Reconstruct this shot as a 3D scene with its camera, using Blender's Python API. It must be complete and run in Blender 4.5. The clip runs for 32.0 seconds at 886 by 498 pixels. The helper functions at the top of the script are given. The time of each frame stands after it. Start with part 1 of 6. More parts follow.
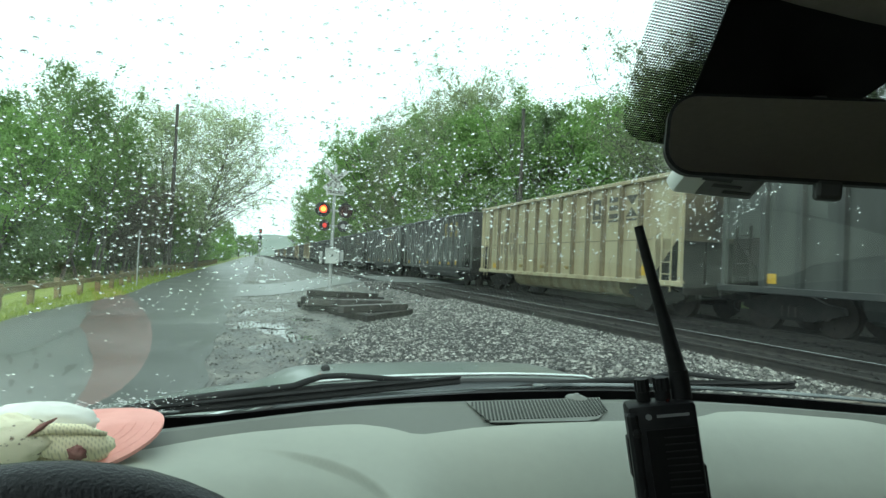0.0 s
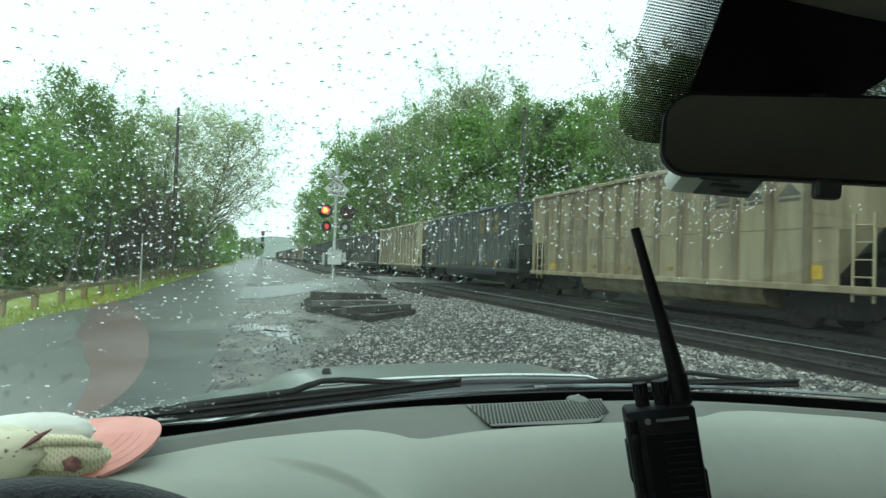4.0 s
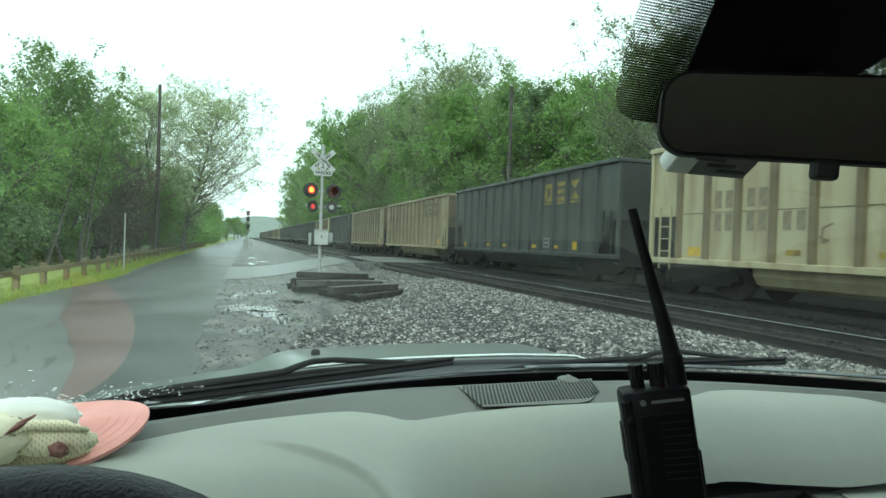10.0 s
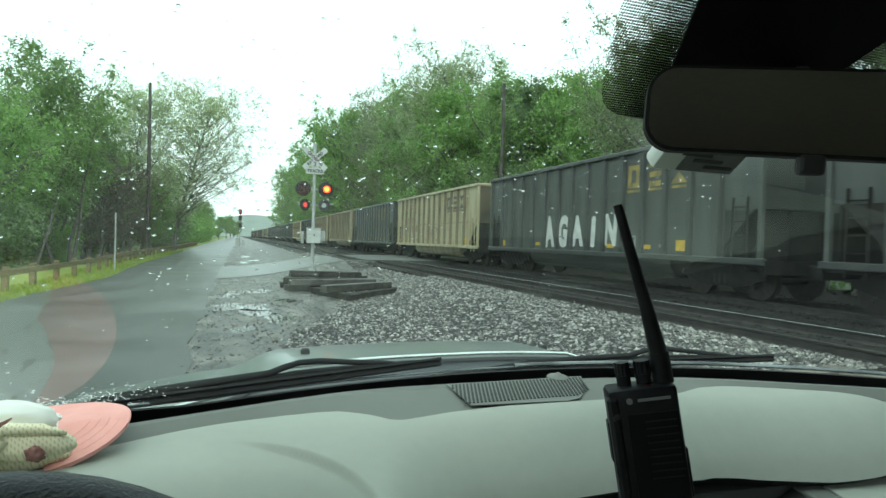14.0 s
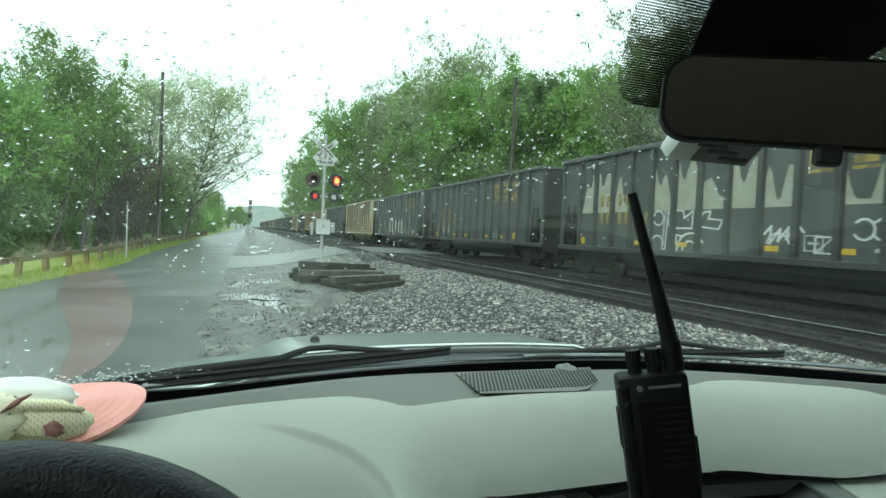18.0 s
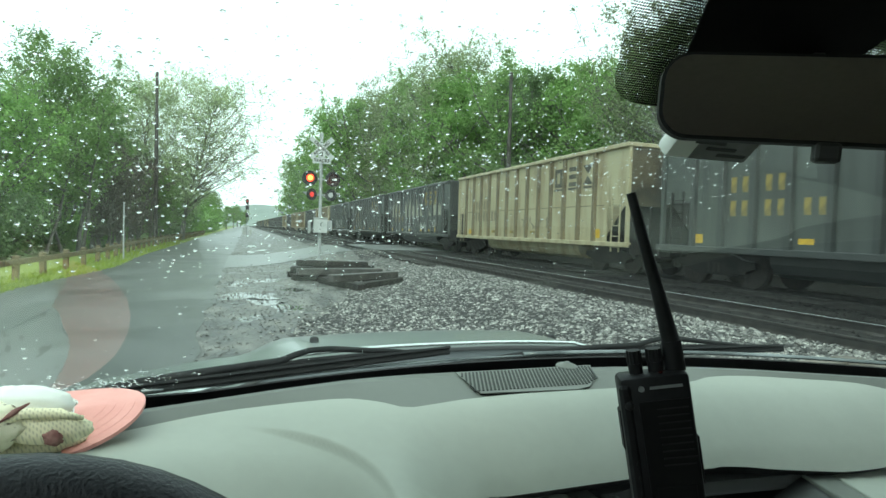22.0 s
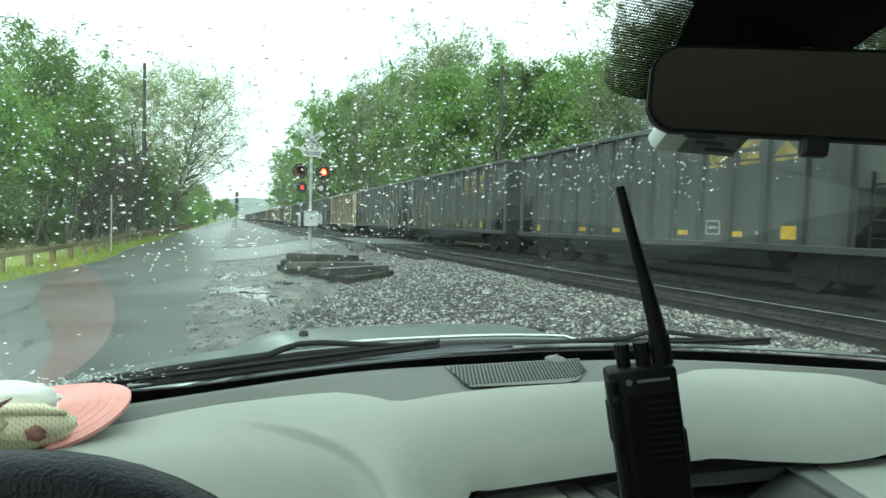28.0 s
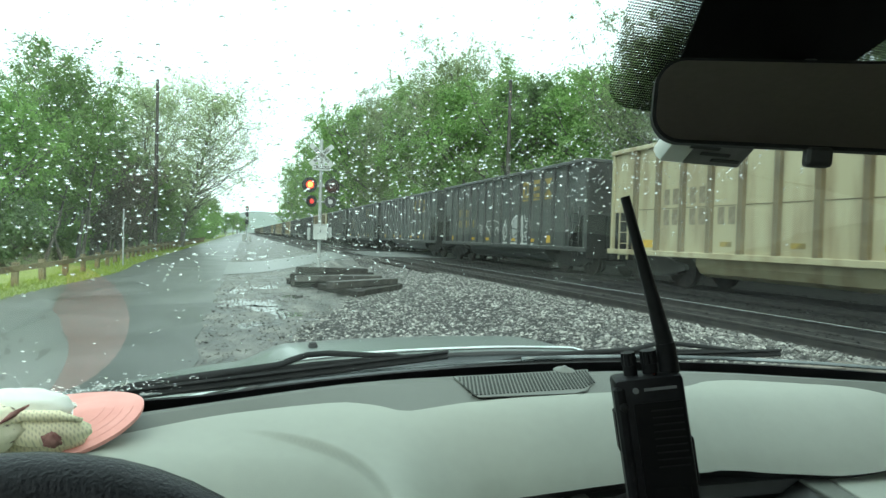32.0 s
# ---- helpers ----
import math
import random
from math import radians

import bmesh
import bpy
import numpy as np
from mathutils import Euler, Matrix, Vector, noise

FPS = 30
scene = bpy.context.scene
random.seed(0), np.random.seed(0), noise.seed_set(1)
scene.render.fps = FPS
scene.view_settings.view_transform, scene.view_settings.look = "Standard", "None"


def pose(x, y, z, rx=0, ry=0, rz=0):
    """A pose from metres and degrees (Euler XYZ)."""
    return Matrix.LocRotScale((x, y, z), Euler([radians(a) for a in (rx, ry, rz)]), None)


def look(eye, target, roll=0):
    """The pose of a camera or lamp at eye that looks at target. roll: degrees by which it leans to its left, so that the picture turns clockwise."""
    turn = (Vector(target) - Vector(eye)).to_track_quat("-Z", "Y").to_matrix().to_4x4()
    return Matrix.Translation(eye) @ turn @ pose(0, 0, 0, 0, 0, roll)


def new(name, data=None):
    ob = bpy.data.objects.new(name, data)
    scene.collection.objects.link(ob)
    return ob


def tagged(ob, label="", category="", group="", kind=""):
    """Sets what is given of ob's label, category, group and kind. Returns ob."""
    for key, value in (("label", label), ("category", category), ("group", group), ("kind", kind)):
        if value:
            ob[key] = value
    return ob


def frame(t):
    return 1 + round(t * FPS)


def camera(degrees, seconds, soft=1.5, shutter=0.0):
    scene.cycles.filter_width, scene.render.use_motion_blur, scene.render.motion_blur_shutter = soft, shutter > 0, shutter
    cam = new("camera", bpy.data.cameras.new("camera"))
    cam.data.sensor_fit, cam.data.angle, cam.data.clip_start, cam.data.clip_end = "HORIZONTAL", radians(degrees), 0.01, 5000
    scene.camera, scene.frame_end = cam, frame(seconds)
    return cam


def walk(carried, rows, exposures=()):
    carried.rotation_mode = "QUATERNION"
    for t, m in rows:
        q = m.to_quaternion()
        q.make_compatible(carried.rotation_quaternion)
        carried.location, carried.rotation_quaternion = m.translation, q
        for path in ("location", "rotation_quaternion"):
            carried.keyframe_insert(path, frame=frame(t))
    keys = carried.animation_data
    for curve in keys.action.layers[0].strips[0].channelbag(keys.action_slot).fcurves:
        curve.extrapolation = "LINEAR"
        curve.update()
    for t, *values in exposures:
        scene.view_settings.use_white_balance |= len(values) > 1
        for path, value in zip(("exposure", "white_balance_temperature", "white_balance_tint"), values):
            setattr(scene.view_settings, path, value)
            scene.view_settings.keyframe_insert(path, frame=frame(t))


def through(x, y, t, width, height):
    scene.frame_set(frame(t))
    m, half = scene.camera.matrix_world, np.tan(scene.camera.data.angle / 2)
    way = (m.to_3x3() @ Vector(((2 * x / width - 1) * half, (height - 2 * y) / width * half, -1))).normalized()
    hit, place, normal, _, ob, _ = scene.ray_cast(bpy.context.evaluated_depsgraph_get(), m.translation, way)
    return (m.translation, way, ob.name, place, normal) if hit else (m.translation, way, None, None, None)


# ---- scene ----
cam = camera(76.0, 32.0, soft=1.5, shutter=0.25)
PATH = [
    (0, (-0.009, -0.016, 1.596), (0.621, 1.882, 1.645), 2.7),
    (0.5, (-0.007, -0.016, 1.596), (0.607, 1.886, 1.663), 2.9),
    (1, (-0.004, -0.016, 1.599), (0.599, 1.889, 1.673), 2.4),
    (1.5, (-0.003, -0.015, 1.6), (0.598, 1.891, 1.673), 2.1),
    (2, (-0.002, -0.015, 1.6), (0.601, 1.891, 1.67), 2.0),
    (2.5, (-0.001, -0.015, 1.601), (0.605, 1.889, 1.668), 1.9),
    (3, (-0.001, -0.015, 1.6), (0.609, 1.889, 1.661), 1.8),
    (3.5, (-0.001, -0.014, 1.6), (0.612, 1.889, 1.655), 1.9),
    (5.5, (-0.001, -0.012, 1.607), (0.656, 1.877, 1.625), 1.4),
    (6, (0.001, -0.01, 1.607), (0.662, 1.878, 1.621), 1.4),
    (6.5, (0.0, -0.009, 1.605), (0.662, 1.878, 1.619), 1.5),
    (7, (0.0, -0.008, 1.605), (0.661, 1.879, 1.616), 1.5),
    (7.5, (-0.002, -0.007, 1.606), (0.662, 1.88, 1.614), 1.5),
    (8, (-0.002, -0.002, 1.605), (0.662, 1.884, 1.608), 1.5),
    (8.5, (-0.004, -0.003, 1.602), (0.661, 1.884, 1.597), 1.8),
    (9, (-0.004, -0.002, 1.603), (0.664, 1.883, 1.59), 1.9),
    (9.5, (-0.003, -0.003, 1.603), (0.663, 1.883, 1.584), 1.8),
    (10, (-0.004, -0.002, 1.602), (0.663, 1.883, 1.58), 1.9),
    (10.5, (-0.003, -0.002, 1.601), (0.663, 1.883, 1.579), 1.9),
    (11, (-0.002, -0.003, 1.602), (0.666, 1.882, 1.58), 1.8),
    (11.5, (-0.002, -0.002, 1.602), (0.667, 1.882, 1.58), 1.9),
    (12, (-0.001, -0.004, 1.602), (0.669, 1.88, 1.582), 1.8),
    (12.5, (0.001, -0.004, 1.604), (0.673, 1.88, 1.588), 1.7),
    (13, (0.002, 0.003, 1.6), (0.677, 1.886, 1.585), 1.5),
    (13.5, (0.005, 0.004, 1.601), (0.685, 1.884, 1.58), 1.8),
    (14, (0.006, 0.002, 1.602), (0.696, 1.88, 1.573), 1.6),
    (14.5, (0.005, 0.003, 1.601), (0.703, 1.877, 1.564), 1.8),
    (16.5, (0.0, 0.001, 1.596), (0.696, 1.875, 1.543), 2.2),
    (17, (0.002, 0.0, 1.596), (0.685, 1.878, 1.545), 2.3),
    (17.5, (0.001, -0.001, 1.596), (0.672, 1.883, 1.545), 2.3),
    (18, (0.001, 0.0, 1.595), (0.663, 1.887, 1.542), 2.5),
    (18.5, (0.003, 0.001, 1.595), (0.657, 1.89, 1.54), 2.4),
    (19, (0.005, 0.0, 1.598), (0.659, 1.889, 1.541), 2.1),
    (19.5, (0.004, 0.001, 1.597), (0.66, 1.89, 1.541), 2.0),
    (20, (0.003, 0.001, 1.596), (0.659, 1.889, 1.542), 2.1),
    (20.5, (0.003, -0.002, 1.6), (0.66, 1.886, 1.547), 1.8),
    (21, (0.001, 0.0, 1.601), (0.66, 1.887, 1.545), 1.4),
    (21.5, (0.001, 0.002, 1.599), (0.664, 1.888, 1.539), 1.6),
    (22, (0.001, 0.003, 1.6), (0.67, 1.886, 1.535), 1.7),
    (22.5, (0.0, 0.003, 1.599), (0.674, 1.885, 1.528), 1.6),
    (23, (0.0, 0.004, 1.598), (0.677, 1.885, 1.522), 1.7),
    (23.5, (0.003, 0.003, 1.601), (0.684, 1.882, 1.52), 1.7),
    (24, (0.003, 0.003, 1.599), (0.687, 1.881, 1.515), 1.6),
    (24.5, (0.003, 0.004, 1.598), (0.691, 1.88, 1.514), 1.7),
    (25, (0.004, 0.004, 1.6), (0.694, 1.879, 1.515), 1.7),
    (25.5, (0.003, 0.005, 1.599), (0.694, 1.88, 1.515), 1.7),
    (27.5, (0.002, 0.007, 1.598), (0.703, 1.878, 1.51), 2.0),
    (28, (0.004, 0.005, 1.6), (0.704, 1.877, 1.513), 1.8),
    (28.5, (0.003, 0.005, 1.6), (0.704, 1.877, 1.515), 1.7),
    (29, (0.003, 0.005, 1.599), (0.703, 1.877, 1.517), 1.8),
    (29.5, (0.004, 0.006, 1.599), (0.704, 1.877, 1.519), 1.7),
    (30, (0.005, 0.005, 1.601), (0.705, 1.877, 1.525), 1.6),
    (30.5, (0.005, 0.001, 1.599), (0.706, 1.873, 1.529), 1.2),
    (31, (-0.002, -0.002, 1.594), (0.693, 1.872, 1.533), 1.8),
    (31.5, (0.001, -0.003, 1.597), (0.684, 1.876, 1.546), 1.9),
    (32, (0.002, -0.003, 1.597), (0.672, 1.881, 1.556), 1.7),
]
walk(cam, [(t, look(e, a, r)) for t, e, a, r in PATH], [(0, 0.06, 6050, -4), (1.5, -0.07, 6050, -4), (6, -0.10, 6050, -4), (8.9, -0.08, 6050, -4), (10.2, 0.04, 6050, -4), (13, 0.09, 6050, -4), (19, 0.2, 6050, -4), (32, 0.33, 6050, -4)])

# ---- world, sun, exposure ----
world = bpy.data.worlds.new("overcast_sky")
scene.world = world
world.use_nodes = True
wn = world.node_tree
wn.nodes.clear()
sky = wn.nodes.new("ShaderNodeTexSky")
sky.sky_type, sky.sun_disc = "NISHITA", False
sky.sun_elevation, sky.sun_rotation = radians(55), radians(200)
sky.air_density, sky.dust_density, sky.ozone_density = 1.0, 6.0, 1.0
sky_bg = wn.nodes.new("ShaderNodeBackground")
sky_bg.inputs["Strength"].default_value = 0.05
wn.links.new(sky.outputs[0], sky_bg.inputs["Color"])
cloud_bg = wn.nodes.new("ShaderNodeBackground")
cloud_bg.inputs["Color"].default_value = (0.93, 1.0, 0.98, 1)
cloud_bg.inputs["Strength"].default_value = 1.5
sky_add = wn.nodes.new("ShaderNodeAddShader")
wn.links.new(sky_bg.outputs[0], sky_add.inputs[0])
wn.links.new(cloud_bg.outputs[0], sky_add.inputs[1])
wo = wn.nodes.new("ShaderNodeOutputWorld")
wn.links.new(sky_add.outputs[0], wo.inputs["Surface"])
sun_data = bpy.data.lights.new("sun", "SUN")
sun_data.energy, sun_data.angle, sun_data.color = 0.7, radians(40), (1.0, 0.97, 0.92)
sun = new("sun", sun_data)
sun.matrix_world = look((0, 0, 50), (0 + 15, 50, 0))

# ---- materials ----


def mat(name, color, rough=0.6, metal=0.0, color2=None, scale=8.0, detail=4.0, lo=0.35, hi=0.65, bump=0.0, bump_scale=60.0,
        random_by="", vary=0.0, spec=0.5, coat=0.0, fine=0.0, rough2=None, stretch=None):
    """A procedural surface: two colours mixed by noise at one scale, fine grain at another, bump, and variation by object or island."""
    m = bpy.data.materials.new(name)
    m.use_nodes = True
    n, k = m.node_tree.nodes, m.node_tree.links
    b = n["Principled BSDF"]
    b.inputs["Roughness"].default_value, b.inputs["Metallic"].default_value = rough, metal
    b.inputs["Specular IOR Level"].default_value, b.inputs["Coat Weight"].default_value = spec, coat
    b.inputs["Coat Roughness"].default_value = 0.08
    co = n.new("ShaderNodeTexCoord")
    out = None
    nz = n.new("ShaderNodeTexNoise")
    nz.inputs["Scale"].default_value, nz.inputs["Detail"].default_value = scale, detail
    where = co.outputs["Object"]
    if stretch:
        st = n.new("ShaderNodeVectorMath")
        st.operation = "MULTIPLY"
        st.inputs[1].default_value = stretch
        k.new(where, st.inputs[0])
        where = st.outputs[0]
    k.new(where, nz.inputs["Vector"])
    ramp = n.new("ShaderNodeMapRange")
    ramp.inputs["From Min"].default_value, ramp.inputs["From Max"].default_value = lo, hi
    k.new(nz.outputs[0], ramp.inputs["Value"])
    mix = n.new("ShaderNodeMix")
    mix.data_type = "RGBA"
    mix.inputs[6].default_value = (*color, 1)
    mix.inputs[7].default_value = (*(color2 or color), 1)
    k.new(ramp.outputs[0], mix.inputs[0])
    out = mix.outputs[2]
    if rough2 is not None:
        rr = n.new("ShaderNodeMapRange")
        rr.inputs["To Min"].default_value, rr.inputs["To Max"].default_value = rough, rough2
        k.new(ramp.outputs[0], rr.inputs["Value"])
        k.new(rr.outputs[0], b.inputs["Roughness"])
    hsv = n.new("ShaderNodeHueSaturation")
    k.new(out, hsv.inputs["Color"])
    value = None
    if fine:
        fz = n.new("ShaderNodeTexNoise")
        fz.inputs["Scale"].default_value, fz.inputs["Detail"].default_value = scale * 14, 3
        k.new(co.outputs["Object"], fz.inputs["Vector"])
        fr = n.new("ShaderNodeMapRange")
        fr.inputs["To Min"].default_value, fr.inputs["To Max"].default_value = 1 - fine, 1 + fine
        k.new(fz.outputs[0], fr.inputs["Value"])
        value = fr.outputs[0]
    if random_by:
        if random_by == "island":
            r = n.new("ShaderNodeNewGeometry").outputs["Random Per Island"]
        else:
            r = n.new("ShaderNodeObjectInfo").outputs["Random"]
        vr = n.new("ShaderNodeMapRange")
        vr.inputs["To Min"].default_value, vr.inputs["To Max"].default_value = 1 - vary, 1 + vary
        k.new(r, vr.inputs["Value"])
        if value is None:
            value = vr.outputs[0]
        else:
            mul = n.new("ShaderNodeMath")
            mul.operation = "MULTIPLY"
            k.new(value, mul.inputs[0])
            k.new(vr.outputs[0], mul.inputs[1])
            value = mul.outputs[0]
    if value is not None:
        k.new(value, hsv.inputs["Value"])
    k.new(hsv.outputs[0], b.inputs["Base Color"])
    if bump:
        bz = n.new("ShaderNodeTexNoise")
        bz.inputs["Scale"].default_value, bz.inputs["Detail"].default_value = bump_scale, 4
        k.new(co.outputs["Object"], bz.inputs["Vector"])
        bp = n.new("ShaderNodeBump")
        bp.inputs["Strength"].default_value, bp.inputs["Distance"].default_value = bump, 0.5 / bump_scale
        k.new(bz.outputs[0], bp.inputs["Height"])
        k.new(bp.outputs[0], b.inputs["Normal"])
    return m


def leaf_mat(name, color, color2, vary=0.3, through=0.4):
    """Leaves: a diffuse and a translucent side, each clump of its own shade."""
    m = bpy.data.materials.new(name)
    m.use_nodes = True
    n, k = m.node_tree.nodes, m.node_tree.links
    n.clear()
    geo = n.new("ShaderNodeNewGeometry")
    mix = n.new("ShaderNodeMix")
    mix.data_type = "RGBA"
    mix.inputs[6].default_value, mix.inputs[7].default_value = (*color, 1), (*color2, 1)
    k.new(geo.outputs["Random Per Island"], mix.inputs[0])
    oi = n.new("ShaderNodeObjectInfo")
    vr = n.new("ShaderNodeMapRange")
    vr.inputs["To Min"].default_value, vr.inputs["To Max"].default_value = 1 - vary, 1 + vary
    k.new(oi.outputs["Random"], vr.inputs["Value"])
    hsv = n.new("ShaderNodeHueSaturation")
    k.new(mix.outputs[2], hsv.inputs["Color"])
    k.new(vr.outputs[0], hsv.inputs["Value"])
    d = n.new("ShaderNodeBsdfDiffuse")
    t = n.new("ShaderNodeBsdfTranslucent")
    k.new(hsv.outputs[0], d.inputs["Color"])
    k.new(hsv.outputs[0], t.inputs["Color"])
    mx = n.new("ShaderNodeMixShader")
    mx.inputs[0].default_value = through
    k.new(d.outputs[0], mx.inputs[1])
    k.new(t.outputs[0], mx.inputs[2])
    o = n.new("ShaderNodeOutputMaterial")
    k.new(mx.outputs[0], o.inputs["Surface"])
    return m


def glow_mat(name, color, strength, base=(0.02, 0.02, 0.02)):
    m = bpy.data.materials.new(name)
    m.use_nodes = True
    b = m.node_tree.nodes["Principled BSDF"]
    b.inputs["Base Color"].default_value = (*base, 1)
    b.inputs["Emission Color"].default_value, b.inputs["Emission Strength"].default_value = (*color, 1), strength
    return m


def pane_mat(name, tint=(0.90, 0.96, 0.93), ior=1.92):
    """Thin window glass: clear, with Fresnel gloss."""
    m = bpy.data.materials.new(name)
    m.use_nodes = True
    n, k = m.node_tree.nodes, m.node_tree.links
    n.clear()
    t = n.new("ShaderNodeBsdfTransparent")
    t.inputs["Color"].default_value = (*tint, 1)
    g = n.new("ShaderNodeBsdfGlossy")
    g.inputs["Roughness"].default_value = 0.015
    fr = n.new("ShaderNodeFresnel")
    fr.inputs["IOR"].default_value = ior
    mx = n.new("ShaderNodeMixShader")
    k.new(fr.outputs[0], mx.inputs[0])
    k.new(t.outputs[0], mx.inputs[1])
    k.new(g.outputs[0], mx.inputs[2])
    o = n.new("ShaderNodeOutputMaterial")
    k.new(mx.outputs[0], o.inputs["Surface"])
    return m


M_GROUND = mat("wet_soil_and_grass", (0.05, 0.07, 0.025), 0.85, color2=(0.10, 0.15, 0.035), scale=1.5, bump=0.5, bump_scale=20, fine=0.3)
M_GRASS = mat("verge_grass", (0.13, 0.17, 0.03), 0.8, color2=(0.23, 0.28, 0.05), scale=3, bump=0.6, bump_scale=40, fine=0.35)
M_ROAD = mat("wet_asphalt", (0.042, 0.046, 0.043), 0.30, color2=(0.092, 0.098, 0.092), scale=0.5, detail=6, lo=0.3, hi=0.72, bump=0.06, bump_scale=160, fine=0.25, rough2=0.42)
M_CROSSING = mat("worn_pale_asphalt", (0.10, 0.107, 0.105), 0.34, color2=(0.17, 0.178, 0.17), scale=0.9, bump=0.08, bump_scale=120, fine=0.15, rough2=0.4)
M_SHOULDER = mat("gravelly_wet_shoulder", (0.03, 0.03, 0.027), 0.3, color2=(0.21, 0.21, 0.19), scale=2.0, detail=9, lo=0.4, hi=0.66, bump=0.9, bump_scale=40, fine=0.6, rough2=0.8, stretch=(1, 0.6, 1))
M_BALLAST = mat("gap_shade_ballast_bed", (0.015, 0.015, 0.014), 0.85, color2=(0.045, 0.044, 0.041), scale=10, bump=1.0, bump_scale=25, fine=0.5)
M_TRACKBED = mat("oily_track_bed", (0.012, 0.012, 0.011), 0.85, color2=(0.032, 0.031, 0.028), scale=6, bump=0.9, bump_scale=25, fine=0.4, spec=0.2)
M_STONE = mat("ballast_stone", (0.30, 0.295, 0.268), 0.3, color2=(0.05, 0.048, 0.044), scale=7, random_by="island", vary=0.97, spec=0.6, lo=0.4, hi=0.6)
M_GRAVEL = mat("wet_grey_gravel", (0.22, 0.22, 0.20), 0.4, color2=(0.12, 0.12, 0.11), scale=20, random_by="island", vary=0.7)
M_WATER = mat("puddle_water", (0.05, 0.055, 0.05), 0.03, color2=(0.06, 0.06, 0.055), scale=2, spec=0.6, bump=0.06, bump_scale=14)
M_RAIL = mat("dark_rail_steel", (0.03, 0.028, 0.026), 0.7, color2=(0.05, 0.045, 0.04), scale=5, spec=0.3)
M_RAILTOP = mat("polished_rail_head", (0.55, 0.55, 0.54), 0.22, metal=1.0, color2=(0.4, 0.4, 0.4), scale=3)
M_TIE = mat("creosoted_timber", (0.013, 0.012, 0.011), 0.7, color2=(0.034, 0.031, 0.027), scale=5, bump=0.6, bump_scale=40, fine=0.4, random_by="object", vary=0.35, spec=0.3)
M_TIE_PALE = mat("weathered_timber", (0.075, 0.070, 0.062), 0.45, color2=(0.035, 0.033, 0.03), scale=5, bump=0.6, bump_scale=40, fine=0.4)
M_FENCE = mat("weathered_fence_wood", (0.19, 0.145, 0.065), 0.7, color2=(0.10, 0.085, 0.05), scale=6, bump=0.5, bump_scale=40, fine=0.3)
M_BARK = mat("wet_bark", (0.10, 0.09, 0.078), 0.75, color2=(0.19, 0.175, 0.155), scale=9, bump=0.8, bump_scale=30, fine=0.3)
M_POLE = mat("weathered_pole_timber", (0.055, 0.05, 0.043), 0.7, color2=(0.10, 0.092, 0.08), scale=4, bump=0.5, bump_scale=30)
M_LEAF = leaf_mat("spring_leaves", (0.185, 0.285, 0.105), (0.29, 0.415, 0.168), vary=0.16)
M_LEAF_DARK = leaf_mat("shaded_leaves", (0.155, 0.225, 0.112), (0.235, 0.32, 0.158), vary=0.22)
M_LEAF_PALE = leaf_mat("opening_leaves", (0.27, 0.335, 0.18), (0.40, 0.47, 0.26))
M_LEAF_BRIGHT = leaf_mat("fresh_leaves", (0.19, 0.315, 0.098), (0.295, 0.45, 0.155), vary=0.22)
M_HILL = mat("haze_greyed_far_hill", (0.16, 0.20, 0.175), 0.9, color2=(0.21, 0.25, 0.22), scale=0.05, fine=0.15)
M_TAN = mat("cream_freight_paint", (0.40, 0.36, 0.225), 0.38, color2=(0.22, 0.165, 0.09), scale=2.6, lo=0.45, hi=0.78, fine=0.14, rough2=0.6, detail=8, stretch=(1, 1, 0.16))
M_BROWN = mat("soiled_brown_cream_paint", (0.30, 0.255, 0.155), 0.42, color2=(0.155, 0.115, 0.065), scale=2.6, lo=0.4, hi=0.75, fine=0.16, rough2=0.65, detail=8, stretch=(1, 1, 0.16))
# cream ribs: soiling, and shade beside the ribs put into the colour
M_TANRIB = mat("soiled_shaded_cream_paint", (0.17, 0.135, 0.072), 0.5, color2=(0.10, 0.077, 0.043), scale=1.2, fine=0.2)
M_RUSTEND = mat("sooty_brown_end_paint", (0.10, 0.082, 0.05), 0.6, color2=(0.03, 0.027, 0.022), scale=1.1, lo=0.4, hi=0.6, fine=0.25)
M_GREY = mat("grey_freight_paint", (0.062, 0.069, 0.063), 0.34, color2=(0.035, 0.038, 0.036), scale=2.6, lo=0.4, hi=0.75, fine=0.18, rough2=0.55, detail=8, stretch=(1, 1, 0.16))
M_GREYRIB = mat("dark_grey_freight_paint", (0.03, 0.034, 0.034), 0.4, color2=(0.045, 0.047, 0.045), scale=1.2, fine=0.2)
M_DARK = mat("charcoal_freight_paint", (0.045, 0.052, 0.05), 0.35, color2=(0.078, 0.08, 0.074), scale=2.6, fine=0.2, rough2=0.55, detail=8, stretch=(1, 1, 0.16))
M_DARKRIB = mat("darker_charcoal_freight_paint", (0.028, 0.03, 0.03), 0.4, color2=(0.042, 0.042, 0.04), scale=1.2, fine=0.2)
M_SOOT = mat("soot_black_steel", (0.010, 0.010, 0.0095), 0.75, color2=(0.022, 0.020, 0.018), scale=4, fine=0.3, spec=0.25)
M_WHEEL = mat("rusty_wheel_steel", (0.035, 0.027, 0.022), 0.65, metal=0.3, color2=(0.018, 0.015, 0.013), scale=9)
M_YELLOW = mat("yellow_reflector", (0.62, 0.40, 0.03), 0.45, color2=(0.48, 0.30, 0.03), scale=6)
M_YELLOWPAINT = mat("faded_yellow_paint", (0.34, 0.25, 0.05), 0.5, color2=(0.16, 0.12, 0.04), scale=3)
M_BLACKPAINT = mat("faded_black_lettering", (0.05, 0.048, 0.04), 0.5, color2=(0.09, 0.08, 0.06), scale=3)
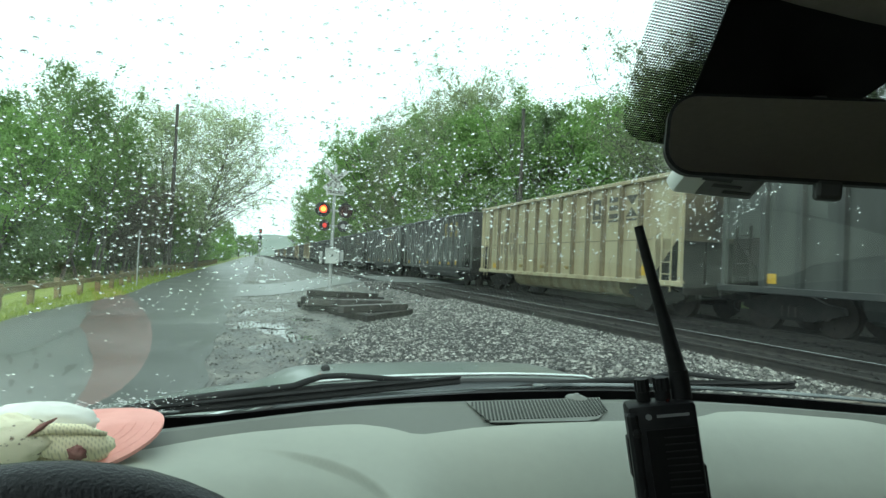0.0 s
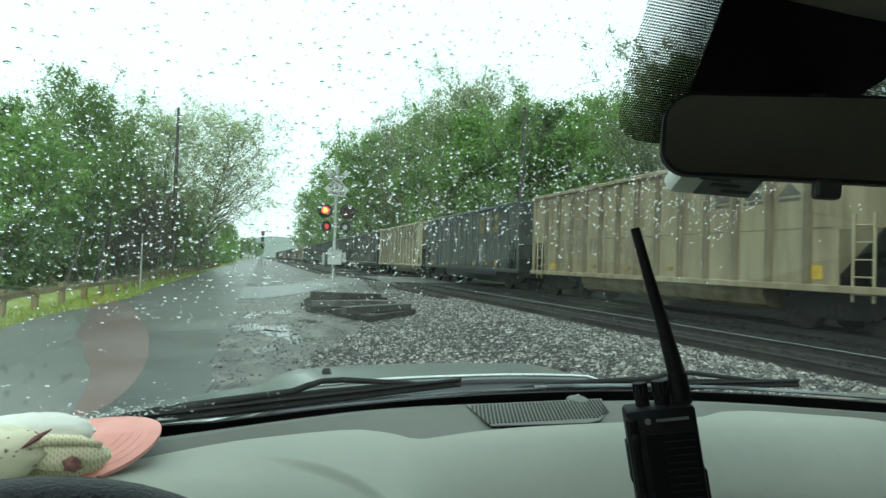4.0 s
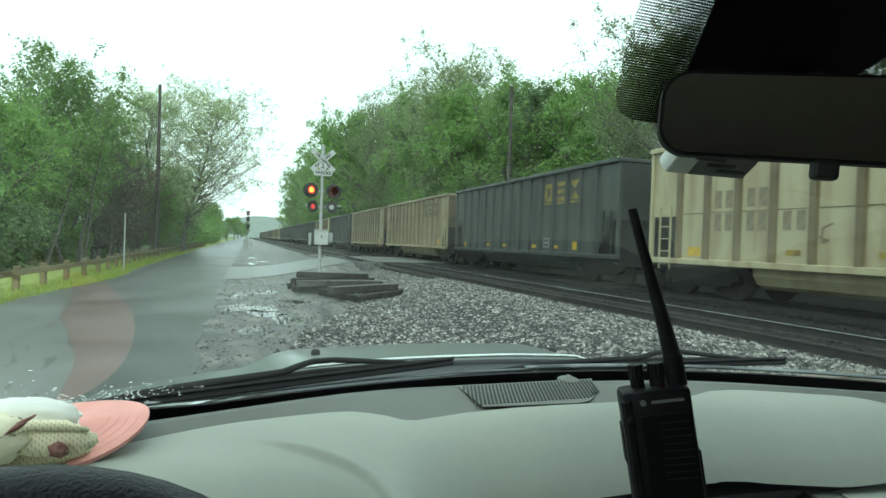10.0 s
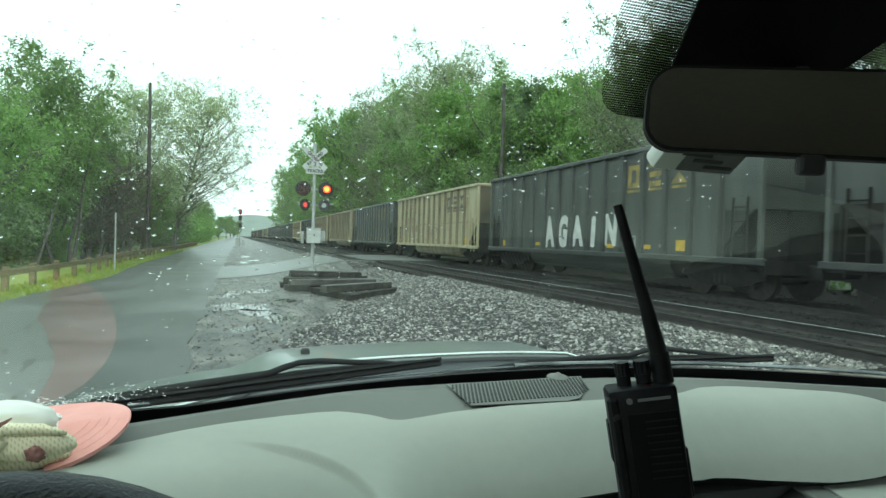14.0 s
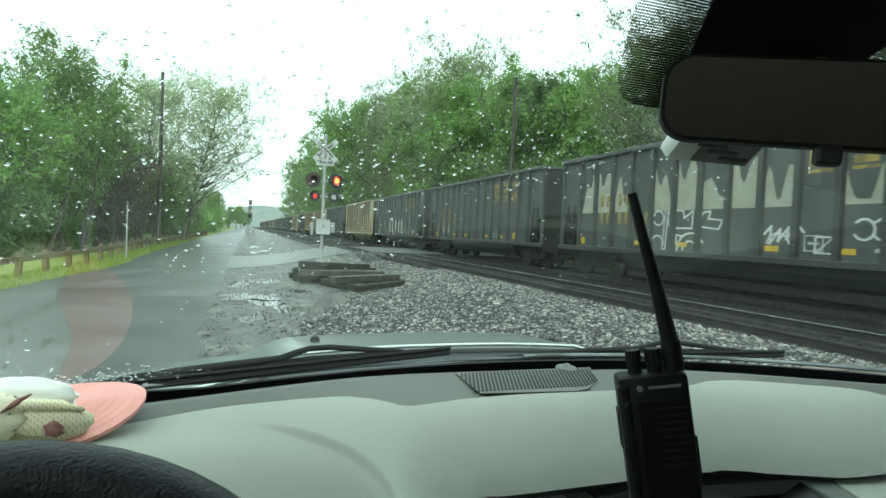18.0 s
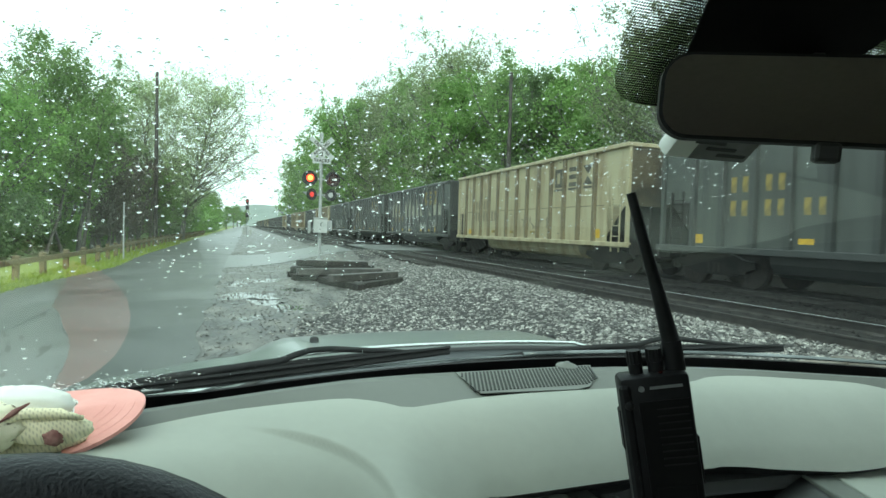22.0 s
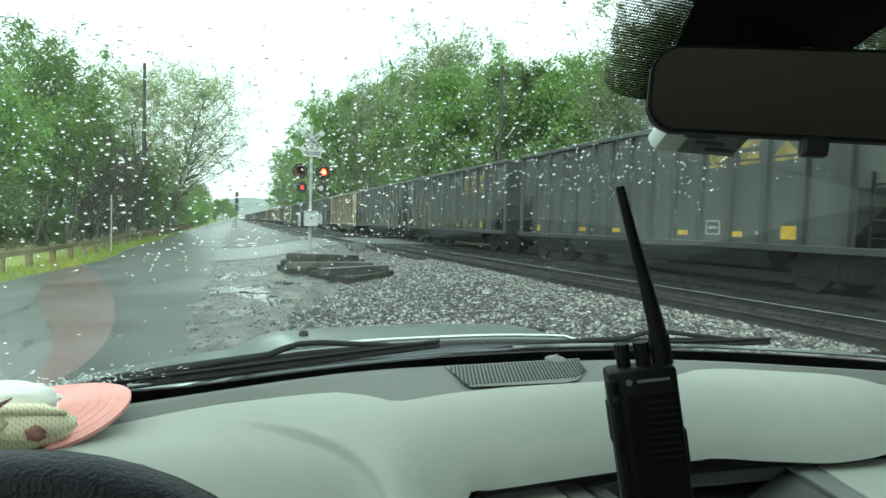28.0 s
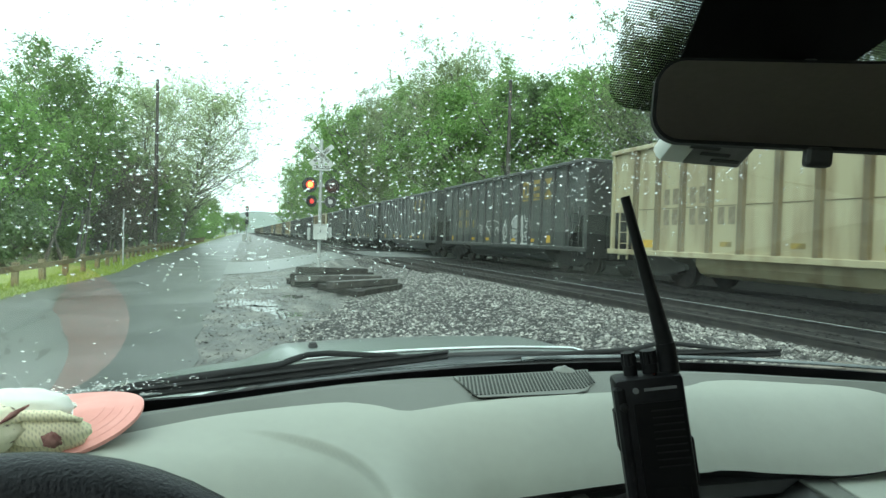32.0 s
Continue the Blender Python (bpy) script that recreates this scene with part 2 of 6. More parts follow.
M_PRIMER = mat("bared_pale_primer", (0.36, 0.36, 0.285), 0.5, color2=(0.29, 0.285, 0.22), scale=3)
M_FADED = mat("worn_brown_stencil", (0.15, 0.125, 0.08), 0.5, color2=(0.24, 0.20, 0.13), scale=4)
M_STENCIL = mat("greyed_white_stencil", (0.40, 0.41, 0.39), 0.5, color2=(0.3, 0.31, 0.3), scale=5)
M_WHITE = mat("white_paint", (0.72, 0.73, 0.70), 0.5, color2=(0.55, 0.56, 0.53), scale=5)
M_GRAFFITI = mat("white_spray_paint", (0.62, 0.63, 0.60), 0.5, color2=(0.45, 0.46, 0.44), scale=2.5)
M_SIGN = mat("weathered_sign_sheet", (0.50, 0.52, 0.50), 0.55, color2=(0.42, 0.44, 0.42), scale=8)
M_GALV = mat("galvanised_steel", (0.33, 0.345, 0.34), 0.5, metal=0.35, color2=(0.44, 0.45, 0.44), scale=5)
M_ALU = mat("grey_painted_case", (0.50, 0.52, 0.50), 0.5, color2=(0.40, 0.42, 0.40), scale=6)
M_BLACK = mat("matt_black_enamel", (0.015, 0.015, 0.015), 0.5, color2=(0.025, 0.025, 0.025), scale=6)
M_RED_ON = glow_mat("lit_red_lamp", (1.0, 0.05, 0.015), 3.5)
M_RED_CORE = glow_mat("lit_lamp_filament", (1.0, 0.24, 0.035), 5.0)
M_RED_OFF = mat("unlit_red_lens", (0.035, 0.004, 0.003), 0.2, color2=(0.025, 0.003, 0.002), scale=30)
M_RED_DIM = glow_mat("side_lamp_glint", (1.0, 0.06, 0.045), 0.9, (0.1, 0.01, 0.01))
M_DASH = mat("grey_dash_vinyl", (0.335, 0.355, 0.303), 0.52, color2=(0.305, 0.325, 0.278), scale=5, bump=0.35, bump_scale=900, fine=0.04)
M_DASH_DARK = mat("dark_grey_trim_plastic", (0.125, 0.134, 0.115), 0.5, color2=(0.11, 0.118, 0.10), scale=5, bump=0.35, bump_scale=900, fine=0.05)
M_CONSOLE = mat("charcoal_console_plastic", (0.055, 0.058, 0.055), 0.5, color2=(0.045, 0.048, 0.046), scale=5, bump=0.3, bump_scale=800, fine=0.05)
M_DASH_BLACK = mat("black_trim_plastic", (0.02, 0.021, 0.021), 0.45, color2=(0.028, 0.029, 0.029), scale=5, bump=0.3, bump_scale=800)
M_GRILLE = mat("grey_grille_plastic", (0.17, 0.18, 0.16), 0.65, color2=(0.15, 0.16, 0.142), scale=8)
M_SLOT = mat("shaded_slot_plastic", (0.055, 0.06, 0.055), 0.7, color2=(0.045, 0.05, 0.045), scale=8, spec=0.2)
M_LIP = mat("sky_glint_hood_edge", (0.80, 0.84, 0.82), 0.12, metal=0.8, color2=(0.66, 0.7, 0.68), scale=6, coat=0.5)
M_VENT = mat("silver_trim_plastic", (0.33, 0.34, 0.33), 0.35, color2=(0.30, 0.31, 0.30), scale=8)
M_LEATHER = mat("black_grained_leather", (0.008, 0.009, 0.012), 0.36, color2=(0.014, 0.015, 0.019), scale=60, bump=1.0, bump_scale=420, spec=0.32)
M_HOOD = mat("silver_green_car_paint", (0.22, 0.25, 0.235), 0.34, metal=0.35, color2=(0.19, 0.22, 0.205), scale=2, coat=0.35, bump=0.08, bump_scale=70)
M_COWL = mat("wet_black_cowl", (0.018, 0.022, 0.024), 0.38, color2=(0.028, 0.033, 0.035), scale=12, bump=0.15, bump_scale=60, spec=0.35)
M_COWLGLINT = mat("glint_pale_cowl_trim", (0.26, 0.28, 0.28), 0.16, metal=0.7, color2=(0.10, 0.11, 0.11), scale=9)
M_PRINTBLACK = mat("black_ceramic_print", (0.004, 0.004, 0.004), 0.6, color2=(0.006, 0.006, 0.006), scale=20, spec=0.1)
M_WIPER = mat("matt_wiper_black", (0.010, 0.011, 0.011), 0.65, color2=(0.016, 0.016, 0.016), scale=20, spec=0.25)
M_LEAF_BROWN = leaf_mat("bare_brown_twigs", (0.13, 0.115, 0.095), (0.20, 0.175, 0.15))
M_RUBBER = mat("wet_black_rubber", (0.012, 0.013, 0.013), 0.3, color2=(0.02, 0.02, 0.02), scale=20)
M_RADIO = mat("black_radio_housing", (0.005, 0.005, 0.0055), 0.5, color2=(0.011, 0.011, 0.012), scale=40, bump=0.2, bump_scale=1500, spec=0.16)
M_RADIOFACE = mat("recessed_radio_face", (0.003, 0.003, 0.0035), 0.5, color2=(0.005, 0.005, 0.005), scale=40, spec=0.15)
M_MARK = mat("pale_print", (0.15, 0.155, 0.155), 0.5)
M_MIRRORBACK = mat("dark_mirror_shell", (0.012, 0.012, 0.012), 0.55, color2=(0.016, 0.016, 0.016), scale=20, bump=0.2, bump_scale=900, spec=0.12)
M_LINER = mat("grey_headliner_cloth", (0.34, 0.32, 0.285), 0.9, color2=(0.30, 0.28, 0.25), scale=60, bump=0.3, bump_scale=900)
M_SHELL = mat("dark_cabin_cloth", (0.21, 0.185, 0.155), 0.9, color2=(0.17, 0.15, 0.125), scale=30)
M_TAG = mat("white_tag_plastic", (0.70, 0.72, 0.68), 0.35, color2=(0.62, 0.64, 0.60), scale=15)
M_LABEL = mat("grey_paper_label", (0.20, 0.20, 0.20), 0.6, color2=(0.15, 0.15, 0.15), scale=40)
M_PINK = mat("pink_cap_cloth", (0.80, 0.40, 0.36), 0.85, color2=(0.74, 0.35, 0.31), scale=30, bump=0.5, bump_scale=900, fine=0.05)
M_CREAM = mat("cream_mesh_cloth", (0.86, 0.81, 0.58), 0.85, color2=(0.76, 0.71, 0.49), scale=40, fine=0.0)


def weave(m, period, depth):
    """Adds the open weave of a mesh cloth to a material's colour: two crossed sets of threads."""
    n, k = m.node_tree.nodes, m.node_tree.links
    b = n["Principled BSDF"]
    src = b.inputs["Base Color"].links[0].from_socket
    co = n.new("ShaderNodeTexCoord")
    prod = None
    for way in ("DIAGONAL", "X"):
        w = n.new("ShaderNodeTexWave")
        w.bands_direction = way
        w.inputs["Scale"].default_value, w.inputs["Distortion"].default_value = 0.314 / period, 0.6
        k.new(co.outputs["Object"], w.inputs["Vector"])
        if prod is None:
            prod = w.outputs["Fac"]
        else:
            mu = n.new("ShaderNodeMath")
            mu.operation = "MULTIPLY"
            k.new(prod, mu.inputs[0])
            k.new(w.outputs["Fac"], mu.inputs[1])
            prod = mu.outputs[0]
    dark = n.new("ShaderNodeMix")
    dark.data_type = "RGBA"
    dark.inputs[7].default_value = (0.16, 0.13, 0.07, 1)
    fac = n.new("ShaderNodeMath")
    fac.operation = "MULTIPLY"
    fac.inputs[1].default_value = depth
    k.new(prod, fac.inputs[0])
    k.new(fac.outputs[0], dark.inputs[0])
    k.new(src, dark.inputs[6])
    k.new(dark.outputs[2], b.inputs["Base Color"])


weave(M_CREAM, 0.0028, 0.42)
M_CREAMPRINT = mat("printed_cream_mesh", (0.85, 0.82, 0.62), 0.85, color2=(0.22, 0.18, 0.12), scale=110, lo=0.60, hi=0.66, bump=0.4, bump_scale=500)
M_CAPWHITE = mat("white_cap_cloth", (0.84, 0.85, 0.80), 0.85, color2=(0.78, 0.79, 0.74), scale=40, bump=0.3, bump_scale=700)
M_PRINT = mat("printed_white_cloth", (0.84, 0.85, 0.80), 0.85, color2=(0.30, 0.27, 0.22), scale=75, lo=0.60, hi=0.64, bump=0.4, bump_scale=600)
M_MAROON = mat("maroon_cloth_lining", (0.16, 0.06, 0.055), 0.85, color2=(0.28, 0.15, 0.13), scale=120)
M_GLASS = pane_mat("windscreen_glass")
M_DROP = bpy.data.materials.new("rain_water")
M_DROP.use_nodes = True
_b = M_DROP.node_tree.nodes["Principled BSDF"]
_b.inputs["Base Color"].default_value = (1, 1, 1, 1)
_b.inputs["Transmission Weight"].default_value, _b.inputs["IOR"].default_value, _b.inputs["Roughness"].default_value = 1.0, 1.33, 0.0

# ---- building helpers ----


def bm_box(bm, c, s, rot=None, taper=1.0):
    """A box of size s about c, turned by the Euler degrees rot; taper narrows its top."""
    m = Matrix.Translation(c) @ (Euler([radians(a) for a in rot]).to_matrix().to_4x4() if rot else Matrix.Identity(4))
    vs = []
    for dz in (-1, 1):
        f = taper if dz > 0 else 1.0
        for dx, dy in ((-1, -1), (1, -1), (1, 1), (-1, 1)):
            vs.append(bm.verts.new(m @ Vector((dx * s[0] / 2 * f, dy * s[1] / 2 * f, dz * s[2] / 2))))
    for q in ((3, 2, 1, 0), (4, 5, 6, 7), (0, 1, 5, 4), (1, 2, 6, 5), (2, 3, 7, 6), (3, 0, 4, 7)):
        bm.faces.new([vs[i] for i in q])
    return bm


def bm_tube(bm, pts, radii, seg=8, caps=True):
    """A tube along pts with a radius at each."""
    rings = []
    n = len(pts)
    pts = [Vector(p) for p in pts]
    for i, p in enumerate(pts):
        d = (pts[min(i + 1, n - 1)] - pts[max(i - 1, 0)]).normalized()
        q = d.to_track_quat("Z", "Y")
        r = radii[i] if hasattr(radii, "__len__") else radii
        rings.append([bm.verts.new(p + q @ Vector((r * math.cos(2 * math.pi * j / seg), r * math.sin(2 * math.pi * j / seg), 0))) for j in range(seg)])
    for a, b in zip(rings, rings[1:]):
        for j in range(seg):
            bm.faces.new((a[j], a[(j + 1) % seg], b[(j + 1) % seg], b[j]))
    if caps:
        bm.faces.new(rings[0][::-1])
        bm.faces.new(rings[-1])
    return bm


def bm_prism(bm, outline, y0, y1, axis="y"):
    """A prism of an outline of 2D points between two values on an axis."""
    def at(p, v):
        return {"y": (p[0], v, p[1]), "x": (v, p[0], p[1]), "z": (p[0], p[1], v)}[axis]
    a = [bm.verts.new(at(p, y0)) for p in outline]
    b = [bm.verts.new(at(p, y1)) for p in outline]
    n = len(a)
    bm.faces.new(a)
    bm.faces.new(b[::-1])
    for i in range(n):
        bm.faces.new((a[(i + 1) % n], a[i], b[i], b[(i + 1) % n]))
    return bm


def bm_sheet(bm, fn, us, vs, thick=None):
    """A surface fn(u, v) over a grid; thick: an offset vector for an underside."""
    g = [[bm.verts.new(fn(u, v)) for u in us] for v in vs]
    for r0, r1 in zip(g, g[1:]):
        for i in range(len(us) - 1):
            bm.faces.new((r0[i], r0[i + 1], r1[i + 1], r1[i]))
    if thick is not None:
        off = Vector(thick)
        h = [[bm.verts.new(v.co + off) for v in r] for r in g]
        for r0, r1 in zip(h, h[1:]):
            for i in range(len(us) - 1):
                bm.faces.new((r1[i], r1[i + 1], r0[i + 1], r0[i]))
        rim = [v for v in g[0]] + [r[-1] for r in g[1:]] + g[-1][-2::-1] + [r[0] for r in g[-2:0:-1]]
        rim2 = [v for v in h[0]] + [r[-1] for r in h[1:]] + h[-1][-2::-1] + [r[0] for r in h[-2:0:-1]]
        n = len(rim)
        for i in range(n):
            bm.faces.new((rim[(i + 1) % n], rim[i], rim2[i], rim2[(i + 1) % n]))
    return bm


def bevel(bm, w, seg=2):
    bmesh.ops.bevel(bm, geom=bm.edges[:], offset=w, segments=seg, profile=0.5, affect="EDGES", clamp_overlap=True)
    return bm


def mesh_of(name, bm, material, smooth=False):
    bmesh.ops.recalc_face_normals(bm, faces=bm.faces[:])
    me = bpy.data.meshes.new(name)
    bm.to_mesh(me)
    bm.free()
    me.materials.append(material)
    if smooth:
        me.shade_smooth()
        if smooth is not True:
            me.set_sharp_from_angle(angle=radians(smooth))
    return me


def part(name, bm, material, parent=None, label="", smooth=False, at=None):
    """Links a bmesh (or a ready mesh) as ONE mesh object, under a thing or a part. Its coordinates are its parent's, or start at the place at."""
    me = bm if isinstance(bm, bpy.types.Mesh) else mesh_of(name, bm, material, smooth)
    ob = new(name, me)
    if parent is not None:
        ob.parent = parent
    if at is not None:
        ob.matrix_basis = at if isinstance(at, Matrix) else Matrix.Translation(at)
    if label:
        tagged(ob, label)
    return ob


def thing(name, label, category, at=(0, 0, 0), group="", kind=""):
    ob = new(name)
    ob.empty_display_size = 0.2
    ob.matrix_basis = at if isinstance(at, Matrix) else Matrix.Translation(at)
    return tagged(ob, label, category, group, kind)


def solid(name, bm, material, label, category, group="", kind="", smooth=False, at=None):
    ob = part(name, bm, material, None, "", smooth, at)
    return tagged(ob, label, category, group, kind)


def raw_mesh(name, verts, faces, material, smooth=False):
    me = bpy.data.meshes.new(name)
    v = np.asarray(verts, dtype=np.float32)
    f = np.asarray(faces, dtype=np.int32)
    me.vertices.add(len(v))
    me.vertices.foreach_set("co", v.ravel())
    k = f.shape[1]
    me.loops.add(f.size)
    me.loops.foreach_set("vertex_index", f.ravel())
    me.polygons.add(len(f))
    me.polygons.foreach_set("loop_start", np.arange(0, f.size, k, dtype=np.int32))
    me.update(calc_edges=True)
    me.validate()
    me.materials.append(material)
    if smooth:
        me.shade_smooth()
    return me

# ---- ground, road, crossing, tracks ----
RAIL_Z = 0.40
NEAR_X, TRAIN_X = 8.15, 12.35


def smooth01(a, b, v):
    s = np.clip((v - a) / (b - a), 0, 1)
    return s * s * (3 - 2 * s)


def ground_z(x, y):
    """Flat road side, the stone bank up to the tracks, then the wooded side."""
    x, y = np.asarray(x, float), np.asarray(y, float)
    edge = 0.6 + np.clip(y - 8, -3, 14) * 0.36
    bank = 0.22 * smooth01(edge, edge + 2.5, x) * smooth01(4.0, 6.6, x + 0.6)
    far = smooth01(17, 60, x) * 6.0 + smooth01(60, 300, x) * 20
    left = -0.35 * smooth01(-5.6, -9, x)
    a, b = cross_edges(x)
    on = smooth01(a - 2.2, a, y) * smooth01(b + 2.5, b, y) * smooth01(17.5, 15.5, x)
    ramp = 0.385 * smooth01(0.0, 6.2, x)
    flat = bank + far + left
    return flat + np.maximum(0, ramp - flat) * on


def cross_edges(x):
    """Near and far edge of the road over the level crossing."""
    return 21.6 + 9.5 * smooth01(-1.5, 7.5, x), 30.5 + 10.5 * smooth01(-1.0, 8.5, x)


def axis_steps(*stretches):
    out = []
    for a, b, step in stretches:
        out += list(np.arange(a, b, step))
    return np.array(out + [stretches[-1][1]])


gx = axis_steps((-1500, -60, 160), (-60, -12, 6), (-12, 18, 0.5), (18, 60, 6), (60, 1500, 160))
gy = axis_steps((-200, -20, 30), (-20, 48, 0.6), (48, 120, 5), (120, 3000, 120))
GX, GY = np.meshgrid(gx, gy)
GZ = ground_z(GX, GY) - 0.02 - 0.34 * smooth01(-4.9, -4.2, GX) * smooth01(19.2, 18.4, GX)
nx, ny = len(gx), len(gy)
gi = np.arange(nx * ny).reshape(ny, nx)
gf = np.stack([gi[:-1, :-1], gi[:-1, 1:], gi[1:, 1:], gi[1:, :-1]], -1).reshape(-1, 4)
tagged(new("ground", raw_mesh("ground", np.stack([GX, GY, GZ], -1).reshape(-1, 3), gf, M_GROUND, True)), "wet green and brown open ground", "ground", kind="structure")


def strip(name, material, ys, left, right, lift, label, category, n=10, zfn=ground_z, jag=0.0, seed=1):
    """A ground layer between two edge lines, laid just above the ground."""
    rng = np.random.default_rng(seed)
    lx, rx = np.array([left(y) for y in ys]), np.array([right(y) for y in ys])
    if jag:
        lx = lx + rng.normal(0, jag, len(ys))
        rx = rx + rng.normal(0, jag, len(ys))
    s = np.linspace(0, 1, n)
    X = lx[:, None] * (1 - s) + rx[:, None] * s
    Y = np.repeat(np.asarray(ys)[:, None], n, 1)
    Z = zfn(X, Y) + lift
    idx = np.arange(X.size).reshape(X.shape)
    f = np.stack([idx[:-1, :-1], idx[:-1, 1:], idx[1:, 1:], idx[1:, :-1]], -1).reshape(-1, 4)
    ob = new(name, raw_mesh(name, np.stack([X, Y, Z], -1).reshape(-1, 3), f, material, True))
    return tagged(ob, label, category, kind="structure")


near_y = axis_steps((-30, 60, 0.5), (60, 200, 4), (200, 700, 25))


def road_left(y):
    return -4.45 - 0.35 * math.exp(-((y - 14) / 5) ** 2) + 0.3 * math.exp(-((y - 22) / 4) ** 2)


def road_right(y):
    return -0.55 + 0.05 * math.sin(y * 1.1) + 0.05 * math.sin(y * 2.7) + 0.006 * max(0, y - 20)


strip("road", M_ROAD, near_y, road_left, road_right, 0.022, "wet dark asphalt lane running beside the tracks", "road", 14)
HOLLOWS = [(0.18, 13.4, 0.62, 0.85), (0.88, 11.4, 0.38, 0.55), (0.45, 12.3, 0.35, 0.5), (-0.05, 15.9, 0.35, 0.8), (0.7, 17.0, 0.4, 0.9), (0.1, 10.2, 0.25, 0.4), (1.3, 14.6, 0.35, 0.6)]
fbm = np.vectorize(lambda x, y, k: noise.noise(Vector((x * k, y * k, 4.7))))


def shoulder_z(x, y):
    """The worn shoulder: lumpy near by, with shallow hollows where the rain stands."""
    lumps = 0.013 * fbm(x, y, 2.1) + 0.010 * fbm(x, y, 6.3) + 0.007 * fbm(x, y, 15.0)
    for cx, cy, rx, ry in HOLLOWS:
        lumps = lumps - 0.017 * np.exp(-((x - cx) / rx) ** 2 - ((y - cy) / ry) ** 2)
    return ground_z(x, y) + lumps * smooth01(24, 20, y) * smooth01(3, 5, y)


strip("shoulder", M_SHOULDER, axis_steps((-30, 4, 1.0), (4, 13, 0.06), (13, 21, 0.1), (21, 60, 0.5), (60, 200, 4), (200, 700, 25)), lambda y: road_right(y) - 0.25, lambda y: 6.3, 0.012, "wet gravelly dirt shoulder with puddles", "shoulder", 84, zfn=shoulder_z)
strip("grass_verge", M_GRASS, near_y, lambda y: -7.2, lambda y: road_left(y) + 0.1, 0.006, "bright yellow-green grass strip along the lane", "verge", 8, jag=0.05, seed=3)
# near-black bed: the shade between the stones is put into its colour
strip("ballast_bank", M_BALLAST, axis_steps((-15, 60, 0.5), (60, 700, 20)), lambda y: 0.6 + min(max(y - 8, -3), 14) * 0.36, lambda y: 6.9, 0.03, "crushed stone bank, its bed near black as shade between stones", "ballast", 16, jag=0.08, seed=4)
strip("track_bed", M_TRACKBED, axis_steps((-30, 60, 1.0), (60, 700, 20)), lambda y: 6.5, lambda y: 19.5, 0.022, "dark oily stone bed under the tracks", "track bed", 14)


ca = np.linspace(0, 1, 40)
cs = np.linspace(0, 1, 14)
CX = -0.6 + 17.0 * ca[:, None] + 0 * cs
near_edge, far_edge = cross_edges(CX)
CY = near_edge * (1 - cs) + far_edge * cs
ci = np.arange(CX.size).reshape(CX.shape)
cf = np.stack([ci[:-1, :-1], ci[1:, :-1], ci[1:, 1:], ci[:-1, 1:]], -1).reshape(-1, 4)
tagged(new("crossing_pavement", raw_mesh("crossing_pavement", np.stack([CX, CY, ground_z(CX, CY) + 0.03], -1).reshape(-1, 3), cf, M_CROSSING, True)),
       "pale wet asphalt ramp over the level crossing", "pavement", kind="structure")

bm = bmesh.new()
bm_box(bm, (-3.35, 24.9, 0.018), (1.9, 0.16, 0.006), (0, 0, 40))
tagged(part("stop_line", bm, M_WHITE), "faded white stop line across the lane", "road marking", kind="structure")


def puddle(cx, cy, rx, ry, seed, level=0.02):
    rng = np.random.default_rng(seed)
    bm = bmesh.new()
    ph = rng.uniform(0, 6.28, 5)
    ring = []
    for i in range(48):
        a = 2 * math.pi * i / 48
        r = 1 + sum(0.34 / (k + 1) * math.sin((k + 2) * a + ph[k]) for k in range(5))
        ring.append((cx + rx * r * math.cos(a), cy + ry * r * math.sin(a)))
    bm_prism(bm, ring, -0.02, level, "z")
    return solid("puddle", bm, M_WATER, "shallow rain puddle on the dirt shoulder", "puddle", group="puddles on the shoulder")


for i, (a, b, c, d) in enumerate(HOLLOWS):
    puddle(a, b, c * 1.15, d * 1.15, 20 + i, 0.003)
for i, (a, b, c, d) in enumerate(((0.45, 34.5, 0.3, 1.0), (1.2, 37.5, 0.35, 1.0), (0.75, 44.0, 0.4, 1.6))):
    puddle(a, b, c, d, 40 + i, 0.03)

# stones of the bank: angular lumps of many sizes
rng = np.random.default_rng(5)


def stones(name, n, sample, smin, smax, label, sink=0.3, squash=0.7):
    P = sample(n)
    n = len(P)
    base = np.array([(1, 0, 0), (0, 1, 0), (-1, 0, 0), (0, -1, 0), (0.3, 0.2, 1), (-0.2, 0.1, -1)], float)
    tri = np.array([(0, 1, 4), (1, 2, 4), (2, 3, 4), (3, 0, 4), (1, 0, 5), (2, 1, 5), (3, 2, 5), (0, 3, 5)])
    V = base[None] * rng.uniform(0.65, 1.3, (n, 6, 1)) + rng.normal(0, 0.18, (n, 6, 3))
    a = rng.uniform(0, 6.28, n)
    t = rng.uniform(-0.5, 0.5, n)
    R = np.zeros((n, 3, 3))
    ca_, sa_, ct_, st_ = np.cos(a), np.sin(a), np.cos(t), np.sin(t)
    R[:, 0, 0], R[:, 0, 1], R[:, 1, 0], R[:, 1, 1], R[:, 2, 2] = ca_, -sa_ * ct_, sa_, ca_ * ct_, ct_
    R[:, 0, 2], R[:, 1, 2], R[:, 2, 1] = sa_ * st_, -ca_ * st_, st_
    s = smin + (smax - smin) * rng.random(n) ** 1.5
    V = np.einsum("nij,nkj->nki", R, V * np.array([1, 0.8, squash])) * s[:, None, None]
    Z = ground_z(P[:, 0], P[:, 1]) + 0.012 + s * (1 - 2 * sink) * 0.6
    V += np.concatenate([P, Z[:, None]], 1)[:, None]
    F = (tri[None] + 6 * np.arange(n)[:, None, None]).reshape(-1, 3)
    return tagged(new(name, raw_mesh(name, V.reshape(-1, 3), F, M_STONE)), label, "ballast", kind="stuff")


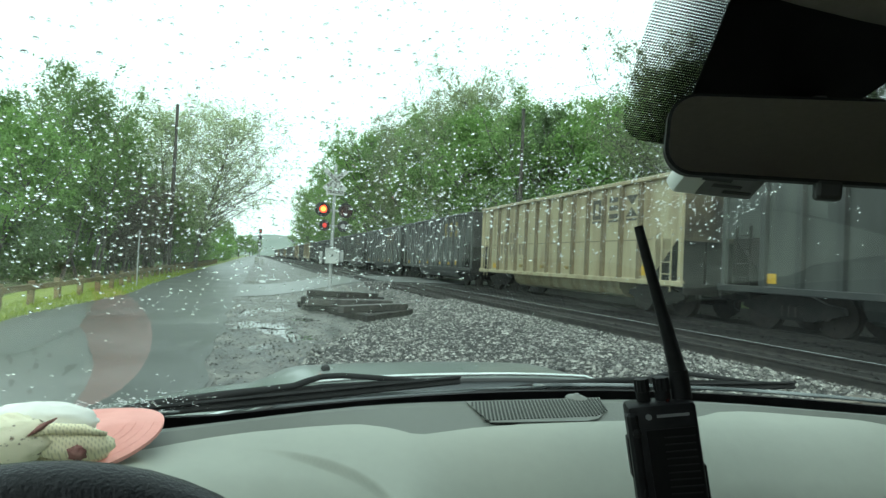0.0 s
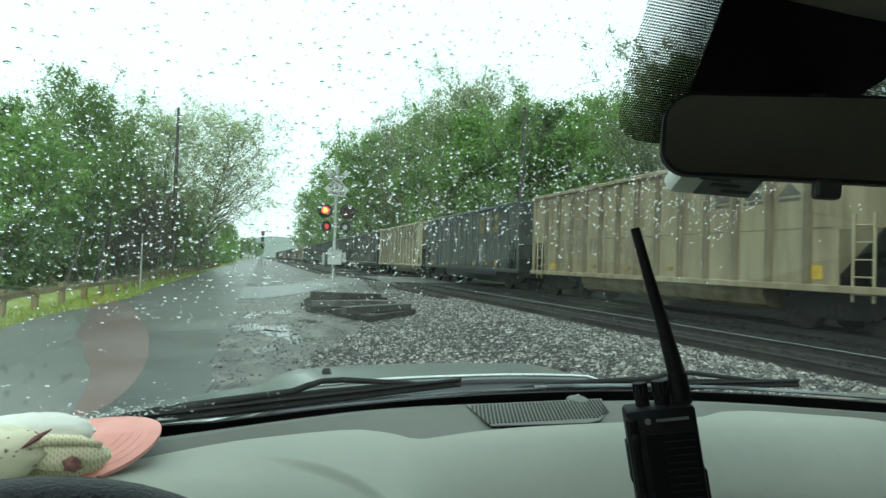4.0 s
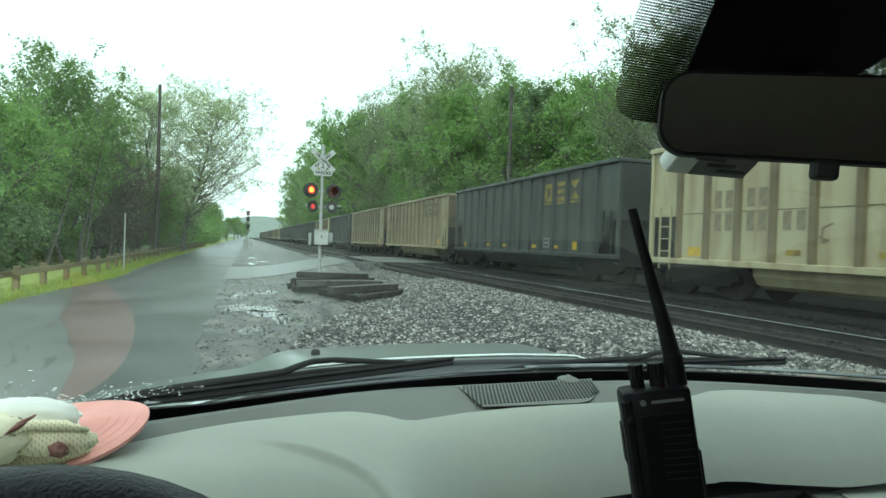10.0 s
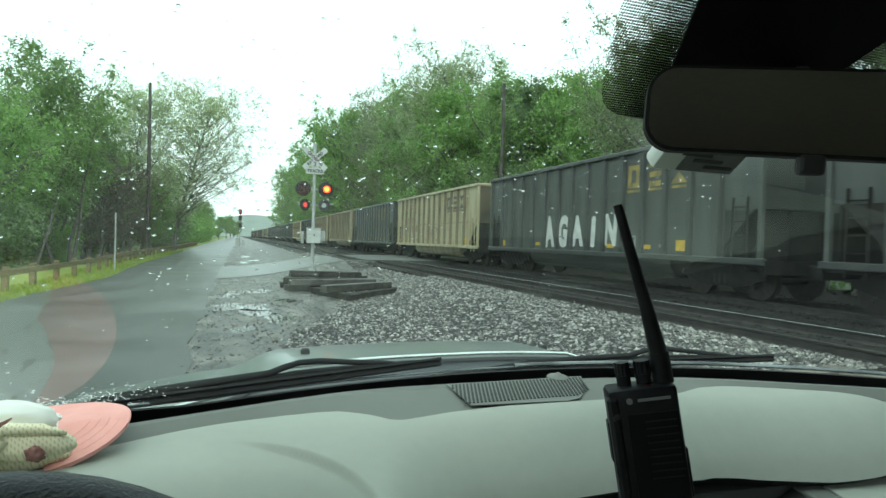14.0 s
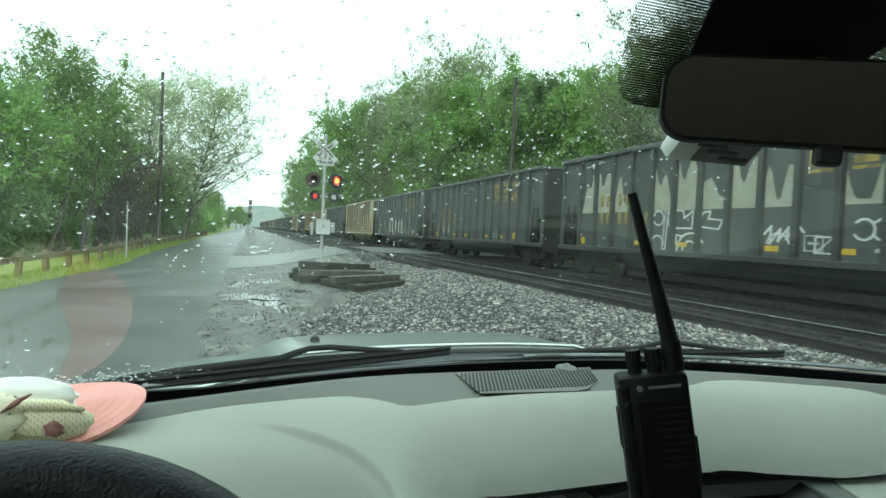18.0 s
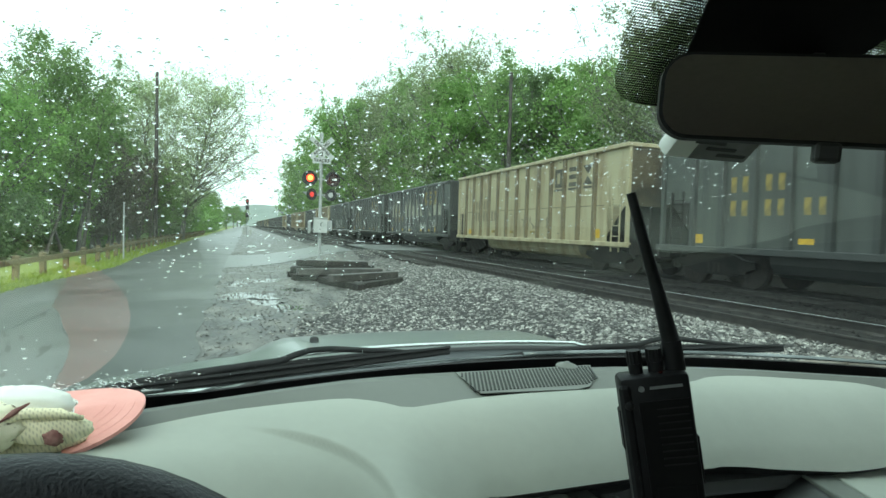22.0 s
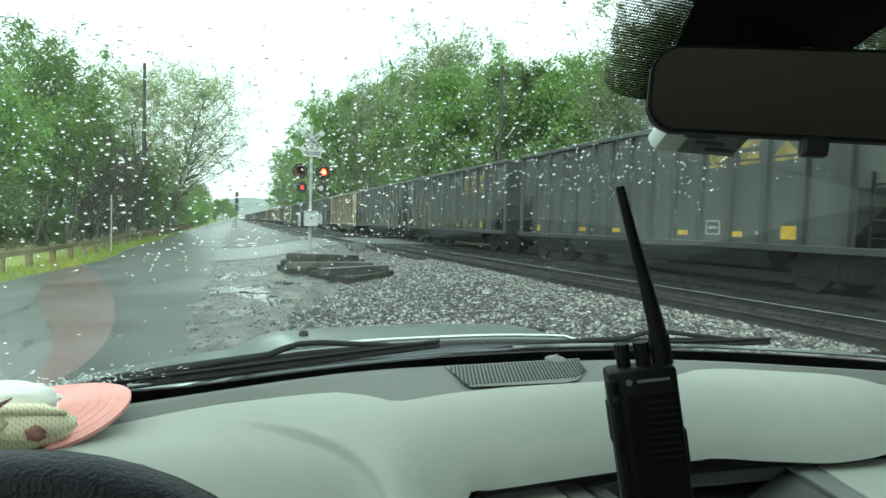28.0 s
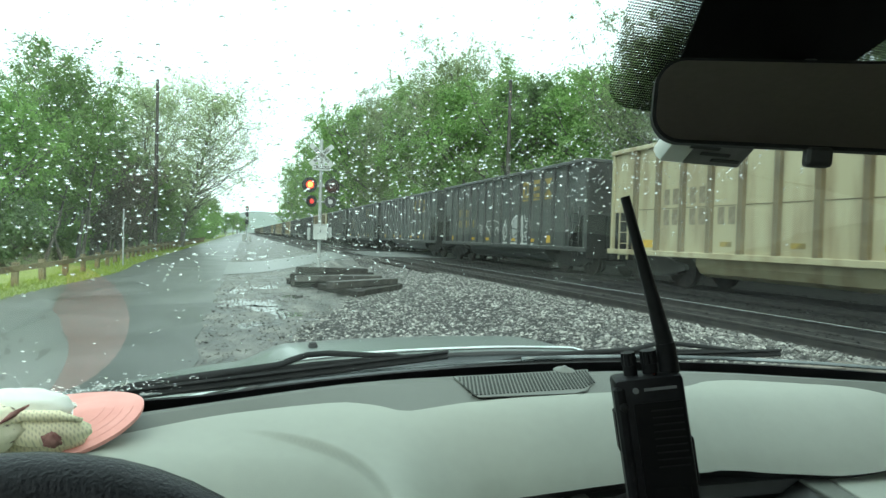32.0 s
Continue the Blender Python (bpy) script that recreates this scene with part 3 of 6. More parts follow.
def bank_points(n):
    y = 4.5 + (55 - 4.5) * rng.random(n * 3) ** 1.8
    x = 0.4 + 6.9 * rng.random(n * 3)
    e = 0.6 + np.clip(y - 8, -3, 14) * 0.36
    ok = (x > e + rng.normal(0, 0.22, len(x))) & ~((y > 21.6 + 9.5 * smooth01(-1.5, 7.5, x)) & (y < 30.5 + 10.5 * smooth01(-1, 8.5, x)))
    return np.stack([x, y], 1)[ok][:n]


def loose_points(n):
    y = 4.5 + 30 * rng.random(n) ** 1.5
    return np.stack([rng.uniform(-0.6, 4.5, n), y], 1)


def bed_points(n):
    y = 3 + 60 * rng.random(n) ** 1.6
    x = rng.uniform(6.6, 15.3, n)
    ok = ~((y > 31) & (y < 41))
    return np.stack([x, y], 1)[ok]


stones("bank_stones", 50000, bank_points, 0.016, 0.052, "pale grey angular crushed stones of the bank")
lg = stones("loose_gravel", 12000, loose_points, 0.007, 0.032, "small loose gravel on the wet shoulder", 0.35)
lg.data.materials.clear()
lg.data.materials.append(M_GRAVEL)


def bed_stones():
    st = stones("bed_stones", 9000, bed_points, 0.02, 0.05, "dark soiled stones between the ties")
    st.data.materials.clear()
    st.data.materials.append(M_TRACKBED)


bed_stones()


def build_track(cx, label, bright=0):
    tr = thing("railway_track", label, "railway track", (cx, 0, 0), group="railway tracks")
    tie = bevel(bm_box(bmesh.new(), (0, 0, 0), (2.6, 0.23, 0.16)), 0.012, 1)
    tie = mesh_of("tie", tie, M_TIE)
    plate = bm_box(bmesh.new(), (0, 0, 0), (0.34, 0.19, 0.018))
    plate = mesh_of("tie_plate", plate, M_RAIL)
    for i in range(110):
        y = 2.0 + i * 0.52
        if 30.5 < y < 41.5:
            continue
        t = part("tie", tie, None, tr, at=pose(random.uniform(-0.04, 0.04), y, 0.155, 0, 0, random.uniform(-1.2, 1.2)))
        if i < 45:
            for sx in (-0.755, 0.755):
                part("tie_plate", plate, None, t, at=(sx, 0, 0.086))
    far = bmesh.new()
    for i in range(500):
        bm_box(far, (0, 59.2 + i * 0.6, 0.155), (2.6, 0.23, 0.16))
    tagged(part("far_ties", far, M_TIE, tr, "dark timber ties in the distance"), kind="stuff")
    for sx in (-0.755, 0.755):
        rail = [(-0.075, 0.235), (0.075, 0.235), (0.07, 0.25), (0.012, 0.27), (0.012, 0.36), (0.036, 0.372), (0.036, 0.396), (-0.036, 0.396), (-0.036, 0.372), (-0.012, 0.36), (-0.012, 0.27), (-0.07, 0.25)]
        r = part("rail", bm_prism(bmesh.new(), [(x + sx, z) for x, z in rail], -60, 700), M_RAIL, tr)
        part("rail_head", bm_prism(bmesh.new(), [(sx - 0.03, 0.396), (sx + 0.03, 0.396), (sx + 0.026, RAIL_Z), (sx - 0.026, RAIL_Z)], -60, 700), M_RAILTOP if bright == sx else M_RAIL, r, "polished bright rail head" if bright == sx else "dull rail head")
    return tr


build_track(NEAR_X, "empty near railway track with a worn shiny rail", 0.755)
build_track(TRAIN_X, "railway track under the coal train")

# blades of the verge
gr_n = 9000
gy_ = 11 + 45 * rng.random(gr_n) ** 1.6
gx_ = np.array([road_left(y) for y in gy_]) + 0.12 - 1.6 * rng.random(gr_n) ** 1.3
gz_ = ground_z(gx_, gy_)
gh = rng.uniform(0.05, 0.16, gr_n)
ga = rng.uniform(0, 6.28, gr_n)
tip = np.stack([gx_ + rng.normal(0, 0.05, gr_n), gy_ + rng.normal(0, 0.05, gr_n), gz_ + gh], 1)
ba = np.stack([gx_ + 0.012 * np.cos(ga), gy_ + 0.012 * np.sin(ga), gz_], 1)
bb = np.stack([gx_ - 0.012 * np.cos(ga), gy_ - 0.012 * np.sin(ga), gz_], 1)
M_BLADE = leaf_mat("grass_blades", (0.14, 0.20, 0.03), (0.30, 0.36, 0.07))
tagged(new("verge_grass", raw_mesh("verge_grass", np.stack([ba, bb, tip], 1).reshape(-1, 3), np.arange(gr_n * 3).reshape(-1, 3), M_BLADE)), "short bright grass blades along the lane", "grass", kind="stuff")

# ---- trees ----


def tree_parts(seed, h, spread, low, n_limbs, n_leaves, leaf, leaf_material, lean=0.0, fuzz=0.38, stems=1, thin=1.0):
    """Meshes of a trunk with limbs and twigs, and a crown of loose leaves round the twigs."""
    r = np.random.default_rng(seed)
    bm = bmesh.new()
    tips, weights = [], []
    for s in range(stems):
        off = Vector((r.normal(0, 0.35), r.normal(0, 0.35), 0)) if stems > 1 else Vector((0, 0, 0))
        way = Vector((r.normal(0, 0.08) + lean + off.x * 0.25, r.normal(0, 0.08) + off.y * 0.25, 1))
        hh = h * (1 if s == 0 else r.uniform(0.75, 0.95))
        path = [off]
        k = 7
        for i in range(k):
            path.append(path[-1] + (way + Vector((r.normal(0, 0.09), r.normal(0, 0.09), 0))) * (hh * 0.9 / k))
        r0 = 0.018 * hh / (1 if stems == 1 else 1.5) * (1 if thin == 1.0 else 0.75)
        bm_tube(bm, path, [r0 * (1.25 if i == 0 else 1) * (1 - 0.85 * i / k) for i in range(k + 1)], 7)
        for j in range(n_limbs // stems):
            f = low + (0.98 - low) * (j + r.random()) / (n_limbs // stems)
            at = f * k
            i = min(int(at), k - 1)
            p = path[i].lerp(path[i + 1], at - i)
            a = r.uniform(0, 6.283)
            # crown outline: wide in the middle, narrow above
            g = (f - low) / (1 - low)
            reach = spread * (0.35 + 0.9 * math.sin(math.pi * min(0.95, 0.2 + 0.72 * g))) * r.uniform(0.6, 1.12)
            up = r.uniform(0.25, 0.75) + 0.3 * g
            d = Vector((math.cos(a), math.sin(a), up))
            limb = [p]
            m = 4
            for q in range(m):
                d = d + Vector((r.normal(0, 0.16), r.normal(0, 0.16), 0.06))
                limb.append(limb[-1] + d.normalized() * (reach / m))
            rl = (r0 * (1 - 0.8 * f) * 0.6 + 0.012) * thin
            bm_tube(bm, limb, [rl * (1 - 0.8 * q / m) for q in range(m + 1)], 5, False)
            for q in range(1, m + 1):
                for w in range(3):
                    e = Vector((r.normal(), r.normal(), r.normal(0.25, 0.7))).normalized() * reach * r.uniform(0.15, 0.38)
                    b0 = limb[q]
                    b1 = b0 + e * 0.5 + Vector((0, 0, 0.05))
                    b2 = b0 + e
                    bm_tube(bm, [b0, b1, b2], [rl * 0.3 + 0.004, rl * 0.2 + 0.003, 0.003], 3, False)
                    tips += [b1, b2]
                    weights += [0.7, 1.0]
    T = np.array([tuple(t) for t in tips])
    W = np.array(weights) * r.uniform(0.12, 1.0, len(tips)) ** 1.7
    pick = r.choice(len(T), n_leaves, p=W / W.sum())
    C = T[pick] + r.normal(0, fuzz, (n_leaves, 3)) * r.random((n_leaves, 1))
    # leaves face outwards from their twig and up to the light
    away = C - T[pick]
    face = 0.8 * away / (np.linalg.norm(away, axis=1, keepdims=True) + 0.01) + np.array([0, 0, 0.55]) + r.normal(0, 0.45, (n_leaves, 3))
    u = np.cross(face, r.normal(size=(n_leaves, 3)))
    u /= np.linalg.norm(u, axis=1, keepdims=True)
    v = np.cross(u, face)
    v /= np.linalg.norm(v, axis=1, keepdims=True)
    s = leaf * r.uniform(0.5, 1.4, (n_leaves, 1))
    V = np.stack([C - u * s, C + v * s * 0.55, C + u * s, C - v * s * 0.55], 1).reshape(-1, 3)
    F = np.arange(n_leaves * 4).reshape(-1, 4)
    return mesh_of("trunk", bm, M_BARK), raw_mesh("crown", V, F, leaf_material)


def plant_tree(meshes, x, y, scale, turn, label, group="", base=None, category="tree"):
    z = float(ground_z(x, y)) - 0.03 if base is None else base
    t = thing("tree", label, category, Matrix.Translation((x, y, z)) @ Matrix.Rotation(turn, 4, "Z") @ Matrix.Diagonal((scale, scale, scale, 1)), group)
    part("trunk", meshes[0], None, t)
    part("crown", meshes[1], None, t)
    return t


OAK = tree_parts(11, 12, 3.4, 0.22, 36, 27000, 0.085, M_LEAF)
TALL = tree_parts(12, 14, 2.9, 0.18, 36, 27000, 0.085, M_LEAF_DARK, stems=2)
FRESH = tree_parts(13, 10, 3.2, 0.12, 34, 29000, 0.082, M_LEAF_BRIGHT)
AIRY = tree_parts(14, 13, 4.3, 0.14, 84, 46000, 0.06, M_LEAF_PALE, fuzz=0.36, thin=0.5)
LEANING = tree_parts(24, 13, 5.5, 0.12, 90, 50000, 0.055, M_LEAF_PALE, lean=0.10, fuzz=0.4, thin=0.5)
OPEN_TREE = tree_parts(31, 13, 3.0, 0.25, 72, 30000, 0.078, M_LEAF, stems=4, thin=0.8, fuzz=0.34)
SLIM = tree_parts(15, 12, 2.2, 0.35, 30, 11000, 0.085, M_LEAF, stems=3)
BUSH = tree_parts(16, 3.2, 1.5, 0.03, 26, 8000, 0.08, M_LEAF_DARK, stems=3, fuzz=0.35)
SCRUB = tree_parts(17, 3.0, 1.4, 0.03, 26, 8000, 0.08, M_LEAF_BRIGHT, stems=3, fuzz=0.35)
THICKET = tree_parts(18, 7.0, 1.7, 0.1, 40, 6000, 0.06, M_LEAF_BROWN, stems=4, fuzz=0.35)
NAMES = {id(OPEN_TREE): "airy many-stemmed tree with light green leaves", id(OAK): "leafy green broadleaf tree in spring leaf", id(TALL): "tall dark green twin-stemmed tree", id(FRESH): "bright yellow-green young tree in fresh leaf",
         id(AIRY): "half-bare tree with pale opening leaves", id(LEANING): "half-bare leaning tree with pale opening leaves", id(SLIM): "slim many-stemmed tree with sparse leaves", id(THICKET): "bare brown twiggy thicket tree", id(BUSH): "dark green undergrowth bush", id(SCRUB): "bright green scrub bush"}
rt = random.Random(8)
LEFT_TREES = [  # kind, x, y, height factor
    (FRESH, -9.8, 26, 0.66), (FRESH, -11.6, 31, 0.82), (SLIM, -9.0, 31, 0.74), (OPEN_TREE, -9.6, 37, 0.99), (THICKET, -7.9, 40, 1.0), (THICKET, -8.6, 43, 1.05), (THICKET, -7.4, 44, 0.95), (THICKET, -7.0, 48, 0.9), (SLIM, -8.2, 34, 0.80), (TALL, -12.8, 38, 0.66),
    (SLIM, -11.0, 41, 0.95), (TALL, -8.3, 47, 0.70), (OAK, -14.5, 44, 0.82), (AIRY, -6.6, 52, 1.02), (TALL, -8.5, 52, 0.66), (LEANING, -5.3, 58, 1.15),
    (FRESH, -8.5, 68, 0.9), (OAK, -18, 52, 1.0), (TALL, -16, 60, 0.95), (FRESH, -9.5, 84, 0.75), (OAK, -8.5, 105, 0.6), (TALL, -13, 76, 0.9), (FRESH, -8, 130, 0.8),
    (OAK, -9, 165, 0.9), (TALL, -10, 210, 1.0), (FRESH, -7.0, 50, 0.56), (OAK, -6.6, 55, 0.5), (FRESH, -5.4, 118, 0.5), (OAK, -6.0, 150, 0.55), (FRESH, -4.6, 185, 0.7), (OAK, -3.4, 250, 0.8), (TALL, -2.2, 330, 0.9), (OAK, 2.0, 420, 1.0), (FRESH, -1.0, 390, 1.0)]
for kind, x, y, s in LEFT_TREES:
    plant_tree(kind, x, y, s, 0.0 if kind is LEANING else rt.uniform(0, 6), NAMES[id(kind)], "trees behind the fence")
for i in range(44):
    y = 21 + i * 2.1 + 0.05 * max(0, i - 20) ** 2 + rt.uniform(-0.6, 0.6)
    plant_tree(rt.choice((BUSH, SCRUB, BUSH)), -7.4 - rt.uniform(0, 3.6) - 0.04 * y, y, rt.uniform(0.5, 0.95), rt.uniform(0, 6), "low leafy undergrowth behind the fence", "undergrowth behind the fence", category="bush")
RIGHT_TREES = [(OAK, 18.5, 8, 0.9), (TALL, 18.0, 12, 0.82), (OAK, 19, 16, 0.9), (AIRY, 18.0, 20, 0.86), (OAK, 18.5, 24, 0.86), (FRESH, 18.2, 29, 1.12), (TALL, 19, 33, 0.86), (OAK, 18, 37, 1.10), (FRESH, 18.5, 42, 1.35), (OAK, 18.4, 47, 1.22), (AIRY, 20.5, 51, 1.45), (FRESH, 18.2, 54, 1.45),
               (OAK, 18, 58, 1.45), (AIRY, 18.5, 64, 1.5), (AIRY, 18, 72, 1.55), (OAK, 18, 80, 1.6), (FRESH, 18.4, 90, 2.1), (TALL, 18, 101, 1.6), (OAK, 18, 114, 1.9), (FRESH, 18, 130, 2.3),
               (OAK, 18, 150, 2.0), (TALL, 18, 175, 1.8), (OAK, 18, 205, 2.1), (FRESH, 18, 240, 2.6),
               (TALL, 23, 27, 0.9), (OAK, 24, 36, 1.15), (TALL, 24, 46, 1.2), (OAK, 25, 57, 1.5), (TALL, 25, 70, 1.4), (OAK, 25, 86, 1.7), (TALL, 26, 108, 1.6), (OAK, 26, 140, 2.0), (TALL, 27, 190, 2.0)]
for kind, x, y, s in RIGHT_TREES:
    plant_tree(kind, x, y, s, rt.uniform(0, 6), NAMES[id(kind)], "trees beyond the train")
for i in range(22):
    y = 6 + i * 3.6
    plant_tree(rt.choice((BUSH, SCRUB)), 20 + rt.uniform(-0.3, 1.5), y, rt.uniform(1.2, 1.9), rt.uniform(0, 6), "tall leafy undergrowth beyond the tracks", "undergrowth beyond the tracks", category="bush")

for i in range(16):
    y = 62 + i * 6.0
    plant_tree(rt.choice((SCRUB, BUSH, SCRUB)), -6.3 - rt.uniform(0, 1.6), y, rt.uniform(0.9, 1.6), rt.uniform(0, 6), "low leafy undergrowth behind the fence", "undergrowth behind the fence", category="bush")

# the hill's pale grey-green carries the haze in its colour
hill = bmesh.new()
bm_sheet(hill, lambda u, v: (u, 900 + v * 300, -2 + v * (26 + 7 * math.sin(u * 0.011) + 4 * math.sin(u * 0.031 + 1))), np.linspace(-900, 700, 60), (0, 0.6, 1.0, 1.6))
tagged(part("far_hill", hill, M_HILL, smooth=True), "wooded hill at the end of the line, greyed to stand for haze", "hill", kind="structure")

# ---- crossing signal ----


def text_mesh(body, size, depth, material, bold=0.0):
    cu = bpy.data.curves.new("writing", "FONT")
    cu.body, cu.size, cu.extrude, cu.align_x, cu.align_y, cu.offset = body, size, depth, "CENTER", "CENTER", bold
    cu.resolution_u = 3
    tmp = bpy.data.objects.new("writing", cu)
    scene.collection.objects.link(tmp)
    bpy.context.view_layer.update()
    me = bpy.data.meshes.new_from_object(tmp.evaluated_get(bpy.context.evaluated_depsgraph_get()))
    bpy.data.objects.remove(tmp)
    me.materials.clear()
    me.materials.append(material)
    return me


SIG = (2.48, 19.5)
sig = thing("crossing_signal", "flashing red level crossing signal with a white crossbuck", "crossing signal", (*SIG, 0.02))
part("mast", bm_tube(bmesh.new(), [(0, 0, 0.25), (0, 0, 4.75)], 0.057, 14), M_GALV, sig, smooth=30)
base = bm_tube(bmesh.new(), [(0, 0, 0), (0, 0, 0.06), (0, 0, 0.08), (0, 0, 0.5)], [0.24, 0.22, 0.12, 0.085], 12)
for i in range(4):
    bm_box(base, (0.15 * math.cos(i * 1.571 + 0.78), 0.15 * math.sin(i * 1.571 + 0.78), 0.28), (0.025, 0.05, 0.5), (0, 0, 45 + 90 * i))
part("mast_base", base, M_GALV, sig)
for k, (ang, words) in enumerate(((42, "RAILROAD"), (-42, "CROSSING"))):
    bl = bevel(bm_box(bmesh.new(), (0, 0, 0), (1.0, 0.012, 0.17)), 0.003, 1)
    b = part("crossbuck_blade", bl, M_SIGN, sig, at=pose(0, -0.075 - 0.014 * k, 4.22, 0, -ang, 0))
    part("writing", text_mesh(words, 0.135, 0.002, M_BLACKPAINT, 0.006), None, b, at=pose(0, -0.009, 0, 90, 0, 0))
plate = bevel(bm_box(bmesh.new(), (0, 0, 0), (0.60, 0.012, 0.2)), 0.003, 1)
plate = part("track_count_plate", plate, M_SIGN, sig, at=(0, -0.106, 3.80))
part("writing", text_mesh("TRACKS", 0.14, 0.002, M_BLACKPAINT, 0.006), None, plate, at=pose(0, -0.009, 0, 90, 0, 0))
top = part("track_count_numeral_plate", bevel(bm_box(bmesh.new(), (0, 0, 0), (0.24, 0.012, 0.22)), 0.003, 1), M_SIGN, sig, at=(0, -0.106, 4.02))
part("writing", text_mesh("2", 0.2, 0.002, M_BLACKPAINT, 0.006), None, top, at=pose(0, -0.009, 0, 90, 0, 0))
part("crossarm", bm_tube(bmesh.new(), [(-0.5, 0, 3.18), (0.5, 0, 3.18)], 0.03, 8), M_GALV, sig)
part("lower_crossarm", bm_tube(bmesh.new(), [(-0.5, 0.05, 2.66), (0.5, 0.05, 2.66)], 0.03, 8), M_GALV, sig)


def ring_disc(r, y0, y1, seg=28):
    return bm_tube(bmesh.new(), [(0, y0, 0), (0, y1, 0)], r, seg)


LAMP_TURNERS = []
for sx in (-0.375, 0.385):
    bg = part("backboard", bevel(ring_disc(0.255, -0.012, 0.012), 0.003, 1), M_BLACK, sig, "round black backboard", at=(sx, -0.10, 3.2))
    part("housing", bm_tube(bmesh.new(), [(0, 0.012, 0), (0, 0.16, 0)], [0.16, 0.11], 20), M_BLACK, bg, smooth=40)
    visor = bmesh.new()
    seg = 16
    for i in range(seg):
        a0, a1 = radians(-20 + 220 * i / seg), radians(-20 + 220 * (i + 1) / seg)
        q = []
        for rr in (0.165, 0.172):
            for a, yy in ((a0, -0.012), (a1, -0.012), (a1, -0.26), (a0, -0.26)):
                q.append(visor.verts.new((rr * math.cos(a), yy, rr * math.sin(a))))
        visor.faces.new(q[:4])
        visor.faces.new(q[7:3:-1])
        visor.faces.new((q[2], q[6], q[7], q[3]))
    part("visor", visor, M_BLACK, bg)
    lens = part("lens_drum", bm_tube(bmesh.new(), [(0, -0.004, 0), (0, 0.004, 0)], 0.128, 24), M_RED_OFF, sig, "red lens that lights and darkens", at=(sx, -0.150, 3.2))
    part("lit_face", bm_tube(bmesh.new(), [(0, -0.012, 0), (0, -0.0045, 0)], [0.118, 0.122], 24), M_RED_ON, lens, "glowing red lamp face")
    part("lit_core", bm_tube(bmesh.new(), [(0, -0.017, 0), (0, -0.0125, 0)], [0.07, 0.085], 20), M_RED_CORE, lens, "bright orange lamp core")
    part("dark_face", bm_tube(bmesh.new(), [(0, 0.0045, 0), (0, 0.012, 0)], [0.122, 0.118], 24), M_RED_OFF, lens, "unlit dark red lamp face")
    LAMP_TURNERS.append((lens, sx))
for sx, tilt in ((-0.30, 28), (0.33, -30)):
    bg = part("side_lamp", bm_tube(bmesh.new(), [(0, -0.012, 0), (0, 0.012, 0)], 0.2, 24), M_BLACK, sig, "round side-facing lamp on the lower arm", at=pose(sx, -0.10, 2.66, 0, 0, tilt))
    part("lens", bm_tube(bmesh.new(), [(0, -0.03, 0), (0, -0.013, 0)], [0.075, 0.085], 20), M_RED_DIM if sx < 0 else M_GALV, bg, "small lens of the side lamp")
    part("housing", bm_tube(bmesh.new(), [(0, 0.012, 0), (0, 0.17, 0)], [0.14, 0.09], 18), M_BLACK if sx < 0 else M_GALV, bg)
    part("bracket_end", bm_tube(bmesh.new(), [(-0.3 if sx < 0 else 0.15, 0.05, 0.05), (-0.15 if sx < 0 else 0.3, 0.05, 0.05)], 0.025, 8), M_GALV, bg)
case = part("junction_box", bevel(bm_box(bmesh.new(), (0, -0.16, 1.63), (0.44, 0.2, 0.5)), 0.012, 2), M_ALU, sig, "grey metal equipment case")
part("latch", bm_box(bmesh.new(), (0.0, -0.268, 1.66), (0.03, 0.02, 0.09)), M_BLACK, case)
part("hood_lip", bm_box(bmesh.new(), (0, -0.17, 1.885), (0.48, 0.26, 0.015)), M_ALU, case)
part("gate_motor", bevel(bm_box(bmesh.new(), (0.33, 0.1, 1.62), (0.16, 0.25, 0.36)), 0.03, 2), M_GALV, sig, "small grey side box")
part("counter_bracket", bevel(bm_box(bmesh.new(), (-0.34, 0.1, 1.56), (0.09, 0.12, 0.42)), 0.02, 2), M_GALV, sig)

# ---- far railway signal ----
fs = thing("railway_signal", "slim far railway signal mast with three dark heads", "railway signal", (0.62, 80, 0))
part("mast", bm_tube(bmesh.new(), [(0, 0, 0), (0, 0, 4.9)], 0.06, 8), M_GALV, fs)
for z, red in ((4.7, True), (3.9, False), (2.9, True)):
    h = part("signal_head", bevel(bm_box(bmesh.new(), (0, -0.12, z), (0.42, 0.2, 0.62)), 0.05, 2), M_BLACK, fs)
    part("lens", bm_tube(bmesh.new(), [(0, -0.24, z), (0, -0.215, z)], 0.085, 14), M_RED_DIM if z == 4.7 else M_RED_OFF, h, "small red signal lens")
part("equipment_case", bevel(bm_box(bmesh.new(), (-0.25, 0.2, 0.75), (0.6, 0.4, 1.0)), 0.02, 1), M_ALU, fs)
part("equipment_case", bevel(bm_box(bmesh.new(), (0.45, 0.2, 0.6), (0.35, 0.4, 0.8)), 0.02, 1), M_ALU, fs)

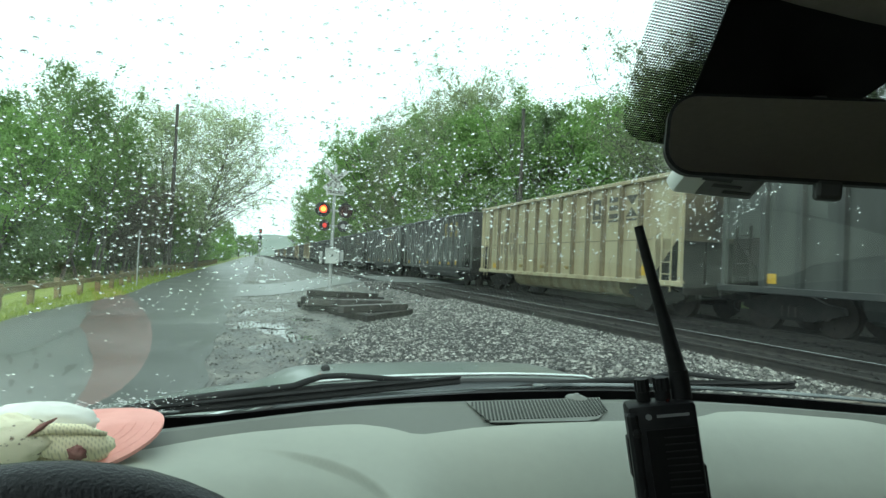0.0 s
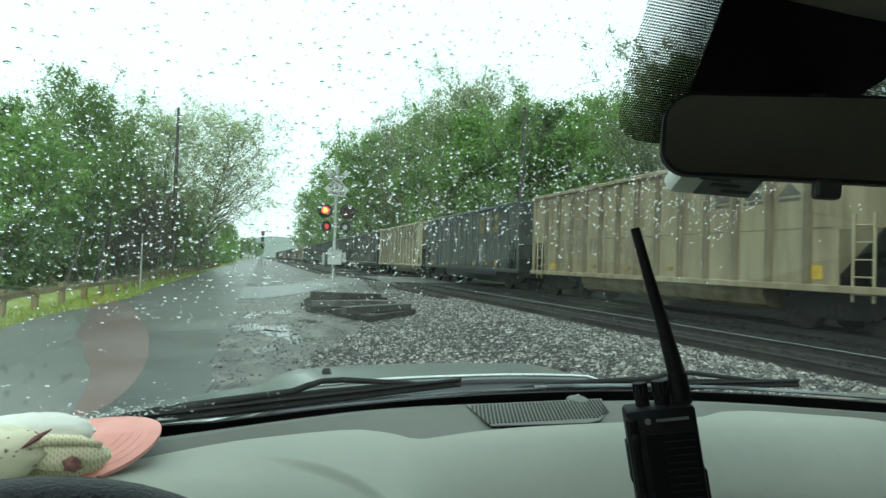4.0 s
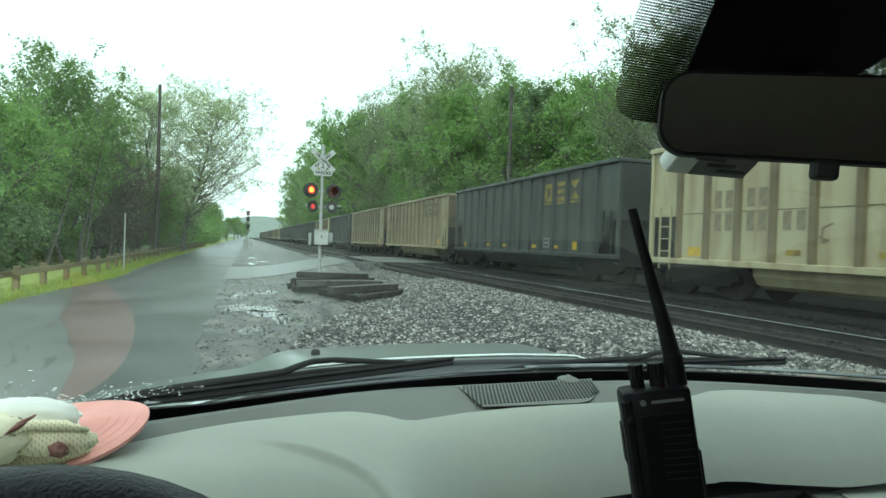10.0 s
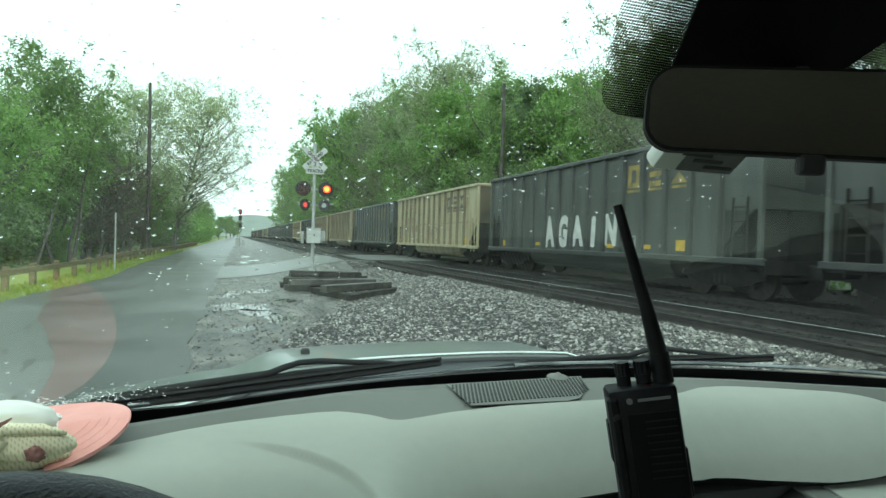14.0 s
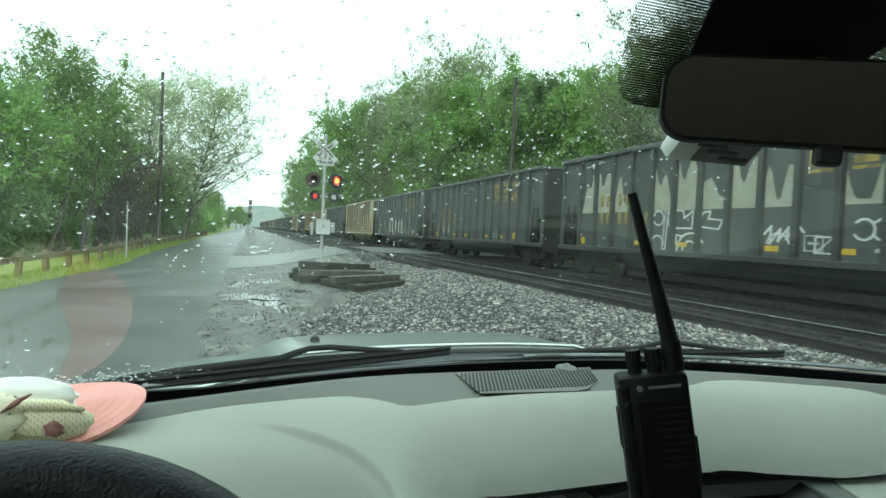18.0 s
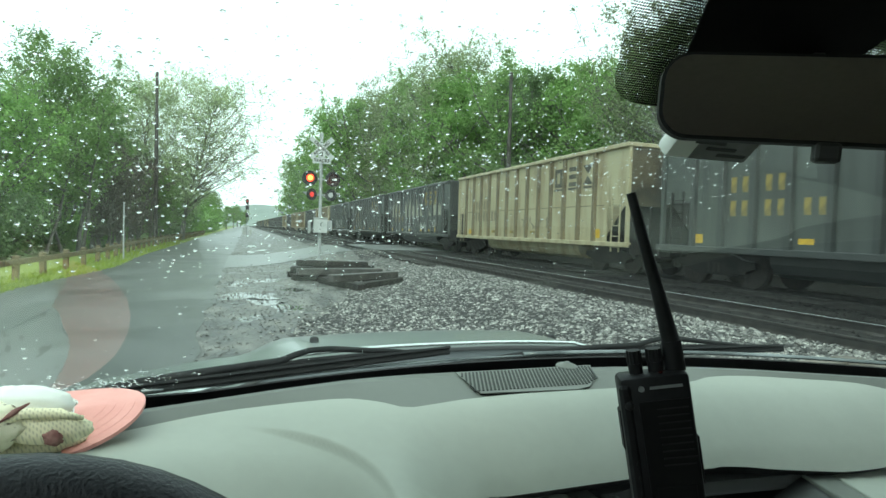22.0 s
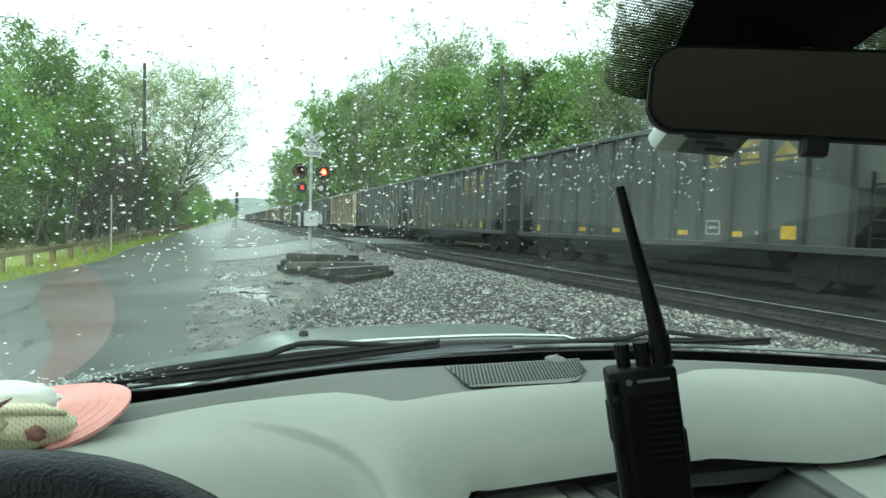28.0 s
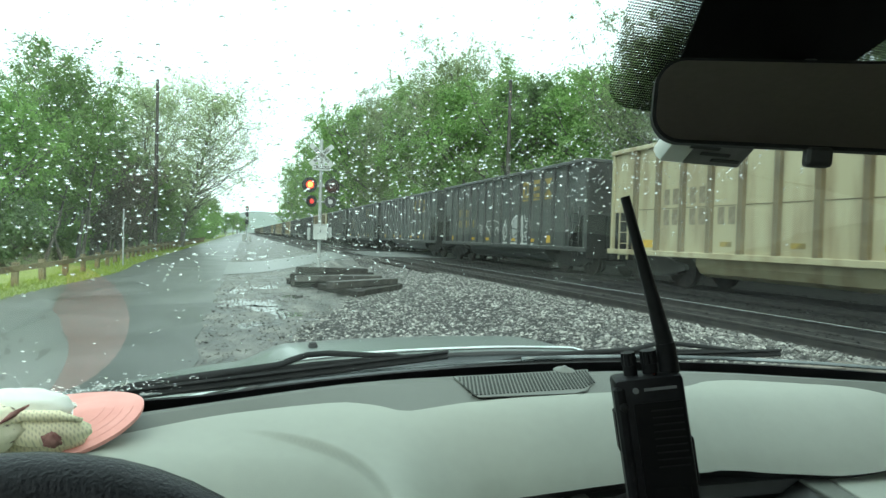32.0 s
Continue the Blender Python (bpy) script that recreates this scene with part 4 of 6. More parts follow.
# ---- pile of old ties ----
pile = [  # x, y, z, length, turn, tilt, pale
    (2.75, 16.9, 0.10, 2.6, -4, 0, 0), (2.7, 17.3, 0.10, 2.6, 3, 0, 0), (2.85, 17.75, 0.10, 2.6, -7, 0, 0), (2.6, 18.2, 0.10, 2.5, 2, 0, 0), (2.9, 18.65, 0.10, 2.6, 6, 0, 0),
    (2.80, 16.95, 0.285, 2.6, 6, 0, 1), (2.65, 17.5, 0.285, 2.5, -9, 0, 0), (2.75, 18.1, 0.285, 2.5, 5, 0, 0), (3.0, 18.6, 0.285, 2.3, -12, 0, 0), (2.7, 17.75, 0.465, 2.3, 14, 2, 0),
    (2.52, 15.2, 0.10, 2.3, -72, 0, 0), (3.62, 15.25, 0.10, 2.1, 47, 0, 0), (3.2, 15.35, 0.285, 2.5, 33, 0, 1), (3.9, 16.1, 0.10, 1.3, 22, 0, 0)]
for x, y, z, ln, turn, tilt, pale in pile:
    b = bevel(bm_box(bmesh.new(), (0, 0, 0), (ln, 0.24, 0.18)), 0.014, 1)
    for v in b.verts:
        v.co += Vector((random.uniform(-0.008, 0.008), random.uniform(-0.008, 0.008), random.uniform(-0.006, 0.006)))
    solid("railway_tie", b, M_TIE_PALE if pale else M_TIE, "old weathered railway tie on the pile" if pale else "old black creosoted railway tie on the pile", "railway tie", "pile of ties", at=pose(x, y, z + float(ground_z(x, y)), 0, tilt, turn))

# ---- fence, markers, poles ----
fence = thing("wooden_fence", "low weathered wooden rail fence along the grass", "fence", (0, 0, 0))
FY = [13.5 + i * 1.9 for i in range(40)]


def fence_x(y):
    return -5.55 + 0.35 * math.exp(-((y - 25) / 7) ** 2) + 0.012 * max(0, y - 40)


for a, b in zip(FY, FY[1:]):
    xa, xb = fence_x(a), fence_x(b)
    za = float(ground_z(xa, a))
    p = bevel(bm_box(bmesh.new(), (0, 0, 0.31), (0.15, 0.15, 0.66)), 0.012, 1)
    part("post", p, M_FENCE, fence, at=pose(xa, a, za, random.uniform(-2, 2), random.uniform(-2, 2), random.uniform(-8, 8)))
    r = bevel(bm_box(bmesh.new(), (0, 0, 0), (0.05, math.hypot(b - a, xb - xa) + 0.05, 0.15)), 0.008, 1)
    part("rail", r, M_FENCE, fence, at=pose((xa + xb) / 2 + 0.1, (a + b) / 2, za + 0.47 + random.uniform(-0.02, 0.02), 0, 0, -math.degrees(math.atan2(xb - xa, b - a))))
mk = thing("marker_post", "thin pale roadside marker post", "marker post", (-4.62, 26.6, 0))
part("stake", bm_tube(bmesh.new(), [(0, 0, 0), (0, 0, 2.35)], 0.03, 6), M_GALV, mk)
part("cap", bm_tube(bmesh.new(), [(0, 0, 2.35), (0, 0, 2.38)], 0.034, 6), M_ALU, mk)
for px, py, ph in ((-5.9, 45.5, 12.4), (14.9, 30.75, 10.8)):
    pl = thing("utility_pole", "tall bare weathered timber utility pole", "utility pole", (px, py, float(ground_z(px, py)) - 0.1), "utility poles")
    part("pole", bm_tube(bmesh.new(), [(0, 0, 0), (0.02, 0, ph * 0.5), (0, 0, ph)], [0.17, 0.14, 0.10], 10), M_POLE, pl, smooth=40)
    part("pole_cap", bm_tube(bmesh.new(), [(0, 0, ph), (0, 0, ph + 0.04)], [0.105, 0.06], 10), M_GALV, pl)

# ---- coal train ----
SPEED, PITCH = 6.43, 15.5
HALF_L, HALF_W, SILL, TOP = 7.08, 1.55, 0.93, 4.0
RIBS = [5.93 - 0.935 * i for i in range(13)]


GREY_RIBS = [0.48 + 0.9 * k for k in range(-7, 7)]


def hopper_meshes():
    M = {}
    b = bmesh.new()
    for s in (-1, 1):
        bm_box(b, (s * (HALF_W - 0.11), 0, (SILL + TOP) / 2), (0.03, 11.9, TOP - SILL - 0.05))
        for e in (-1, 1):
            bm_box(b, (s * (HALF_W - 0.11), e * 6.5, (2.1 + TOP) / 2), (0.03, 1.12, TOP - 2.12))
    M["body"] = b
    b = bmesh.new()
    for e in (-1, 1):
        bm_box(b, (0, e * 7.03, (2.1 + TOP) / 2), (2 * HALF_W - 0.2, 0.03, TOP - 2.12))
    M["end_sheet"] = b
    b = bmesh.new()
    for e in (-1, 1):
        bm_box(b, (0, e * 6.30, 1.58), (2 * HALF_W - 0.26, 0.03, 1.86), (-e * 43, 0, 0))
    bm_box(b, (0, 0, 0.72), (0.5, 15.0, 0.32))
    # dark plates added to block light through the open end bays
    for e in (-1, 1):
        for x in (-0.55, 0.55):
            bm_prism(b, [(e * 5.7, 0.93), (e * 6.98, 0.93), (e * 6.98, 2.12)], x - 0.02, x + 0.02, "x")
        bm_box(b, (0, e * 6.86, 1.53), (2.7, 0.04, 1.18))
    bm_box(b, (0, 0, 0.94), (2.6, 9.0, 0.05))
    M["slope_sheet"] = b
    b = bmesh.new()
    for e in (-1, 1):
        bm_box(b, (0, e * 6.75, 0.86), (2.9, 0.85, 0.14))
        bm_box(b, (0, e * 7.12, 0.80), (3.0, 0.1, 0.3))
    M["end_platform"] = b
    M["top_chord"] = bevel(bm_box(bmesh.new(), (0, 0, 0), (0.17, 14.16, 0.13)), 0.02, 1)
    M["end_chord"] = bevel(bm_box(bmesh.new(), (0, 0, 0), (2.9, 0.12, 0.13)), 0.02, 1)
    M["side_sill"] = bevel(bm_box(bmesh.new(), (0, 0, 0), (0.14, 14.3, 0.15)), 0.015, 1)
    M["rib"] = bm_prism(bmesh.new(), [(-0.1, -0.09), (0.0, -0.065), (0.0, 0.065), (-0.1, 0.09)], SILL + 0.06, TOP - 0.1, "z")
    M["corner_post"] = bm_box(bmesh.new(), (0, 0, (SILL + TOP) / 2), (0.1, 0.1, TOP - SILL - 0.1))
    lad = bmesh.new()
    for yy in (-0.2, 0.2):
        bm_box(lad, (0, yy, 1.55), (0.04, 0.035, 1.7))
    for k in range(5):
        bm_tube(lad, [(0, -0.2, 0.85 + 0.33 * k), (0, 0.2, 0.85 + 0.33 * k)], 0.014, 5)
    M["ladder"] = lad
    # rounded discharge belly
    out = [(-1.15, 0.92), (-1.12, 0.66), (-0.98, 0.46), (-0.75, 0.36), (0.75, 0.36), (0.98, 0.46), (1.12, 0.66), (1.15, 0.92)]
    M["belly"] = bm_prism(bmesh.new(), out, -3.9, 3.9)
    cp = bmesh.new()
    bm_box(cp, (0, 0, 0), (0.18, 0.75, 0.2))
    bm_box(cp, (0.03, 0.45, 0), (0.28, 0.26, 0.3))
    bm_tube(cp, [(0.18, 0.3, -0.05), (0.3, 0.35, -0.35), (0.32, 0.55, -0.42)], 0.03, 6)
    M["coupler"] = bevel(cp, 0.01, 1)
    fr = bmesh.new()
    prof = [(-1.25, 0.52), (-1.2, 0.66), (-0.85, 0.70), (-0.45, 0.86), (0.45, 0.86), (0.85, 0.70), (1.2, 0.66), (1.25, 0.52), (1.0, 0.44), (0.55, 0.30), (-0.55, 0.30), (-1.0, 0.44)]
    bm_prism(fr, prof, -0.06, 0.06, "x")
    M["side_frame"] = fr
    M["bolster"] = bm_box(bmesh.new(), (0, 0, 0.62), (2.1, 0.4, 0.26))
    sp = bmesh.new()
    for yy in (-0.16, 0, 0.16):
        bm_tube(sp, [(0, yy, 0.36), (0, yy, 0.60)], 0.07, 8)
    M["spring_nest"] = sp
    ws = bm_tube(bmesh.new(), [(-0.95, 0, 0), (0.95, 0, 0)], 0.08, 10)
    for s in (-1, 1):
        bm_tube(ws, [(s * 0.66, 0, 0), (s * 0.69, 0, 0), (s * 0.69001, 0, 0), (s * 0.80, 0, 0)], [0.49, 0.485, 0.46, 0.455], 24)
        for k in range(5):
            a = 1.2566 * k
            bm_tube(ws, [(s * 0.80, 0.27 * math.cos(a), 0.27 * math.sin(a)), (s * 0.815, 0.27 * math.cos(a), 0.27 * math.sin(a))], 0.05, 6)
        bm_tube(ws, [(s * 0.95, 0, 0), (s * 1.08, 0, 0)], 0.11, 10)
    M["wheelset"] = ws
    return M


SHAPES = {}


def shape(key, material):
    """One mesh for each form and paint, shared by all cars."""
    if (key, material.name) not in SHAPES:
        SHAPES[key, material.name] = mesh_of(key, HOPPER[key], material) if key in HOPPER else None
        if key in HOPPER:
            HOPPER[key] = hopper_meshes()[key]
    return SHAPES[key, material.name]


HOPPER = hopper_meshes()
_DECAL = {}


def decal(parent, name, material, y, z, w, h, label=""):
    """A painted or stuck-on mark on the track-side wall of a car, y along it."""
    key = (round(w, 3), round(h, 3), material.name)
    if key not in _DECAL:
        _DECAL[key] = mesh_of(name, bm_box(bmesh.new(), (0, 0, 0), (0.006, w, h)), material)
    return part(name, _DECAL[key], None, parent, label, at=(-(HALF_W - 0.088), y, z))


def ring_mark(parent, name, material, y, z, w, h, t, label=""):
    b = bmesh.new()
    bm_box(b, (0, 0, h / 2 - t / 2), (0.006, w, t))
    bm_box(b, (0, 0, -h / 2 + t / 2), (0.006, w, t))
    bm_box(b, (0, w / 2 - t / 2, 0), (0.006, t, h - 2 * t))
    bm_box(b, (0, -w / 2 + t / 2, 0), (0.006, t, h - 2 * t))
    return part(name, b, material, parent, label, at=(-(HALF_W - 0.088), y, z))


def squiggle(parent, material, y0, y1, z0, z1, seed, strokes=5, w=0.05, label="white sprayed scrawl"):
    """Sprayed scrawl that cannot be read: loose curved strokes."""
    r = np.random.default_rng(seed)
    b = bmesh.new()
    for k in range(strokes):
        cy = y0 + (y1 - y0) * (k + 0.5) / strokes
        n = 9
        py = cy + np.cumsum(r.normal(0, 1, n)) * (y1 - y0) / strokes * 0.22
        pz = (z0 + z1) / 2 + (z1 - z0) * 0.5 * np.sin(np.linspace(0, r.uniform(3, 8), n) + r.uniform(0, 6)) * r.uniform(0.5, 1)
        for i in range(n - 1):
            a, c = Vector((0, py[i], pz[i])), Vector((0, py[i + 1], pz[i + 1]))
            d = c - a
            bm_box(b, (a + c) / 2, (0.005 + 0.0004 * ((k * 9 + i) % 7), w * r.uniform(0.7, 1.3), d.length + w * 0.5), (math.degrees(-math.atan2(d.y, d.z)), 0, 0))
    return part("graffiti", b, material, parent, label, at=(-(HALF_W - 0.088), 0, 0))


def stroke(parent, points, w, material=None, label="white sprayed outline"):
    """A sprayed line along points (y, z) of the wall."""
    b = bmesh.new()
    for i, ((y0, z0), (y1, z1)) in enumerate(zip(points, points[1:])):
        a, c = Vector((0, y0, z0)), Vector((0, y1, z1))
        d = c - a
        bm_box(b, (a + c) / 2, (0.005 + 0.0004 * (i % 7), w, d.length + w * 0.6), (math.degrees(-math.atan2(d.y, d.z)), 0, 0))
    return part("graffiti", b, material or M_GRAFFITI, parent, label, at=(-(HALF_W - 0.088), 0, 0))


def arc(cy, cz, r, a0, a1, squash=1.0, n=9):
    return [(cy + r * math.cos(radians(a0 + (a1 - a0) * i / n)), cz + squash * r * math.sin(radians(a0 + (a1 - a0) * i / n))) for i in range(n + 1)]


def wall_patch(parent, name, points, material, lift, label):
    x = -(HALF_W - 0.094) - lift
    return part(name, bm_prism(bmesh.new(), points, x - 0.002, x + 0.002, "x"), material, parent, label)


_EMBLEM = {}


def emblem(car, ink, k, y):
    """One of the three faded block shapes near the trailing end: two wedges, a stack of bars, a square frame."""
    if (k, ink.name) not in _EMBLEM:
        b = bmesh.new()
        if k == 0:
            for z0 in (0.33, -0.33):
                bm_prism(b, [(-0.29, z0), (0.29, z0), (0.0, 0.03 if z0 > 0 else -0.03)], -0.003, 0.003, "x")
        elif k == 1:
            for z in (-0.265, 0.0, 0.265):
                bm_box(b, (0, 0, z), (0.006, 0.46, 0.15))
        else:
            for z in (-0.26, 0.26):
                bm_box(b, (0, 0, z), (0.006, 0.48, 0.14))
            for y_ in (-0.17, 0.17):
                bm_box(b, (0, y_, 0), (0.006, 0.14, 0.38))
        _EMBLEM[k, ink.name] = mesh_of("emblem", b, ink)
    part("emblem", _EMBLEM[k, ink.name], None, car, "faded block emblem", at=(-(HALF_W - 0.088), y, 3.22))


CARS = {}
LABELS = {"tan": "rust-streaked cream coal hopper car with ribbed sides", "grey": "slate grey coal hopper car with ribbed sides and yellow markers", "dark": "sooty charcoal coal hopper car with ribbed sides"}


def hopper_car(style, n):
    # rib paint is darker than the skin; on cream cars it includes painted shade
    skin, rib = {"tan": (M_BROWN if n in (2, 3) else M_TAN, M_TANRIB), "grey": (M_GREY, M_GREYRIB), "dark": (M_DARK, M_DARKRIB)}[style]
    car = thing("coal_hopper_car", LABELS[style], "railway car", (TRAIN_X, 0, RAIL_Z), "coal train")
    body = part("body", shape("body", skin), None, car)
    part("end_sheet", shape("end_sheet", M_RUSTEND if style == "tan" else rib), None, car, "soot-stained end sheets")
    part("slope_sheet", shape("slope_sheet", M_SOOT), None, car)
    part("end_platform", shape("end_platform", M_SOOT), None, car)
    for s in (-1, 1):
        part("top_chord", shape("top_chord", skin), None, car, at=(s * (HALF_W - 0.06), 0, TOP - 0.06))
        part("side_sill", shape("side_sill", skin if style == "tan" else rib), None, car, at=(s * (HALF_W - 0.06), 0, SILL))
        part("end_chord", shape("end_chord", skin), None, car, at=(0, s * 7.02, TOP - 0.06))
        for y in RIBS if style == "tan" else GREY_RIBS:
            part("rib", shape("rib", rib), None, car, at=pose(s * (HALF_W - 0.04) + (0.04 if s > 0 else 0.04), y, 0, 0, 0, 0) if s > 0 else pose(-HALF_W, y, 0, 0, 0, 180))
        for e in (-1, 1):
            part("corner_post", shape("corner_post", skin), None, car, at=(s * (HALF_W - 0.08), e * 7.0, 0))
            part("ladder", shape("ladder", M_SOOT if style != "tan" else M_TAN), None, car, at=(s * (HALF_W - 0.06), e * 6.45, 0))
    part("belly", shape("belly", skin if style == "tan" else M_GREYRIB), None, car, "rounded discharge belly")
    for e in (-1, 1):
        part("coupler", shape("coupler", M_SOOT), None, car, at=pose(0, e * 7.35, 0.72, 0, 0, 0 if e > 0 else 180))
        tk = part("truck_bolster", shape("bolster", M_SOOT), None, car, at=(0, e * 5.55, 0))
        for s in (-1, 1):
            part("side_frame", shape("side_frame", M_SOOT), None, tk, at=(s * 1.02, 0, 0))
            part("spring_nest", shape("spring_nest", M_WHEEL), None, tk, at=(s * 1.02, 0, 0))
        for yy in (-0.88, 0.88):
            w = part("wheelset", shape("wheelset", M_WHEEL), None, tk, at=(0, yy, 0.46))
            WHEELS.append((w, n))
    # marks on the side that the camera passes; the leading end is at +y
    pale = style == "tan"
    ink = M_BLACKPAINT if pale else M_YELLOWPAINT
    for k in range(3):
        yy = -4.82 + 0.935 * k if pale else -4.47 + 0.9 * k
        emblem(car, ink, k, yy)
        decal(car, "emblem_underline", ink, yy, 2.80, 0.52, 0.07)
    if pale or n in (7, 8, 10, 11, 13):
        for row, z, count in ((0, 2.47, (2, 2)), (1, 1.92, (2, 2, 2))):
            for k, c in enumerate(count):
                for j in range(c):
                    decal(car, "number_bar", M_FADED if pale else ink, 4.51 - 0.935 * k + 0.16 - 0.32 * j, z, 0.20 if pale else 0.15, 0.42 if pale else 0.36)
    mark = M_YELLOW
    for k, yy in enumerate((5.4, 3.45, 1.48, -0.5, -3.4) if pale else (5.78, 2.8, 1.05, -1.65, -3.3)):
        if not pale or k == 0:
            decal(car, "reflector", mark, yy, SILL + 0.26, 0.34 if k else 0.42, 0.12 if k else 0.22, "yellow reflector")
    decal(car, "reflector", mark, -5.4 if pale else -4.65, SILL + 0.32, 0.42, 0.28, "square yellow reflector")
    if not pale:
        ring_mark(car, "stencil_frame", M_STENCIL, -2.62, SILL + 0.40, 0.42, 0.34, 0.03, "white stencilled frame")
        decal(car, "stencil_panel", M_STENCIL, -2.62, SILL + 0.40, 0.24, 0.06)
        decal(car, "small_label", M_STENCIL, -3.9, SILL + 0.3, 0.16, 0.08)
    else:
        decal(car, "seam", M_TANRIB, 0.0, 2.16, 11.6, 0.025, "riveted seam along the side")
        for yy in (2.63, 0.76, -1.1):
            decal(car, "faded_reflector", M_YELLOWPAINT, yy, SILL + 0.30, 0.34, 0.12, "faded orange reflector")
    if n == 6:
        for k, (ch, tall, wide, tilt) in enumerate((("A", 1.08, 0.60, 3), ("G", 1.06, 0.58, -4), ("A", 1.0, 0.62, 2), ("i", 1.0, 0.80, -3), ("N", 0.93, 0.62, -4))):
            part("graffiti_letter", text_mesh(ch, 1.32, 0.003, M_GRAFFITI, 0.075), None, car, "white sprayed block letter",
                 at=pose(-(HALF_W - 0.086), 1.95 - 0.9 * k, SILL + 0.66 + 0.01 * k, 90, 0, -90) @ Matrix.Rotation(radians(tilt), 4, "Z") @ Matrix.Diagonal((wide, tall, 1, 1)))
    spots = {1: (-3.2, -2.4, 1.3, 2.2, 4), 2: (-1.5, 2.5, 1.5, 2.3, 4), 5: (-2.0, 1.8, 1.45, 2.0, 6), 7: (3.4, 4.6, 1.2, 1.8, 5), 14: (-3, -2.4, 1.2, 1.6, 2), 9: (-2.6, 0.2, 1.35, 1.85, 6), -1: (-4, 0, 1.3, 2.0, 4)}
    if n in spots:
        s = spots[n]
        squiggle(car, M_GRAFFITI if not pale else M_FADED, *s[:4], 100 + n, s[4], 0.05, "white sprayed scrawl" if not pale else "faint brown sprayed scrawl")
    if n == 13:
        for k in range(5):
            stroke(car, [(2.1 - 0.05 * k, 1.9 - 0.13 * k), (1.75, 1.78 - 0.1 * k), (1.45 + 0.04 * k, 1.86 - 0.14 * k)], 0.035)
        stroke(car, [(1.25, 1.75), (1.1, 2.0), (0.55, 2.05), (0.75, 1.75), (0.45, 1.65), (1.1, 1.6)], 0.035)
        stroke(car, [(1.2, 1.8), (0.8, 1.5), (0.7, 1.25)], 0.035)
        stroke(car, [(0.35, 2.05), (-0.1, 1.95), (-0.35, 1.75), (0.1, 1.7), (-0.45, 1.5)], 0.035)
        stroke(car, arc(0.05, 1.5, 0.18, -60, 200), 0.03)
        stroke(car, [(-0.83, 2.06), (-0.62, 1.55), (-0.75, 1.12), (-1.03, 1.45), (-0.83, 2.06)], 0.05)
        stroke(car, [(-0.85, 1.8), (-0.8, 1.3), (-1.1, 1.3), (-1.2, 1.5)], 0.035)
        stroke(car, [(-1.35, 2.1), (-1.42, 1.1)], 0.05)
        wall_patch(car, "sprayed_figure", [(p, q) for p, q in arc(-1.95, 1.62, 0.46, 0, 350, 1.1, 22)], M_STENCIL, 0.001, "pale sprayed round figure")
        stroke(car, arc(-1.95, 1.66, 0.52, 20, 170), 0.07)
        for p in ([(-1.55, 1.68), (-1.9, 1.62), (-2.3, 1.70)], [(-1.7, 1.35), (-1.95, 1.45), (-2.2, 1.3)], [(-1.6, 1.2), (-2.0, 1.25), (-2.35, 1.5)]):
            stroke(car, p, 0.045, M_GREYRIB, "dark sprayed line")
        stroke(car, [(-2.42, 2.15), (-2.48, 1.05)], 0.13)
        stroke(car, [(-2.62, 2.2), (-2.7, 1.95), (-3.05, 1.97), (-2.68, 1.72), (-3.1, 1.6), (-2.66, 1.48), (-2.95, 1.1), (-2.8, 1.0)], 0.05)
        decal(car, "sprayed_line", M_GRAFFITI, -2.0, SILL + 0.11, 2.8, 0.06)
    if n == 8:
        stroke(car, arc(1.98, 1.9, 0.2, 20, 330), 0.045)
        stroke(car, [(1.72, 2.1), (1.80, 1.05), (1.68, 1.05), (1.62, 2.08), (1.5, 1.95), (1.62, 1.8), (1.5, 1.6)], 0.04)
        stroke(car, [(1.32, 2.1), (1.42, 1.75), (1.3, 1.62), (0.72, 1.62), (0.70, 2.08), (1.0, 1.88), (1.05, 2.08), (1.32, 2.1)], 0.045)
        stroke(car, [(0.35, 2.02), (0.58, 1.68), (-0.15, 1.60), (-0.27, 1.82), (0.18, 1.86), (0.12, 2.05), (0.35, 2.02)], 0.045)
        stroke(car, arc(0.75, 1.02, 0.48, 0, 150), 0.05)
        stroke(car, arc(0.78, 1.05, 0.24, 0, 180), 0.045)
        stroke(car, [(1.5, 1.6), (1.2, 1.1), (1.3, 1.45), (1.0, 1.4)], 0.045)
        stroke(car, arc(2.0, 1.05, 0.28, 20, 160, 1.3), 0.045)
        stroke(car, [(-1.45, 1.5), (-1.62, 1.68), (-1.6, 1.3), (-1.85, 1.62), (-1.8, 1.35), (-2.05, 1.66), (-2.0, 1.4), (-2.25, 1.72), (-2.4, 1.55)], 0.05)
        stroke(car, arc(-1.8, 1.25, 0.28, 10, 170), 0.04)
        ring_mark(car, "sprayed_box", M_GRAFFITI, -2.85, 1.30, 0.42, 0.36, 0.035, "white sprayed box")
        stroke(car, [(-2.68, 1.15), (-3.02, 1.45)], 0.03)
        for k in range(3):
            stroke(car, arc(-3.6 - 0.35 * k, 1.62, 0.2, 40, 330), 0.045)
        r = np.random.default_rng(4)
        ribs = sorted(GREY_RIBS)
        for k, (ra, rb) in enumerate(zip(ribs, ribs[1:])):
            y0, y1 = ra + 0.09, rb - 0.09
            if k in (3, 9):
                continue
            wall_patch(car, "bare_panel", [(y0, 2.1), (y1, 2.1), (y1, 3.86), (y0, 3.86)], M_PRIMER, 0.000, "pale panel where the dark paint has peeled")
            m = 9
